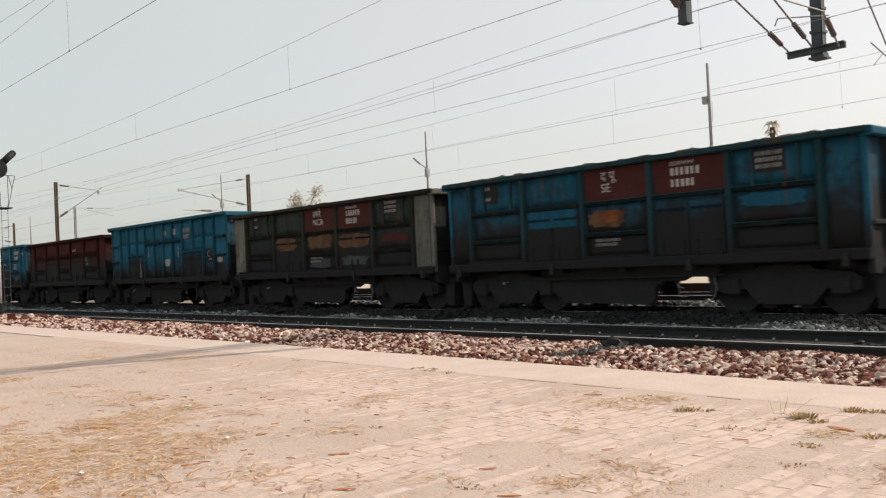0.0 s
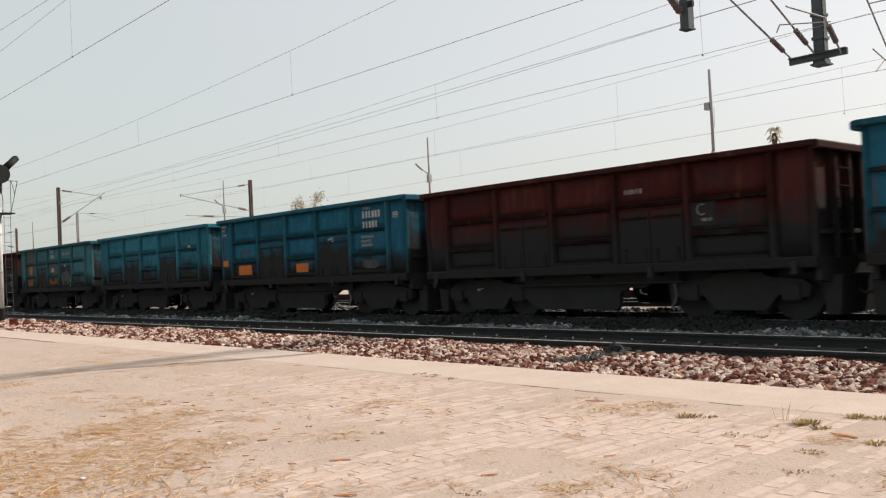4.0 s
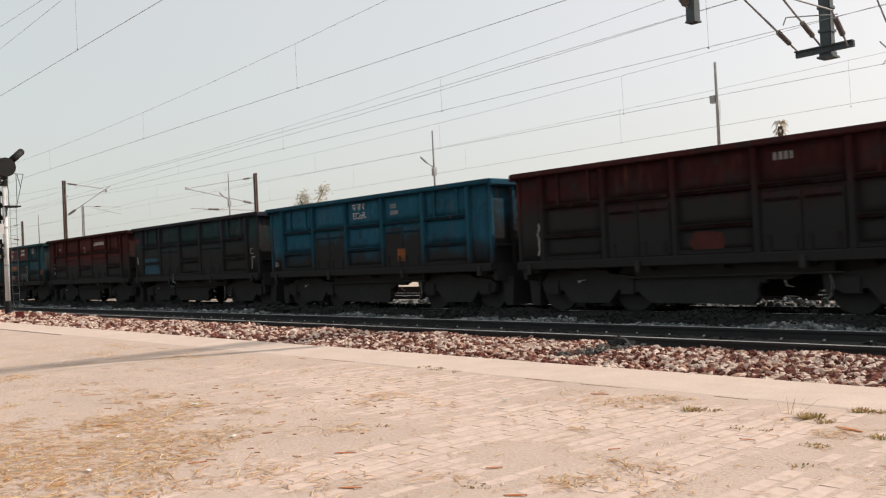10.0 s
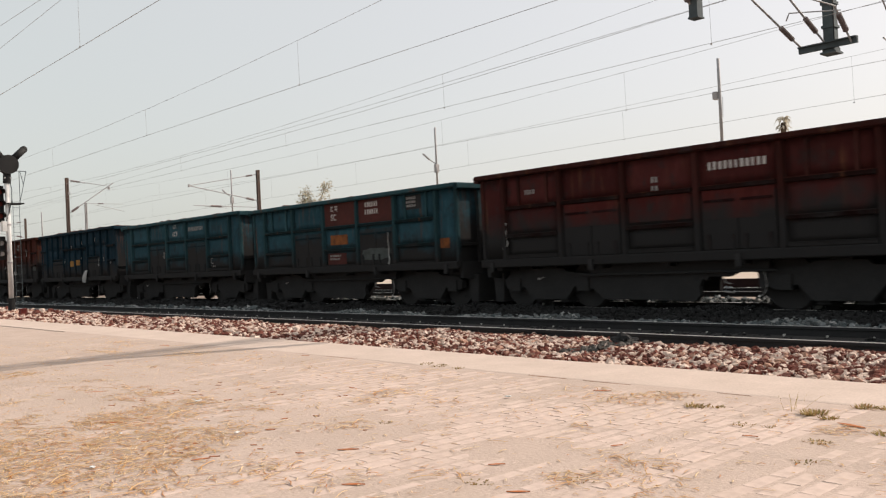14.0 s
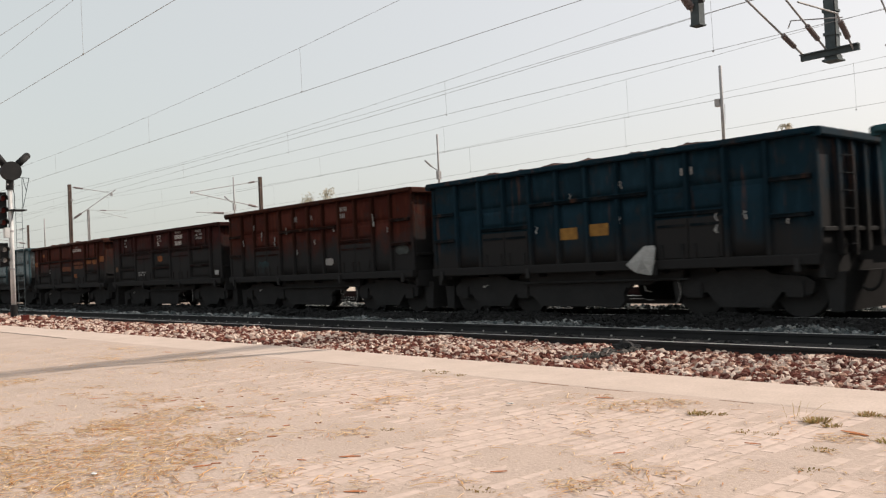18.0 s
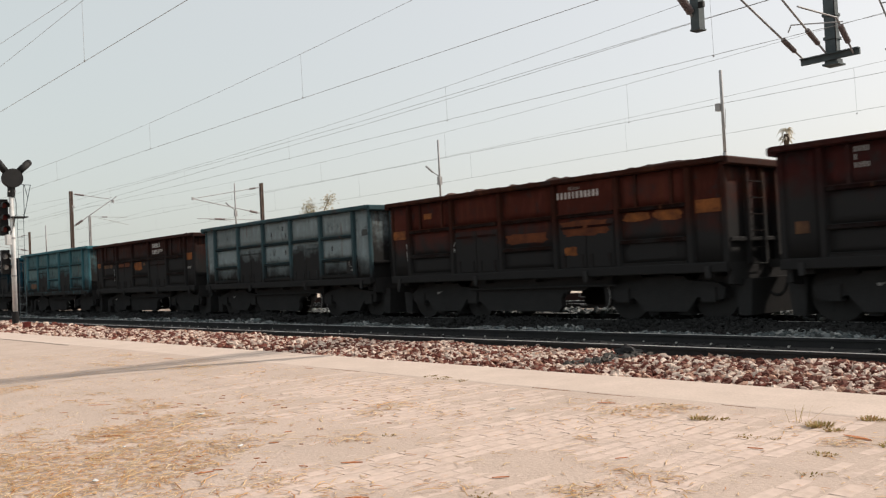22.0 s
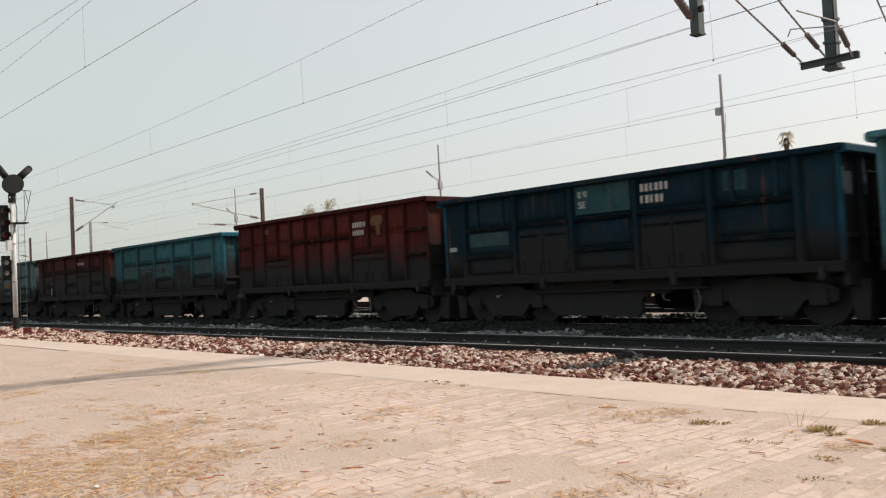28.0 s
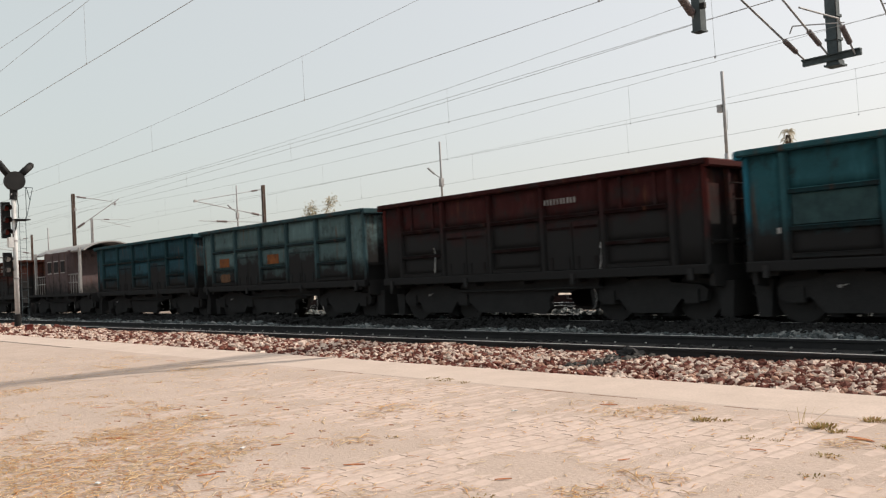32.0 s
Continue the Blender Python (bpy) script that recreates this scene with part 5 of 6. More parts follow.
smear(0, 2.70, 4.00, 1.92, 2.20, BLUE, "scraped blue paint", 3)
smear(1, -2.45, -1.15, 1.78, 2.18, PATCHTAN, T, 4)
smear(1, -0.68, 0.62, 1.76, 2.18, PATCHTAN, T, 5)
smear(1, 0.90, 2.35, 1.72, 2.15, PATCHTAN, T, 6)
smear(1, -0.60, 0.55, 1.22, 1.50, GREYPANEL, N, 7)
smear(1, 0.95, 2.30, 1.24, 1.52, GREYPANEL, N, 8)
smear(1, 2.75, 4.00, 1.80, 2.05, REDPANEL, R, 9)
plain(1, 4.26, 4.82, 1.10, 2.92, PALEPOST, "pale grey end panel")
plain(1, -4.82, -4.28, 1.20, 2.92, PALEPOST, "pale grey end panel")
# blue wagon with close ribs
letters("SE", 0.27, 0.86, 2.72, WAGONS[2])
letters("KR", 0.24, 0.04, 2.72, WAGONS[2], STENCIL)
stencil_bars(1.69, 2.90, (6, 5), WAGONS[2], 0.16, seed=2)
strip(2, -2.00, 1.94, 0.75, 3)
smear(2, 0.09, 0.57, 1.56, 1.83, PLATE, "torn white sticker", 11, "sticker")
smear(2, 4.20, 4.60, 1.57, 1.77, PLATE, "torn white sticker", 12, "sticker")
circle_mark(2, 3.52, 1.92)
strip(2, -1.22, 2.30, 0.35, 13)
strip(2, 1.32, 2.25, 0.4, 14)
circle_mark(3, 2.70, 2.10)
stencil_bars(1.1, 2.60, (6,), WAGONS[3], 0.10, seed=3)
# blue wagon with orange squares
plain(4, -4.83, -4.48, 1.60, 1.79, PATCHORANGE, "orange square")
plain(4, -3.79, -2.96, 1.29, 1.60, PATCHORANGE, "orange square")
plain(4, -0.31, 0.33, 1.27, 1.55, PATCHORANGE, "orange square")
letters("MBS", 0.16, 1.41, 2.11, WAGONS[4])
stencil_bars(3.10, 2.86, (6, 5), WAGONS[4], 0.19, LETTERWHITE, seed=4)
letters("BOXN", 0.11, 3.12, 2.90, WAGONS[4], STENCIL)
letters("ER", 0.22, 4.40, 2.60, WAGONS[4])
data_plate(4, 2.95, 3.85, 1.83, 2.24, (10, 8, 9), False)
smear(4, 2.97, 3.75, 1.30, 1.55, GREYPANEL, "pale scraped band", 15)
stencil_bars(-4.80, 2.99, (4, 3, 4), WAGONS[4], 0.10, seed=5)
smear(4, -3.64, -2.93, 1.98, 2.10, GREYPANEL, "pale chalk smear", 16)
# blue and teal wagons
plain(5, 3.3, 3.5, 2.38, 2.46, PLATE, "small white mark", "sticker")
bm = bmesh.new()
tube(bm, (-3.38, -WIDE + 0.056, 2.02), (-3.38, -WIDE + 0.050, 2.02), 0.235, 28)
part("painted_disc", bm, YELLOW, WAGONS[6], "round yellow disc")
fill(6, 1, 1, GREYPANEL, N, 0.06, 0.03)
fill(6, 1, 0, GREYDOOR, N, 0.1, 0.06)
plain(6, -3.88, -3.10, 1.27, 1.58, WORNORANGE, O)
smear(6, -0.70, 0.50, 1.28, 1.58, WORNORANGE, O, 17)
bm = bmesh.new()
prism(bm, [(-0.08 + 0.24 * math.cos(a), 1.60 + 0.18 * math.sin(a)) for a in [math.pi + math.pi * k / 12 for k in range(13)]], "y", -WIDE + 0.048, -WIDE + 0.054)
part("painted_half_disc", bm, SOOTPAINT, WAGONS[6], "black half disc")
fill(6, 3, 1, GREYPANEL, N, 0.2, 0.05)
smear(6, -0.32, 0.06, 1.87, 2.09, STENCIL, "white chalk mark", 18, lift=0.006)
zone(6, 3, "ECR", "\u0909 \u0930", 0.38)
stencil_bars(1.30, 2.78, (10,), WAGONS[6], 0.15, seed=6)
letters("MBS", 0.13, 1.46, 2.12, WAGONS[6])
smear(6, 1.05, 2.24, 1.19, 1.91, GREYDOOR, "chalky grey smear over the door", 19)
strip(6, 2.30, 1.60, 0.42, 8)
strip(7, -4.28, 1.95, 0.70, 5)
strip(7, 3.93, 1.97, 0.70, 6)
smear(7, -0.53, 0.19, 1.10, 1.56, REDPANEL, "dull red patch", 20)
stencil_bars(1.2, 2.85, (4,), WAGONS[7], 0.14, seed=7)
zone(8, 3, "ECoR", "\u092a \u0924 \u0930", 0.27)
plain(8, 1.44, 1.76, 1.28, 1.60, WORNORANGE, "faded orange square")
stencil_bars(-4.68, 1.44, (2,), WAGONS[8], 0.16, seed=8)
stencil_bars(1.2, 2.80, (3, 4), WAGONS[8], 0.12, seed=18)
plain(9, -4.03, -2.70, 1.24, 1.63, PATCHBLUE, "blue painted door panel")
smear(9, -4.10, -2.66, 1.70, 1.86, PATCHBLUE, "blue painted door panel", 22)
plain(9, -4.80, -4.50, 2.45, 2.68, REDPANEL, "small red plate", "plate")
circle_mark(9, 4.38, 1.86, False)
strip(9, 4.52, 1.62, 0.35, 9)
strip(9, -4.62, 1.95, 0.30, 10)
bm = bmesh.new()
WX, WY = -1.32, -WIDE - 0.03
ring = [(WX + 0.19 * math.cos(a), WY, 0.81 + 0.30 * 0.19 * math.cos(a) + 0.075 * math.sin(a)) for a in [math.tau * k / 18 for k in range(19)]]
for a, b in zip(ring, ring[1:]):
    tube(bm, a, b, 0.007, 5)
for a, b in (((WX - 0.17, WY, 0.77), (WX, WY, 0.97)), ((WX + 0.17, WY, 0.87), (WX, WY, 0.97)), ((WX, WY, 0.97), (WX + 0.05, WY + 0.01, 1.20))):
    tube(bm, a, b, 0.012, 5)
part("hand_wheel", bm, RUNGSTEEL, WAGONS[9], "pale spoked brake wheel")
# dull red and teal wagons
stencil_bars(1.10, 2.76, (11,), WAGONS[10], 0.15, LETTERWHITE, seed=10)
for b, low in ((2, 0.05), (3, 0.05), (4, 0.0)):
    fill(10, b, 1, OXIDE, "red painted panel", 0.05, low)
stencil_bars(-0.15, 2.62, (2, 2), WAGONS[10], 0.12, seed=20)
stencil_bars(-3.51, 2.66, (4,), WAGONS[10], 0.11, seed=21)
strip(10, -4.18, 1.98, 0.75, 11)
strip(10, -4.10, 1.95, 0.55, 12)
for b in (3, 4):
    fill(11, b, 0, REDPANEL, R)
zone(11, 3, "SC", "\u0926 \u092e", 0.30)
stencil_bars(1.22, 2.86, (6, 6), WAGONS[11], 0.14, LETTERWHITE, seed=11)
data_plate(11, 2.95, 3.6, 2.52, 2.88, (8, 8, 8))
plain(11, -0.50, 0.34, 1.74, 2.02, WORNORANGE, O)
plain(11, -0.66, 0.25, 1.18, 1.50, REDPANEL, R)
stencil_bars(-0.55, 1.46, (12, 11), WAGONS[11], 0.062, seed=22)
plain(11, 4.28, 4.62, 1.47, 1.72, WORNORANGE, "faded orange square")
smear(11, 0.95, 2.30, 1.25, 1.60, GREYPANEL, N, 23)
strip(11, 2.24, 1.98, 0.85, 12)
zone(12, 3, "ECR", "", 0.45)
letters("SER", 0.20, -0.26, 2.80, WAGONS[12], STENCIL)
stencil_bars(1.04, 2.79, (11,), WAGONS[12], 0.15, seed=12)
circle_mark(12, 2.74, 1.52, False)
strip(12, -1.06, 1.95, 0.25, 14)
# navy wagon with a loose sheet
plain(13, -0.79, -0.28, 1.64, 1.89, YELLOW, "yellow painted square")
plain(13, 0.01, 0.54, 1.68, 1.93, YELLOW, "yellow painted square")
bm = bmesh.new()
rim = [(1.01, 1.06), (1.28, 1.26), (1.46, 1.41), (1.66, 1.42), (1.73, 1.36), (1.72, 1.10), (1.66, 0.84), (1.50, 0.85), (1.30, 0.90), (1.12, 0.98)]
fold = [-0.03, -0.06, -0.04, -0.02, -0.05, -0.10, -0.13, -0.08, -0.12, -0.06]
mid = [bm.verts.new((1.46, -WIDE + d, 1.14)) for d in (-0.14, -0.12)]
for layer, d in ((0, 0.0), (1, 0.02)):
    q = [bm.verts.new((x, -WIDE + f + d, z)) for (x, z), f in zip(rim, fold)]
    for k in range(len(q)):
        bm.faces.new((q[k], q[(k + 1) % len(q)], mid[layer]))
part("loose_sheet", bm, PLATE, WAGONS[13], "loose grey-white plastic sheet")
strip(13, 3.02, 1.96, 0.38, 15)
for x, z in ((-0.4, 2.62), (0.85, 2.05), (-1.4, 1.98), (3.6, 1.95), (4.4, 1.82)):
    strip(13, x, z, 0.16, int(x * 10))
letters("R", 0.22, 0.82, 2.60, WAGONS[13], STENCIL)
stencil_bars(2.3, 2.86, (3,), WAGONS[13], 0.15, seed=13)
# rusty wagon with close ribs
for k, (x, z, tall) in enumerate(((-3.9, 2.35, 0.3), (-3.2, 2.85, 0.5), (-2.7, 2.55, 0.4), (-1.9, 2.35, 0.5), (-1.2, 2.6, 0.3), (-0.6, 1.9, 0.25), (0.4, 2.15, 0.2), (1.4, 2.5, 0.25), (2.4, 2.9, 0.2), (3.3, 2.7, 0.5), (3.9, 2.3, 0.2))):
    strip(14, x, z, 0.7 * tall, k + 50)
smear(14, 0.86, 1.28, 1.36, 1.58, STENCIL, "torn white sticker", 24, "sticker")
stencil_bars(1.61, 3.01, (5, 4), WAGONS[14], 0.13, seed=14)
letters("SE", 0.22, -0.78, 2.74, WAGONS[14], STENCIL)
letters("R", 0.20, 0.16, 2.74, WAGONS[14], STENCIL)
smear(14, -3.05, -2.30, 1.20, 1.62, TEALFRAME, "dull blue-grey patch", 25)
smear(14, 4.20, 4.75, 1.55, 1.80, GREYPANEL, "pale scraped patch", 26)
# oxide-red wagon with stencils
zone(15, 3, "SE", "\u0926 \u092a\u0942", 0.40)
letters("BOXNM1", 0.13, 1.28, 2.86, WAGONS[15])
stencil_bars(1.28, 2.82, (6, 5), WAGONS[15], 0.16, LETTERWHITE, seed=15)
letters("TARE", 0.10, 2.94, 2.70, WAGONS[15])
stencil_bars(2.94, 2.92, (8,), WAGONS[15], 0.09, seed=35)
stencil_bars(3.30, 2.80, (4,), WAGONS[15], 0.09, seed=36)
stencil_bars(2.94, 2.66, (9,), WAGONS[15], 0.09, seed=37)
stencil_bars(-3.60, 2.91, (4, 1, 4), WAGONS[15], 0.09, seed=38)
stencil_bars(-2.24, 1.51, (15, 14), WAGONS[15], 0.07, seed=39)
stencil_bars(1.02, 1.06, (14,), WAGONS[15], 0.10, seed=40)
smear(15, -0.38, 0.12, 1.86, 2.10, WORNORANGE, "worn orange patch", 27)
plain(15, -4.66, -4.42, 1.55, 1.76, PATCHTAN, "tan square")
plain(15, 4.42, 4.70, 1.25, 1.41, PLATE, "small white plate", "plate")
# rust-brown wagon with orange panels
plain(16, -4.83, -4.33, 2.08, 2.30, WORNORANGE, O)
plain(16, 4.30, 4.83, 2.06, 2.31, WORNORANGE, O)
smear(16, 0.90, 2.35, 1.80, 2.16, DULLORANGE, "rust-orange panel", 28)
smear(16, 2.62, 3.30, 2.00, 2.20, WORNORANGE, O, 29)
smear(16, 3.36, 4.05, 1.98, 2.20, WORNORANGE, O, 30)
smear(16, -0.75, 0.70, 1.72, 1.98, DULLORANGE, "rust-orange panel", 31)
smear(16, 1.07, 1.44, 1.39, 1.60, WORNORANGE, O, 32)
smear(16, 2.70, 3.90, 1.22, 1.62, RUST, "rust-red panel", 33)
fill(16, 4, 0, RUST, "rust-red panel", 0.02)
stencil_bars(0.92, 2.77, (11,), WAGONS[16], 0.15, LETTERWHITE, seed=16)
letters("BOXN", 0.10, 1.25, 2.80, WAGONS[16], STENCIL)
plain(16, -3.56, -3.26, 2.54, 2.68, WORNORANGE, O)
strip(16, -4.25, 1.95, 0.45, 21)
strip(16, -2.45, 1.90, 0.25, 22)
# pale grey wagon
for x, z in ((0.35, 2.85), (0.52, 2.62), (-0.35, 2.70), (0.48, 2.10), (3.05, 2.08)):
    plain(17, x, x + 0.045, z - 0.14, z, SOOTPAINT, "dark scrape mark", "scrape_mark")
circle_mark(17, 3.88, 1.58)
smear(17, 4.52, 4.82, 2.28, 2.48, GREYDOOR, "worn stencilled patch", 34)
# sooty brown wagon with orange squares
stencil_bars(1.23, 2.86, (6, 5), WAGONS[18], 0.17, LETTERWHITE, seed=17)
letters("SWR", 0.17, 1.83, 2.50, WAGONS[18])
plain(18, -4.80, -4.45, 2.07, 2.27, WORNORANGE, O)
for k, (a, b, z0, z1, m) in enumerate(((-4.05, -3.45, 2.02, 2.17, PATCHTAN), (-3.40, -3.05, 2.02, 2.18, PATCHTAN), (-2.32, -1.70, 2.00, 2.18, DULLORANGE), (-1.66, -1.10, 2.00, 2.22, DULLORANGE), (-0.72, 0.20, 1.84, 2.20, WORNORANGE), (0.22, 0.45, 2.02, 2.14, PATCHTAN))):
    smear(18, a, b, z0, z1, m, O, 35 + k)
plain(18, 4.28, 4.71, 2.09, 2.35, WORNORANGE, O)
stencil_bars(4.35, 1.86, (4,), WAGONS[18], 0.10, seed=19)
strip(18, -2.80, 1.96, 0.5, 31)
# pale blue-grey wagon
for b in (1, 3, 5):
    fill(19, b, 1, GREYGREEN, "pale grey-green panel", 0.03, 0.02)
smear(19, -3.80, -2.80, 1.30, 1.60, PATCHTAN, T, 45)
# navy wagon with stencils
letters("SE", 0.2, -0.62, 2.48, WAGONS[20])
letters("\u0926 \u092a", 0.2, -0.64, 2.70, WAGONS[20])
fill(20, 3, 0, TEALFRAME, "dark teal panel", 0.05, 0.05)
stencil_bars(0.97, 2.83, (6, 5), WAGONS[20], 0.16, LETTERWHITE, seed=20)
plain(20, -4.02, -2.72, 1.85, 2.16, TEALPANEL, "pale teal panel")
plain(20, 2.79, 3.24, 2.49, 2.85, TEAL, "dark teal panel")
plain(20, -4.75, -4.5, 1.78, 1.88, PLATE, "small white sticker", "sticker")
# red ribbed wagon
stencil_bars(1.70, 2.83, (6, 5), WAGONS[21], 0.15, LETTERWHITE, seed=23)
smear(21, 2.52, 3.10, 2.68, 2.96, PATCHTAN, "worn tan patch", 46)
smear(21, 2.78, 2.98, 2.40, 2.72, PATCHTAN, "worn tan patch", 47, lift=0.006)
smear(21, -3.22, -2.86, 2.80, 3.00, PATCHTAN, "worn tan patch", 48)
strip(21, 1.60, 1.80, 0.62, 41)
# blue wagon with torn labels
for b in (1, 3, 5):
    fill(22, b, 1, TEALPANEL, "bright teal panel", 0.04, 0.02)
smear(22, -2.30, -1.05, 1.95, 2.16, GREYPANEL, "torn pale label", 49)
for k, (a, b) in enumerate(((-0.60, -0.44), (-0.28, -0.08), (-0.10, 0.14))):
    smear(22, a, b, 1.88, 2.06, SOOTPAINT, "black torn mark", 52 + k, "scrape_mark", 0.006)
smear(22, 1.2, 1.55, 1.25, 1.62, TEALFRAME, "dull teal patch", 55)
smear(22, 1.65, 2.0, 1.25, 1.62, TEALFRAME, "dull teal patch", 56)
plain(22, -4.35, -4.27, 1.60, 1.70, PLATE, "small white plate", "plate")
# the rear wagons
strip(23, -2.83, 1.85, 0.7, 51)
strip(23, 2.42, 1.72, 0.65, 52)
stencil_bars(0.90, 2.70, (10,), WAGONS[23], 0.13, seed=24)
plain(24, -3.7, -3.0, 1.78, 2.08, WORNORANGE, O)
plain(24, -0.4, 0.3, 1.78, 2.08, WORNORANGE, O)
smear(24, -3.7, -2.9, 1.25, 1.55, PATCHTAN, T, 57)
for i in (27, 28, 29):
    numbers(i, 4)


def head_of_train(t):
    """Place along the track of the leading wagon's rear corner."""
    u = t - 16
    return 107.382 + 7.62779 * u - 0.0048063 * u * u - 0.00016555 * u ** 3


def motions():
    for ob, i, shift in TRAIN_THINGS:
        walk(ob, [(t, pose(head_of_train(t) - PITCH * i + HALF + shift, TRAIN, 0)) for t in range(0, 33)])
    # wheels turn with the train's travel
    rolled = [(k / 15, math.degrees((head_of_train(k / 15) - head_of_train(0)) / 0.505)) for k in range(481)]
    for ws, x in WHEELSETS:
        walk(ws, [(t, pose(x, 0, 0.505, 0, a, 0)) for t, a in rolled])


# ---- trees beyond the tracks ----
def leafy(name, label, x, y, h, spread, n, seed, lean=0.0, size=0.16):
    """A tree: tapered trunk, limbs, and a loose crown of small leaves."""
    rnd = random.Random(seed)
    t = thing(name, label, "tree", at=pose(x, y, 0))
    bm = bmesh.new()
    pts = [Vector((lean * k * 0.3, 0.05 * math.sin(k * 1.7), h * 0.62 * k / 5)) for k in range(6)]
    for k in range(5):
        tube(bm, pts[k], pts[k + 1], 0.16 * (1 - k * 0.13), 8, 0.16 * (1 - (k + 1) * 0.13))
    part("trunk", bm, BARK, t, smooth=True)
    tips = []
    for k in range(11):
        a = rnd.uniform(0, math.tau)
        p = pts[rnd.choice((3, 4, 5))]
        q = p + Vector((math.cos(a) * spread * rnd.uniform(0.3, 0.9), math.sin(a) * spread * rnd.uniform(0.3, 0.9), h * rnd.uniform(0.12, 0.38)))
        bm = bmesh.new()
        mid = p.lerp(q, 0.5) + Vector((0, 0, 0.12))
        tube(bm, p, mid, 0.05, 6, 0.035)
        tube(bm, mid, q, 0.035, 6, 0.012)
        part("limb", bm, BARK, t)
        tips += [q, mid.lerp(q, 0.5)]
    bm = bmesh.new()
    for k in range(n):
        c = rnd.choice(tips) + Vector((rnd.gauss(0, 0.30), rnd.gauss(0, 0.30), rnd.gauss(0, 0.24)))
        u = Vector((rnd.uniform(-1, 1), rnd.uniform(-1, 1), rnd.uniform(-0.7, 0.7))).normalized() * size * rnd.uniform(0.6, 1.4)
        v = u.cross(Vector((rnd.uniform(-1, 1), rnd.uniform(-1, 1), 1))).normalized() * size * 0.4
        bm.faces.new([bm.verts.new(c + w) for w in (-u, v, u, -v)])
    part("crown", bm, LEAF, t, "loose crown of small dull green leaves")
    return t


leafy("tree", "sparse green tree behind the train", -68.0, 45.0, 9.9, 1.6, 900, 3)
leafy("tree", "sparse haze-paled tree far down the line", -190.0, 50.0, 7.0, 3.0, 700, 5, size=0.3)
leafy("tree", "sparse haze-paled tree far down the line", -240.0, 62.0, 8.0, 3.5, 700, 6, size=0.35)
leafy("tree", "sparse haze-paled tree far down the line", -300.0, 85.0, 9.0, 4.5, 800, 7, size=0.4)

def lathe_trunk(high):
    """Palm trunk, broad and rough where old leaves have broken off."""
    bm = bmesh.new()
    rnd = random.Random(4)
    rings = []
    for k in range(25):
        z = high * k / 24
        r = 0.16 + 0.05 * (k % 2) - 0.05 * k / 24
        rings.append([bm.verts.new((r * rnd.uniform(0.85, 1.15) * math.cos(a), r * rnd.uniform(0.85, 1.15) * math.sin(a), z - 0.1)) for a in [math.tau * q / 9 for q in range(9)]])
    for lo, hi in zip(rings, rings[1:]):
        for q in range(9):
            bm.faces.new((lo[q], lo[(q + 1) % 9], hi[(q + 1) % 9], hi[q]))
    bm.faces.new(rings[-1])
    return bm


palm = thing("palm", "small shaggy palm with drooping fronds behind the train", "palm tree", at=pose(-22.55, 45.0, 0.17))
part("trunk", lathe_trunk(7.62), BARK, palm, "thick trunk rough with old leaf stubs")
rnd = random.Random(12)
for k in range(26):
    crown = k < 14
    a = k * math.tau / 13 + rnd.uniform(-0.3, 0.3)
    z0 = 7.62 if crown else rnd.uniform(7.05, 7.40)
    ln, rise, fall = (rnd.uniform(0.34, 0.50), rnd.uniform(0.55, 0.85), rnd.uniform(0.70, 0.95)) if crown else (rnd.uniform(0.30, 0.46), rnd.uniform(0.25, 0.50), rnd.uniform(0.45, 0.75))
    bm = bmesh.new()
    prev = None
    for i in range(7):
        u = i / 6
        p = Vector((math.cos(a) * ln * u, math.sin(a) * ln * u, z0 + rise * u - fall * u * u))
        s = Vector((-math.sin(a), math.cos(a), -0.5)) * (0.075 * math.sin(math.pi * min(0.97, u * 0.8 + 0.12)) * (1.0 if i % 2 else 0.7))
        q = [bm.verts.new(p - s), bm.verts.new(p + Vector((0, 0, 0.03))), bm.verts.new(p + s)]
        if prev:
            bm.faces.new((prev[0], prev[1], q[1], q[0]))
            bm.faces.new((prev[1], prev[2], q[2], q[1]))
        prev = q
    part("frond", bm, LEAF, palm)

# ---- small growth and litter on the platform ----
def tuft(x, y, r, h, n, seed, material=DRYGRASS, label="small dry green weed tuft between the bricks", thin=1.0):
    rnd = random.Random(seed)
    bm = bmesh.new()
    for k in range(n):
        a, d = rnd.uniform(0, math.tau), r * math.sqrt(rnd.random())
        p = Vector((math.cos(a) * d * 1.4, math.sin(a) * d, 0.0))
        out = Vector((math.cos(a), math.sin(a), 0)) * rnd.uniform(0.1, 1.3) * h
        top = p + out + Vector((0, 0, h * rnd.uniform(0.15, 1.0)))
        mid = p.lerp(top, rnd.uniform(0.4, 0.7)) + Vector((0, 0, h * 0.15))
        s = Vector((-math.sin(a + 0.5), math.cos(a + 0.5), 0)) * thin * rnd.uniform(0.002, 0.0065)
        v = [bm.verts.new(w) for w in (p - s, p + s, mid + s, mid - s, top)]
        bm.faces.new((v[0], v[1], v[2], v[3]))
        bm.faces.new((v[3], v[2], v[4]))
    ob = single("weed_tuft", bm, material, label, "weed", "weeds on the platform")
    ob.location = (x, y, 0.0)
    return ob


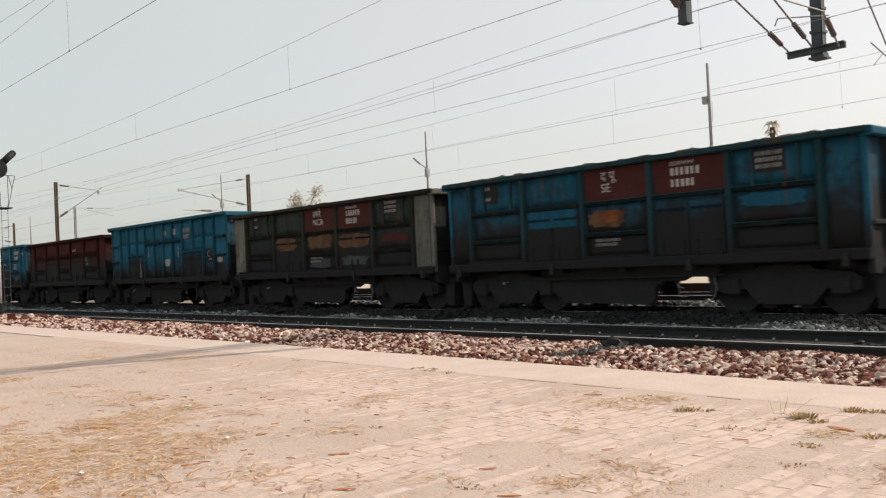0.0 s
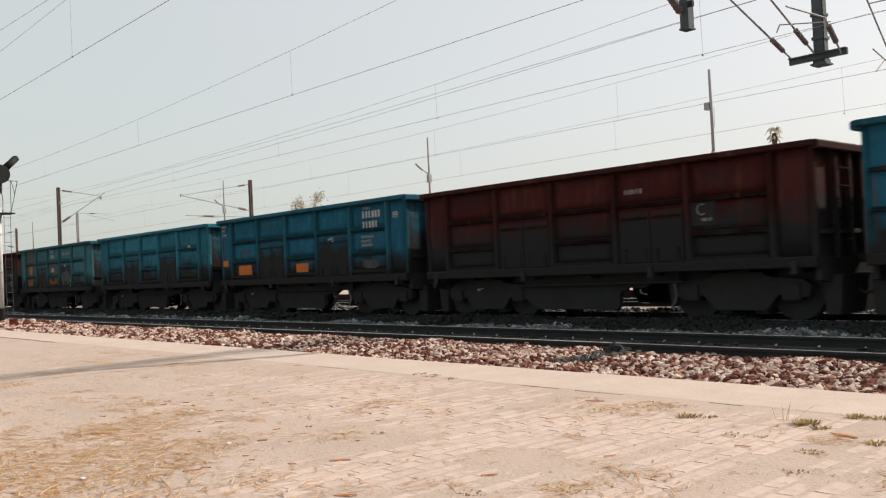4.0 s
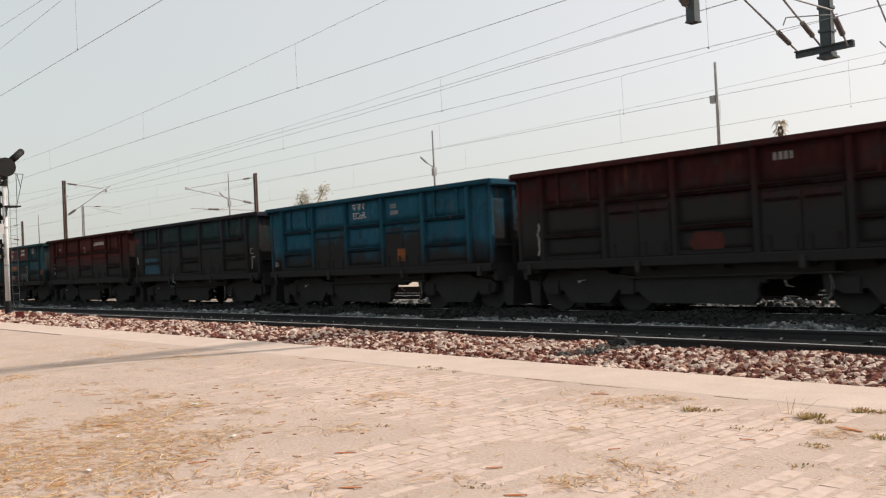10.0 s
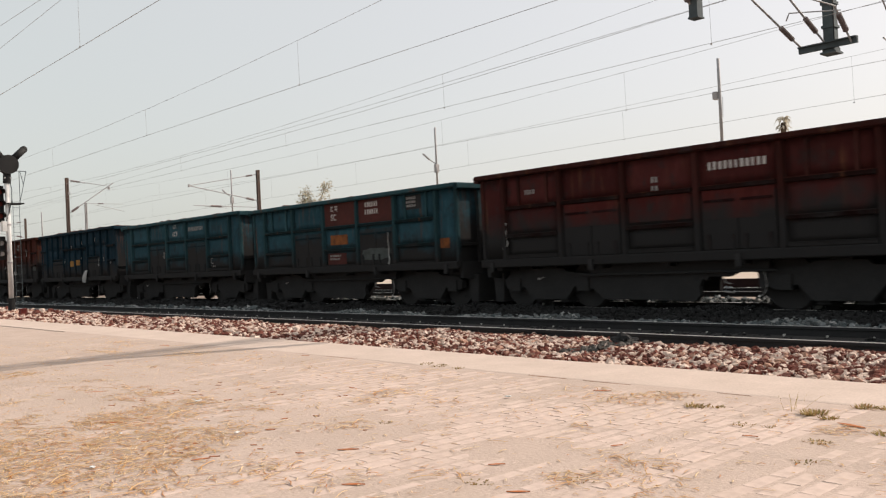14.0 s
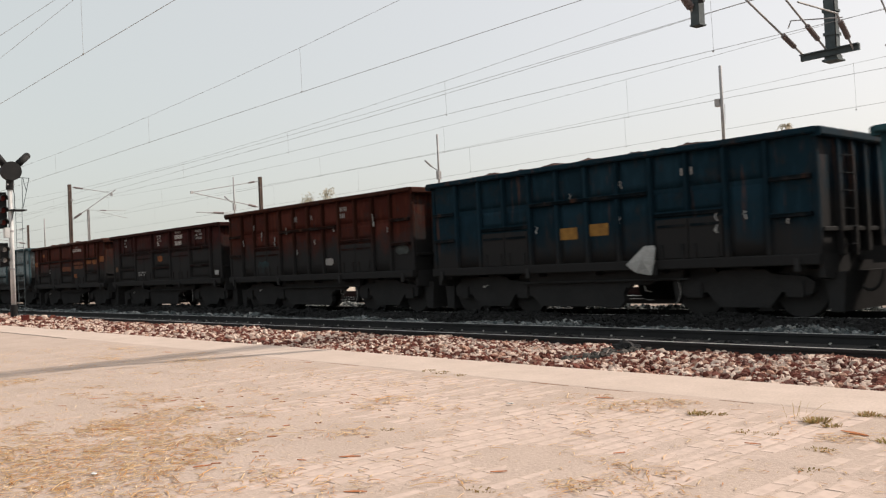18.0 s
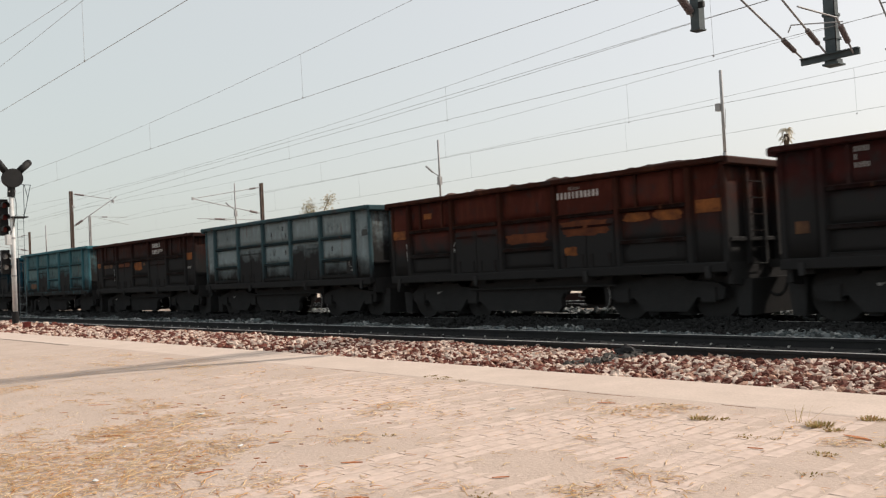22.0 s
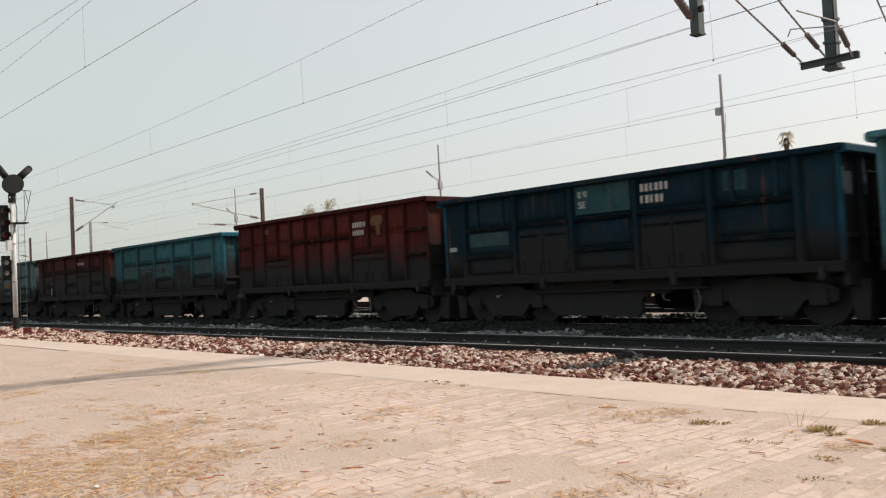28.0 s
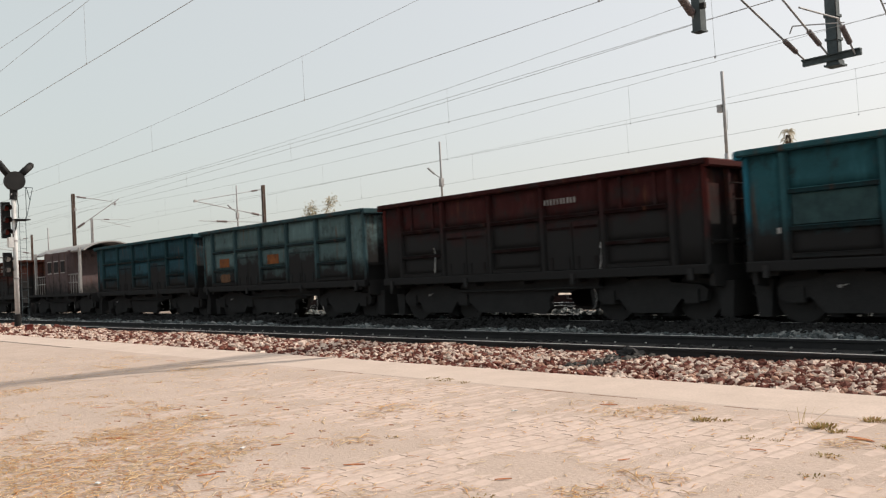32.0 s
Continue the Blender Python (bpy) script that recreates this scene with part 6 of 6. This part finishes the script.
for k, (x, y, r, h, n) in enumerate(((-3.69, 5.78, 0.10, 0.060, 170), (-3.55, 5.84, 0.06, 0.040, 60), (-2.86, 5.94, 0.10, 0.085, 220), (-2.72, 5.86, 0.07, 0.05, 90), (-2.69, 6.36, 0.09, 0.065, 150),
                                     (-2.55, 6.40, 0.06, 0.05, 60), (-3.07, 5.36, 0.09, 0.030, 60), (-2.90, 5.40, 0.06, 0.025, 30), (-2.46, 5.13, 0.09, 0.030, 80), (-2.29, 4.62, 0.08, 0.030, 50),
                                     (-2.25, 5.58, 0.10, 0.050, 120), (-7.66, 6.50, 0.10, 0.045, 90), (-7.40, 6.46, 0.13, 0.045, 110), (-7.05, 6.42, 0.08, 0.035, 60), (-5.20, 3.98, 0.07, 0.025, 50),
                                     (-4.30, 6.25, 0.08, 0.020, 40), (-3.40, 3.22, 0.10, 0.025, 60), (-3.00, 3.56, 0.09, 0.02, 40))):
    tuft(x, y, 0.68 * r, 0.50 * h, int(0.6 * n), k, WEED, "small olive-green weed tuft between the bricks")
tuft(-3.05, 6.00, 0.05, 0.17, 6, 77, DRYGRASS, "dry weed stalks that lean over the platform edge", 0.4)


def dry_leaf(x, y, ln, turn, seed):
    """A curled brown pod or leaf on the paving."""
    rnd = random.Random(seed)
    bm = bmesh.new()
    prev = None
    for i in range(7):
        u = i / 6
        w = ln * 0.11 * math.sin(math.pi * (0.08 + 0.84 * u))
        c = Vector((ln * (u - 0.5), ln * 0.05 * math.sin(u * 3), 0.003))
        q = [bm.verts.new(c + Vector((0, -w, 0.002))), bm.verts.new(c), bm.verts.new(c + Vector((0, w, 0.004))), bm.verts.new(c + Vector((0, 0, 0.006)))]
        if prev:
            for k in range(4):
                bm.faces.new((prev[k], prev[(k + 1) % 4], q[(k + 1) % 4], q[k]))
        prev = q
    ob = single("dry_leaf", bm, DRYLEAF, "curled brown dry leaf on the dusty paving", "leaf", "dry leaves on the platform")
    ob.matrix_basis = pose(x, y, 0.0, 0, 0, turn)


for k, (x, y, ln, turn) in enumerate(((-9.08, 3.25, 0.22, 50), (-7.11, 2.63, 0.24, 40), (-4.65, 3.25, 0.14, 45), (-8.0, 3.0, 0.08, 20), (-6.3, 2.2, 0.13, 35), (-3.6, 3.55, 0.10, 50),
                                      (-5.2, 2.5, 0.12, 70), (-4.75, 6.0, 0.16, 20), (-6.9, 4.9, 0.07, 10), (-3.35, 4.35, 0.08, 60), (-2.85, 5.05, 0.10, 10), (-11.5, 4.3, 0.14, 30),
                                      (-3.9, 2.75, 0.13, 40), (-9.9, 6.3, 0.14, 10), (-13.6, 6.0, 0.22, 15), (-3.1, 3.2, 0.12, 40), (-6.0, 3.6, 0.06, 80), (-2.5, 5.7, 0.22, -20))):
    dry_leaf(x, y, ln, turn, k)
chips = random.Random(91)
for k in range(46):                                # small rust-brown chips of leaf among the straw
    x, y = chips.uniform(-9.5, -3.2), chips.uniform(1.6, 4.6)
    if 0.676 * x + 0.737 * y < -0.6:
        dry_leaf(x, y, chips.uniform(0.025, 0.075), chips.uniform(10, 70), 100 + k)
for k, (x, y, s) in enumerate(((-5.53, 1.94, 0.024), (-5.2, 5.3, 0.030), (-7.47, 3.59, 0.030), (-5.77, 3.06, 0.024), (-6.5, 2.5, 0.018))):
    bm = bmesh.new()
    rnd = random.Random(k)
    bmesh.ops.create_icosphere(bm, subdivisions=2, radius=s * 0.85)
    for v in bm.verts:
        v.co = Vector((v.co.x * 1.3, v.co.y * 0.7, v.co.z * 0.22)) + Vector((0, 0, 0.01)) + Vector((rnd.gauss(0, 1), rnd.gauss(0, 1), abs(rnd.gauss(0, 1)))) * s * 0.09
    ob = single("paper_scrap", bm, SIGNALWHITE, "crumpled white scrap of paper on the paving", "paper", "scraps on the platform")
    ob.matrix_basis = pose(x, y, 0.004, 0, 0, 40 * k)

# straw and chaff, thickest in drifts
rs = np.random.RandomState(5)
CLUMPS = ((-3.15, 3.55, 0.15), (-3.55, 3.30, 0.14), (-2.40, 5.60, 0.22), (-2.95, 5.80, 0.16), (-4.20, 6.15, 0.25), (-6.1, 2.9, 0.25), (-5.5, 2.4, 0.3), (-7.3, 2.7, 0.3))
verts, faces = [], []
for k in range(105000):
    x, y = rs.uniform(-17, -1.7), rs.uniform(0.9, 6.3)
    # thickest in the corner by the platform's back, thin out towards the tracks
    deep, side = -0.737 * x + 0.676 * y, 0.676 * x + 0.737 * y
    near_by, off = max(0.0, min(1.0, (9.2 - deep) / 3.4)), max(0.0, min(1.0, (-0.6 - side) / 1.8))
    d = 0.8 * noise.fractal(Vector((x * 0.9, y * 1.3, 2.0)), 1.0, 2.0, 4) + 0.80 * near_by * off - 0.24
    d += sum(0.75 * math.exp(-((x - cx) ** 2 + (y - cy) ** 2) / s ** 2) for cx, cy, s in CLUMPS)
    if y > 6.25 or rs.uniform(0, 1) > max(0.055 if side < 0 else 0.03, min(0.9, d * 1.6)):
        continue
    ln, w, a = rs.gamma(1.5, 0.016) + 0.007, rs.uniform(0.0016, 0.0058), rs.uniform(0, math.pi)
    u, s = np.array((math.cos(a), math.sin(a), 0.0)), np.array((-math.sin(a), math.cos(a), 0.0))
    c = np.array((x, y, 0.0052 + rs.uniform(0, 0.004)))
    bend, lift = s * ln * rs.uniform(-0.15, 0.15), np.array((0, 0, rs.uniform(0, 0.006)))
    i = len(verts)
    for m, wd in ((c - u * ln, 0.6), (c + bend + lift, 1.0), (c + u * ln, 0.5)):
        verts += [tuple(m - s * w * wd), tuple(m + s * w * wd), tuple(m + np.array((0, 0, 0.3 * w)))]
    for b in (i, i + 3):
        faces += [(b, b + 3, b + 5, b + 2), (b + 2, b + 5, b + 4, b + 1), (b, b + 1, b + 4, b + 3)]
# long bent stalks among the chaff
for k in range(1500):
    x, y = rs.uniform(-12, -2.2), rs.uniform(1.2, 6.2)
    deep, side = -0.737 * x + 0.676 * y, 0.676 * x + 0.737 * y
    near_by, off = max(0.0, min(1.0, (9.0 - deep) / 3.0)), max(0.0, min(1.0, (-0.4 - side) / 1.8))
    d = 0.7 * noise.fractal(Vector((x * 0.9, y * 1.3, 2.0)), 1.0, 2.0, 4) + 0.75 * near_by * off
    d += sum(0.6 * math.exp(-((x - cx) ** 2 + (y - cy) ** 2) / s ** 2) for cx, cy, s in CLUMPS)
    if rs.uniform(0, 1) > max(0.02, min(0.85, d)):
        continue
    ln, w, a, bow = rs.gamma(2.0, 0.045) + 0.05, rs.uniform(0.0018, 0.0050), rs.uniform(0, math.pi), rs.normal(0, 0.35)
    p, i = np.array((x, y, 0.009)), len(verts)
    for q in range(6):
        u = np.array((math.cos(a), math.sin(a), 0.0))
        sd = np.array((-math.sin(a), math.cos(a), 0.0))
        m = p + np.array((0, 0, 0.010 * math.sin(math.pi * q / 5)))
        verts += [tuple(m - sd * w), tuple(m + sd * w), tuple(m + np.array((0, 0, 0.7 * w)))]
        p = p + u * ln / 5
        a += bow / 5 + rs.uniform(-0.12, 0.12)
    for b in range(i, i + 15, 3):
        faces += [(b, b + 3, b + 5, b + 2), (b + 2, b + 5, b + 4, b + 1), (b, b + 1, b + 4, b + 3)]
me = bpy.data.meshes.new("straw")
me.from_pydata(verts, [], faces)
me.materials.append(STRAW)
tagged(new("straw", me), "loose golden straw and chaff over the paving", "straw", kind="stuff")

# brown litter caught in the joint between paving and concrete edge
JOINT = speckled("joint_litter", (0.34, 0.18, 0.10), (0.22, 0.115, 0.065), 6, 0.95, 60, 0.6, 0.004)
for k, (x0, x1, w) in enumerate(((-12.2, -11.2, 0.022), (-10.6, -9.9, 0.026), (-9.6, -8.9, 0.030), (-6.0, -5.5, 0.030), (-5.3, -4.75, 0.026), (-3.9, -3.6, 0.018), (-2.75, -2.2, 0.03))):
    rnd = random.Random(k + 300)
    bm = bmesh.new()
    prev = None
    n = int((x1 - x0) * 14) + 3
    for i in range(n + 1):
        u = i / n
        x = x0 + (x1 - x0) * u
        y = EDGE_IN - 0.014 + 0.02 * noise.noise(Vector((x * 0.9, 3, 1)))
        a = 0.6 * w * math.sin(math.pi * min(0.98, max(0.02, u))) ** 0.5 * rnd.uniform(0.1, 1.0) ** 1.5
        q = [bm.verts.new((x, y - a, 0.001)), bm.verts.new((x, y - 0.3 * a, 0.003)), bm.verts.new((x, y + 0.4 * a, 0.004)), bm.verts.new((x, y + 0.6 * a, 0.0))]
        if prev:
            for c in range(3):
                bm.faces.new((prev[c], prev[c + 1], q[c + 1], q[c]))
        prev = q
    single("joint_litter", bm, JOINT, "strip of brown litter along the platform edge joint", "litter", "litter in the edge joint")

# ---- stones of the track bed ----
ico = bmesh.new()
bmesh.ops.create_icosphere(ico, subdivisions=1, radius=1.0)
ICO_V = np.array([v.co[:] for v in ico.verts])
ICO_F = np.array([[v.index for v in f.verts] for f in ico.faces])
ico.free()


def stone_cloud(name, material, label, zones, seed):
    """Angular stones scattered over zones (x0, x1, y0, y1, height of the bed at y, size, how many to the square metre)."""
    r = np.random.RandomState(seed)
    vs, fs, n0 = [], [], 0
    for x0, x1, y0, y1, bed, size, per in zones:
        n = int((x1 - x0) * (y1 - y0) * per)
        px, py = r.uniform(x0, x1, n), r.uniform(y0, y1, n)
        sz = size * r.uniform(0.65, 1.45, n)
        pz = bed(px, py) + r.uniform(-0.9, 1.05, n) * size
        shape = ICO_V[None] * (1 + r.uniform(-0.40, 0.40, (n, len(ICO_V), 1)))
        shape = shape * np.stack([r.uniform(0.8, 1.3, n), r.uniform(0.7, 1.1, n), r.uniform(0.55, 1.0, n)], -1)[:, None]
        a, b = r.uniform(0, math.tau, n), r.uniform(-0.6, 0.6, n)
        ca, sa, cb, sb = np.cos(a), np.sin(a), np.cos(b), np.sin(b)
        x = shape[..., 0] * cb[:, None] + shape[..., 2] * sb[:, None]
        z = -shape[..., 0] * sb[:, None] + shape[..., 2] * cb[:, None]
        y = shape[..., 1]
        p = np.stack([x * ca[:, None] - y * sa[:, None], x * sa[:, None] + y * ca[:, None], z], -1) * sz[:, None, None]
        p += np.stack([px, py, pz], -1)[:, None]
        vs.append(p.reshape(-1, 3))
        fs.append((ICO_F[None] + (np.arange(n) * len(ICO_V))[:, None, None] + n0).reshape(-1, 3))
        n0 += n * len(ICO_V)
    v, f = np.concatenate(vs), np.concatenate(fs)
    m = bpy.data.meshes.new(name)
    m.vertices.add(len(v))
    m.vertices.foreach_set("co", v.ravel())
    m.loops.add(f.size)
    m.loops.foreach_set("vertex_index", f.ravel().astype(np.int32))
    m.polygons.add(len(f))
    m.polygons.foreach_set("loop_start", np.arange(0, f.size, 3, dtype=np.int32))
    m.polygons.foreach_set("loop_total", np.full(len(f), 3, dtype=np.int32))
    m.shade_flat()
    m.update()
    m.validate()
    m.materials.append(material)
    return tagged(new(name, m), label, "ballast", kind="stuff")


def shoulder(x, y):
    """Ballast between the platform edge and the near rail."""
    return -0.055 + 0.035 * np.sin(x * 1.3 + y) * np.sin(y * 2.1 + x * 0.6) - 0.09 * np.clip((y - 9.3) / 1.0, 0, 1) + 0.02 * np.sin(x * 3.7)


def flat_bed(x, y):
    return -0.19 + 0.02 * np.sin(x * 1.9) * np.sin(y * 3.0)


def heaped_bed(x, y):
    return -0.095 + 0.05 * np.sin(x * 1.1 + 2) * np.sin(y * 2.0) + 0.03 * np.sin(x * 2.7) + 0.06 * np.clip((y - 13.4) / 0.8, 0, 1)


stone_cloud("ballast", STONES, "reddish-brown crushed stone beside the platform edge", (
    (-13.0, -0.5, 7.50, 10.40, shoulder, 0.037, 640), (-30.0, -13.0, 7.50, 10.40, shoulder, 0.046, 380),
    (-70.0, -30.0, 7.50, 10.40, shoulder, 0.08, 110), (-200.0, -70.0, 7.50, 10.40, shoulder, 0.16, 25)), 3)
stone_cloud("track_ballast", TRACK_STONES, "crushed stone between the tracks, toned dark as in shade", (
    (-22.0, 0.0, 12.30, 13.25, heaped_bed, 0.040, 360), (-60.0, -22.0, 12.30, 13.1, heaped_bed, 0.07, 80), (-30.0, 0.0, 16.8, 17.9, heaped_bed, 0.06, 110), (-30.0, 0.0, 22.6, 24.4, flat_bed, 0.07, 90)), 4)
stone_cloud("oily_ballast", SHADE_STONES, "crushed stone beside the train, blackened as in its shade", (
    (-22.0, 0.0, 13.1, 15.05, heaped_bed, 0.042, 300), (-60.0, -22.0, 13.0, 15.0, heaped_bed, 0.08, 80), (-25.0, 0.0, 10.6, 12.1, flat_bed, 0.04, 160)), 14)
# a dark oily lump of rag and stones on the ballast
stone_cloud("oily_stones", DARK_STONES, "oil-blackened stones on the ballast", ((-7.35, -6.75, 8.3, 9.9, lambda x, y: shoulder(x, y) + 0.012, 0.045, 420),), 6)
rag = bmesh.new()
bmesh.ops.create_icosphere(rag, subdivisions=3, radius=0.13)
for v in rag.verts:
    k = noise.fractal(v.co * 9, 1.0, 2.0, 3)
    v.co = Vector((v.co.x * (1.3 + k), v.co.y * (1.0 + 0.6 * k), v.co.z * (0.75 + 0.8 * k)))
rag = single("black_rag", rag, SIGNALBLACK, "crumpled black rag lying on the ballast", "rag")
rag.location = (-6.98, 9.35, 0.0)
# single stones along the nearest stretch
r = np.random.RandomState(8)
SHAPES = []
for k in range(8):
    bm = bmesh.new()
    bmesh.ops.create_icosphere(bm, subdivisions=1, radius=1.0)
    for v in bm.verts:
        v.co = v.co * r.uniform(0.65, 1.35)
        v.co.z *= 0.7
    SHAPES.append(mesh_of("stone", bm, STONE_ONE))
bed = bpy.data.objects["track_bed"]
for k in range(290):
    x, y = r.uniform(-5.6, -2.2), r.uniform(7.55, 9.3)
    ob = new("stone", SHAPES[k % 8])
    ob.parent = bed
    ob.location = (x, y, float(shoulder(x, y)) + 0.022)
    ob.rotation_euler = tuple(r.uniform(0, 6, 3))
    s = r.uniform(0.026, 0.046)
    ob.scale = (s, s, s)

# ---- brick paving, half drowned in dust ----
dust = bmesh.new()
nx, ny = 190, 58
grid = []
for j in range(ny + 1):
    row = []
    for i in range(nx + 1):
        x, y = -19.5 + 19.5 * i / nx, 0.6 + (EDGE_IN + 0.03 - 0.6) * j / ny
        h = noise.fractal(Vector((x * 0.5, y * 0.7, 4)), 1.0, 2.0, 5)
        drift = max(0.0, min(1.0, (-x - 3.6 - 1.1 * (y - 2.0)) / 3.5))
        row.append(dust.verts.new((x, y, -0.0016 + 0.0055 * h + 0.006 * drift)))
    grid.append(row)
for j in range(ny):
    for i in range(nx):
        dust.faces.new((grid[j][i], grid[j][i + 1], grid[j + 1][i + 1], grid[j + 1][i]))
single("dust_drift", dust, DUST, "thin drifts of pale sandy dust over the brick paving", "dust", kind="stuff", smooth=True)

ROW, LONG = 0.137, 0.252


def brick_shape(r):
    """A worn brick laid flat, its length along y: top with bevels and four sides, no underside."""
    g, e = r.uniform(0.006, 0.014), r.uniform(0.0005, 0.002)
    b = r.uniform(0.012, 0.022)
    lo = [(g, e), (ROW - g, e), (ROW - g, LONG - e), (g, LONG - e)]
    c = r.uniform(0.002, 0.010, 4)
    hi = [(g + b, e + c[0]), (ROW - g - b, e + c[1]), (ROW - g - b, LONG - e - c[2]), (g + b, LONG - e - c[3])]
    v = [(x - ROW / 2, y - LONG / 2, -0.03) for x, y in lo] + [(x - ROW / 2, y - LONG / 2, -0.0055) for x, y in lo] + [(x - ROW / 2, y - LONG / 2, 0.0) for x, y in hi]
    f = [(8, 9, 10, 11)]
    for k in range(4):
        n = (k + 1) % 4
        f += [(k, n, 4 + n, 4 + k), (4 + k, 4 + n, 8 + n, 8 + k)]
    return v, f


r = np.random.RandomState(11)
SINGLE = []
for k in range(8):
    v, f = brick_shape(r)
    me = bpy.data.meshes.new("brick")
    me.from_pydata(v, [], f)
    me.materials.append(BRICK_ONE)
    SINGLE.append(me)
paving = bpy.data.objects["platform"]
verts, faces, count = [], [], 0
for m in range(140):
    cx = -19.4 + m * ROW
    level = r.normal(0, 0.0016)
    slip = LONG * (0.5 * (m % 2) + r.uniform(-0.12, 0.12))
    for n in range(24):
        cy = 0.75 + n * LONG + slip + r.normal(0, 0.004)
        if cy > EDGE_IN - LONG / 2 - 0.01 or cx < -9 and cy < 1.5:
            continue
        px = cx + 0.012 * math.sin(cy * 1.7 + cx * 0.4) + r.normal(0, 0.003)
        z, ta, tb, turn = level + r.normal(0, 0.0008) - 0.001, r.normal(0, 0.0022), r.normal(0, 0.014), r.normal(0, 0.018)
        if -4.4 < cx < -2.0 and 3.2 < cy < 5.9 and count < 295:
            ob = new("brick", SINGLE[count % 8])
            ob.parent = paving
            ob.matrix_basis = Matrix.Translation((px, cy, z)) @ Euler((ta, tb, turn)).to_matrix().to_4x4()
            count += 1
            continue
        v, f = brick_shape(r)
        i = len(verts)
        verts += [(px + x - y * turn, cy + y + x * turn, z + w + ta * y - tb * x) for x, y, w in v]
        faces += [tuple(i + k for k in q) for q in f]
me = bpy.data.meshes.new("brick_paving")
me.from_pydata(verts, [], faces)
me.materials.append(BRICK)
tagged(new("brick_paving", me), "dusty worn brick paving in running rows", "paving", kind="stuff")


motions()
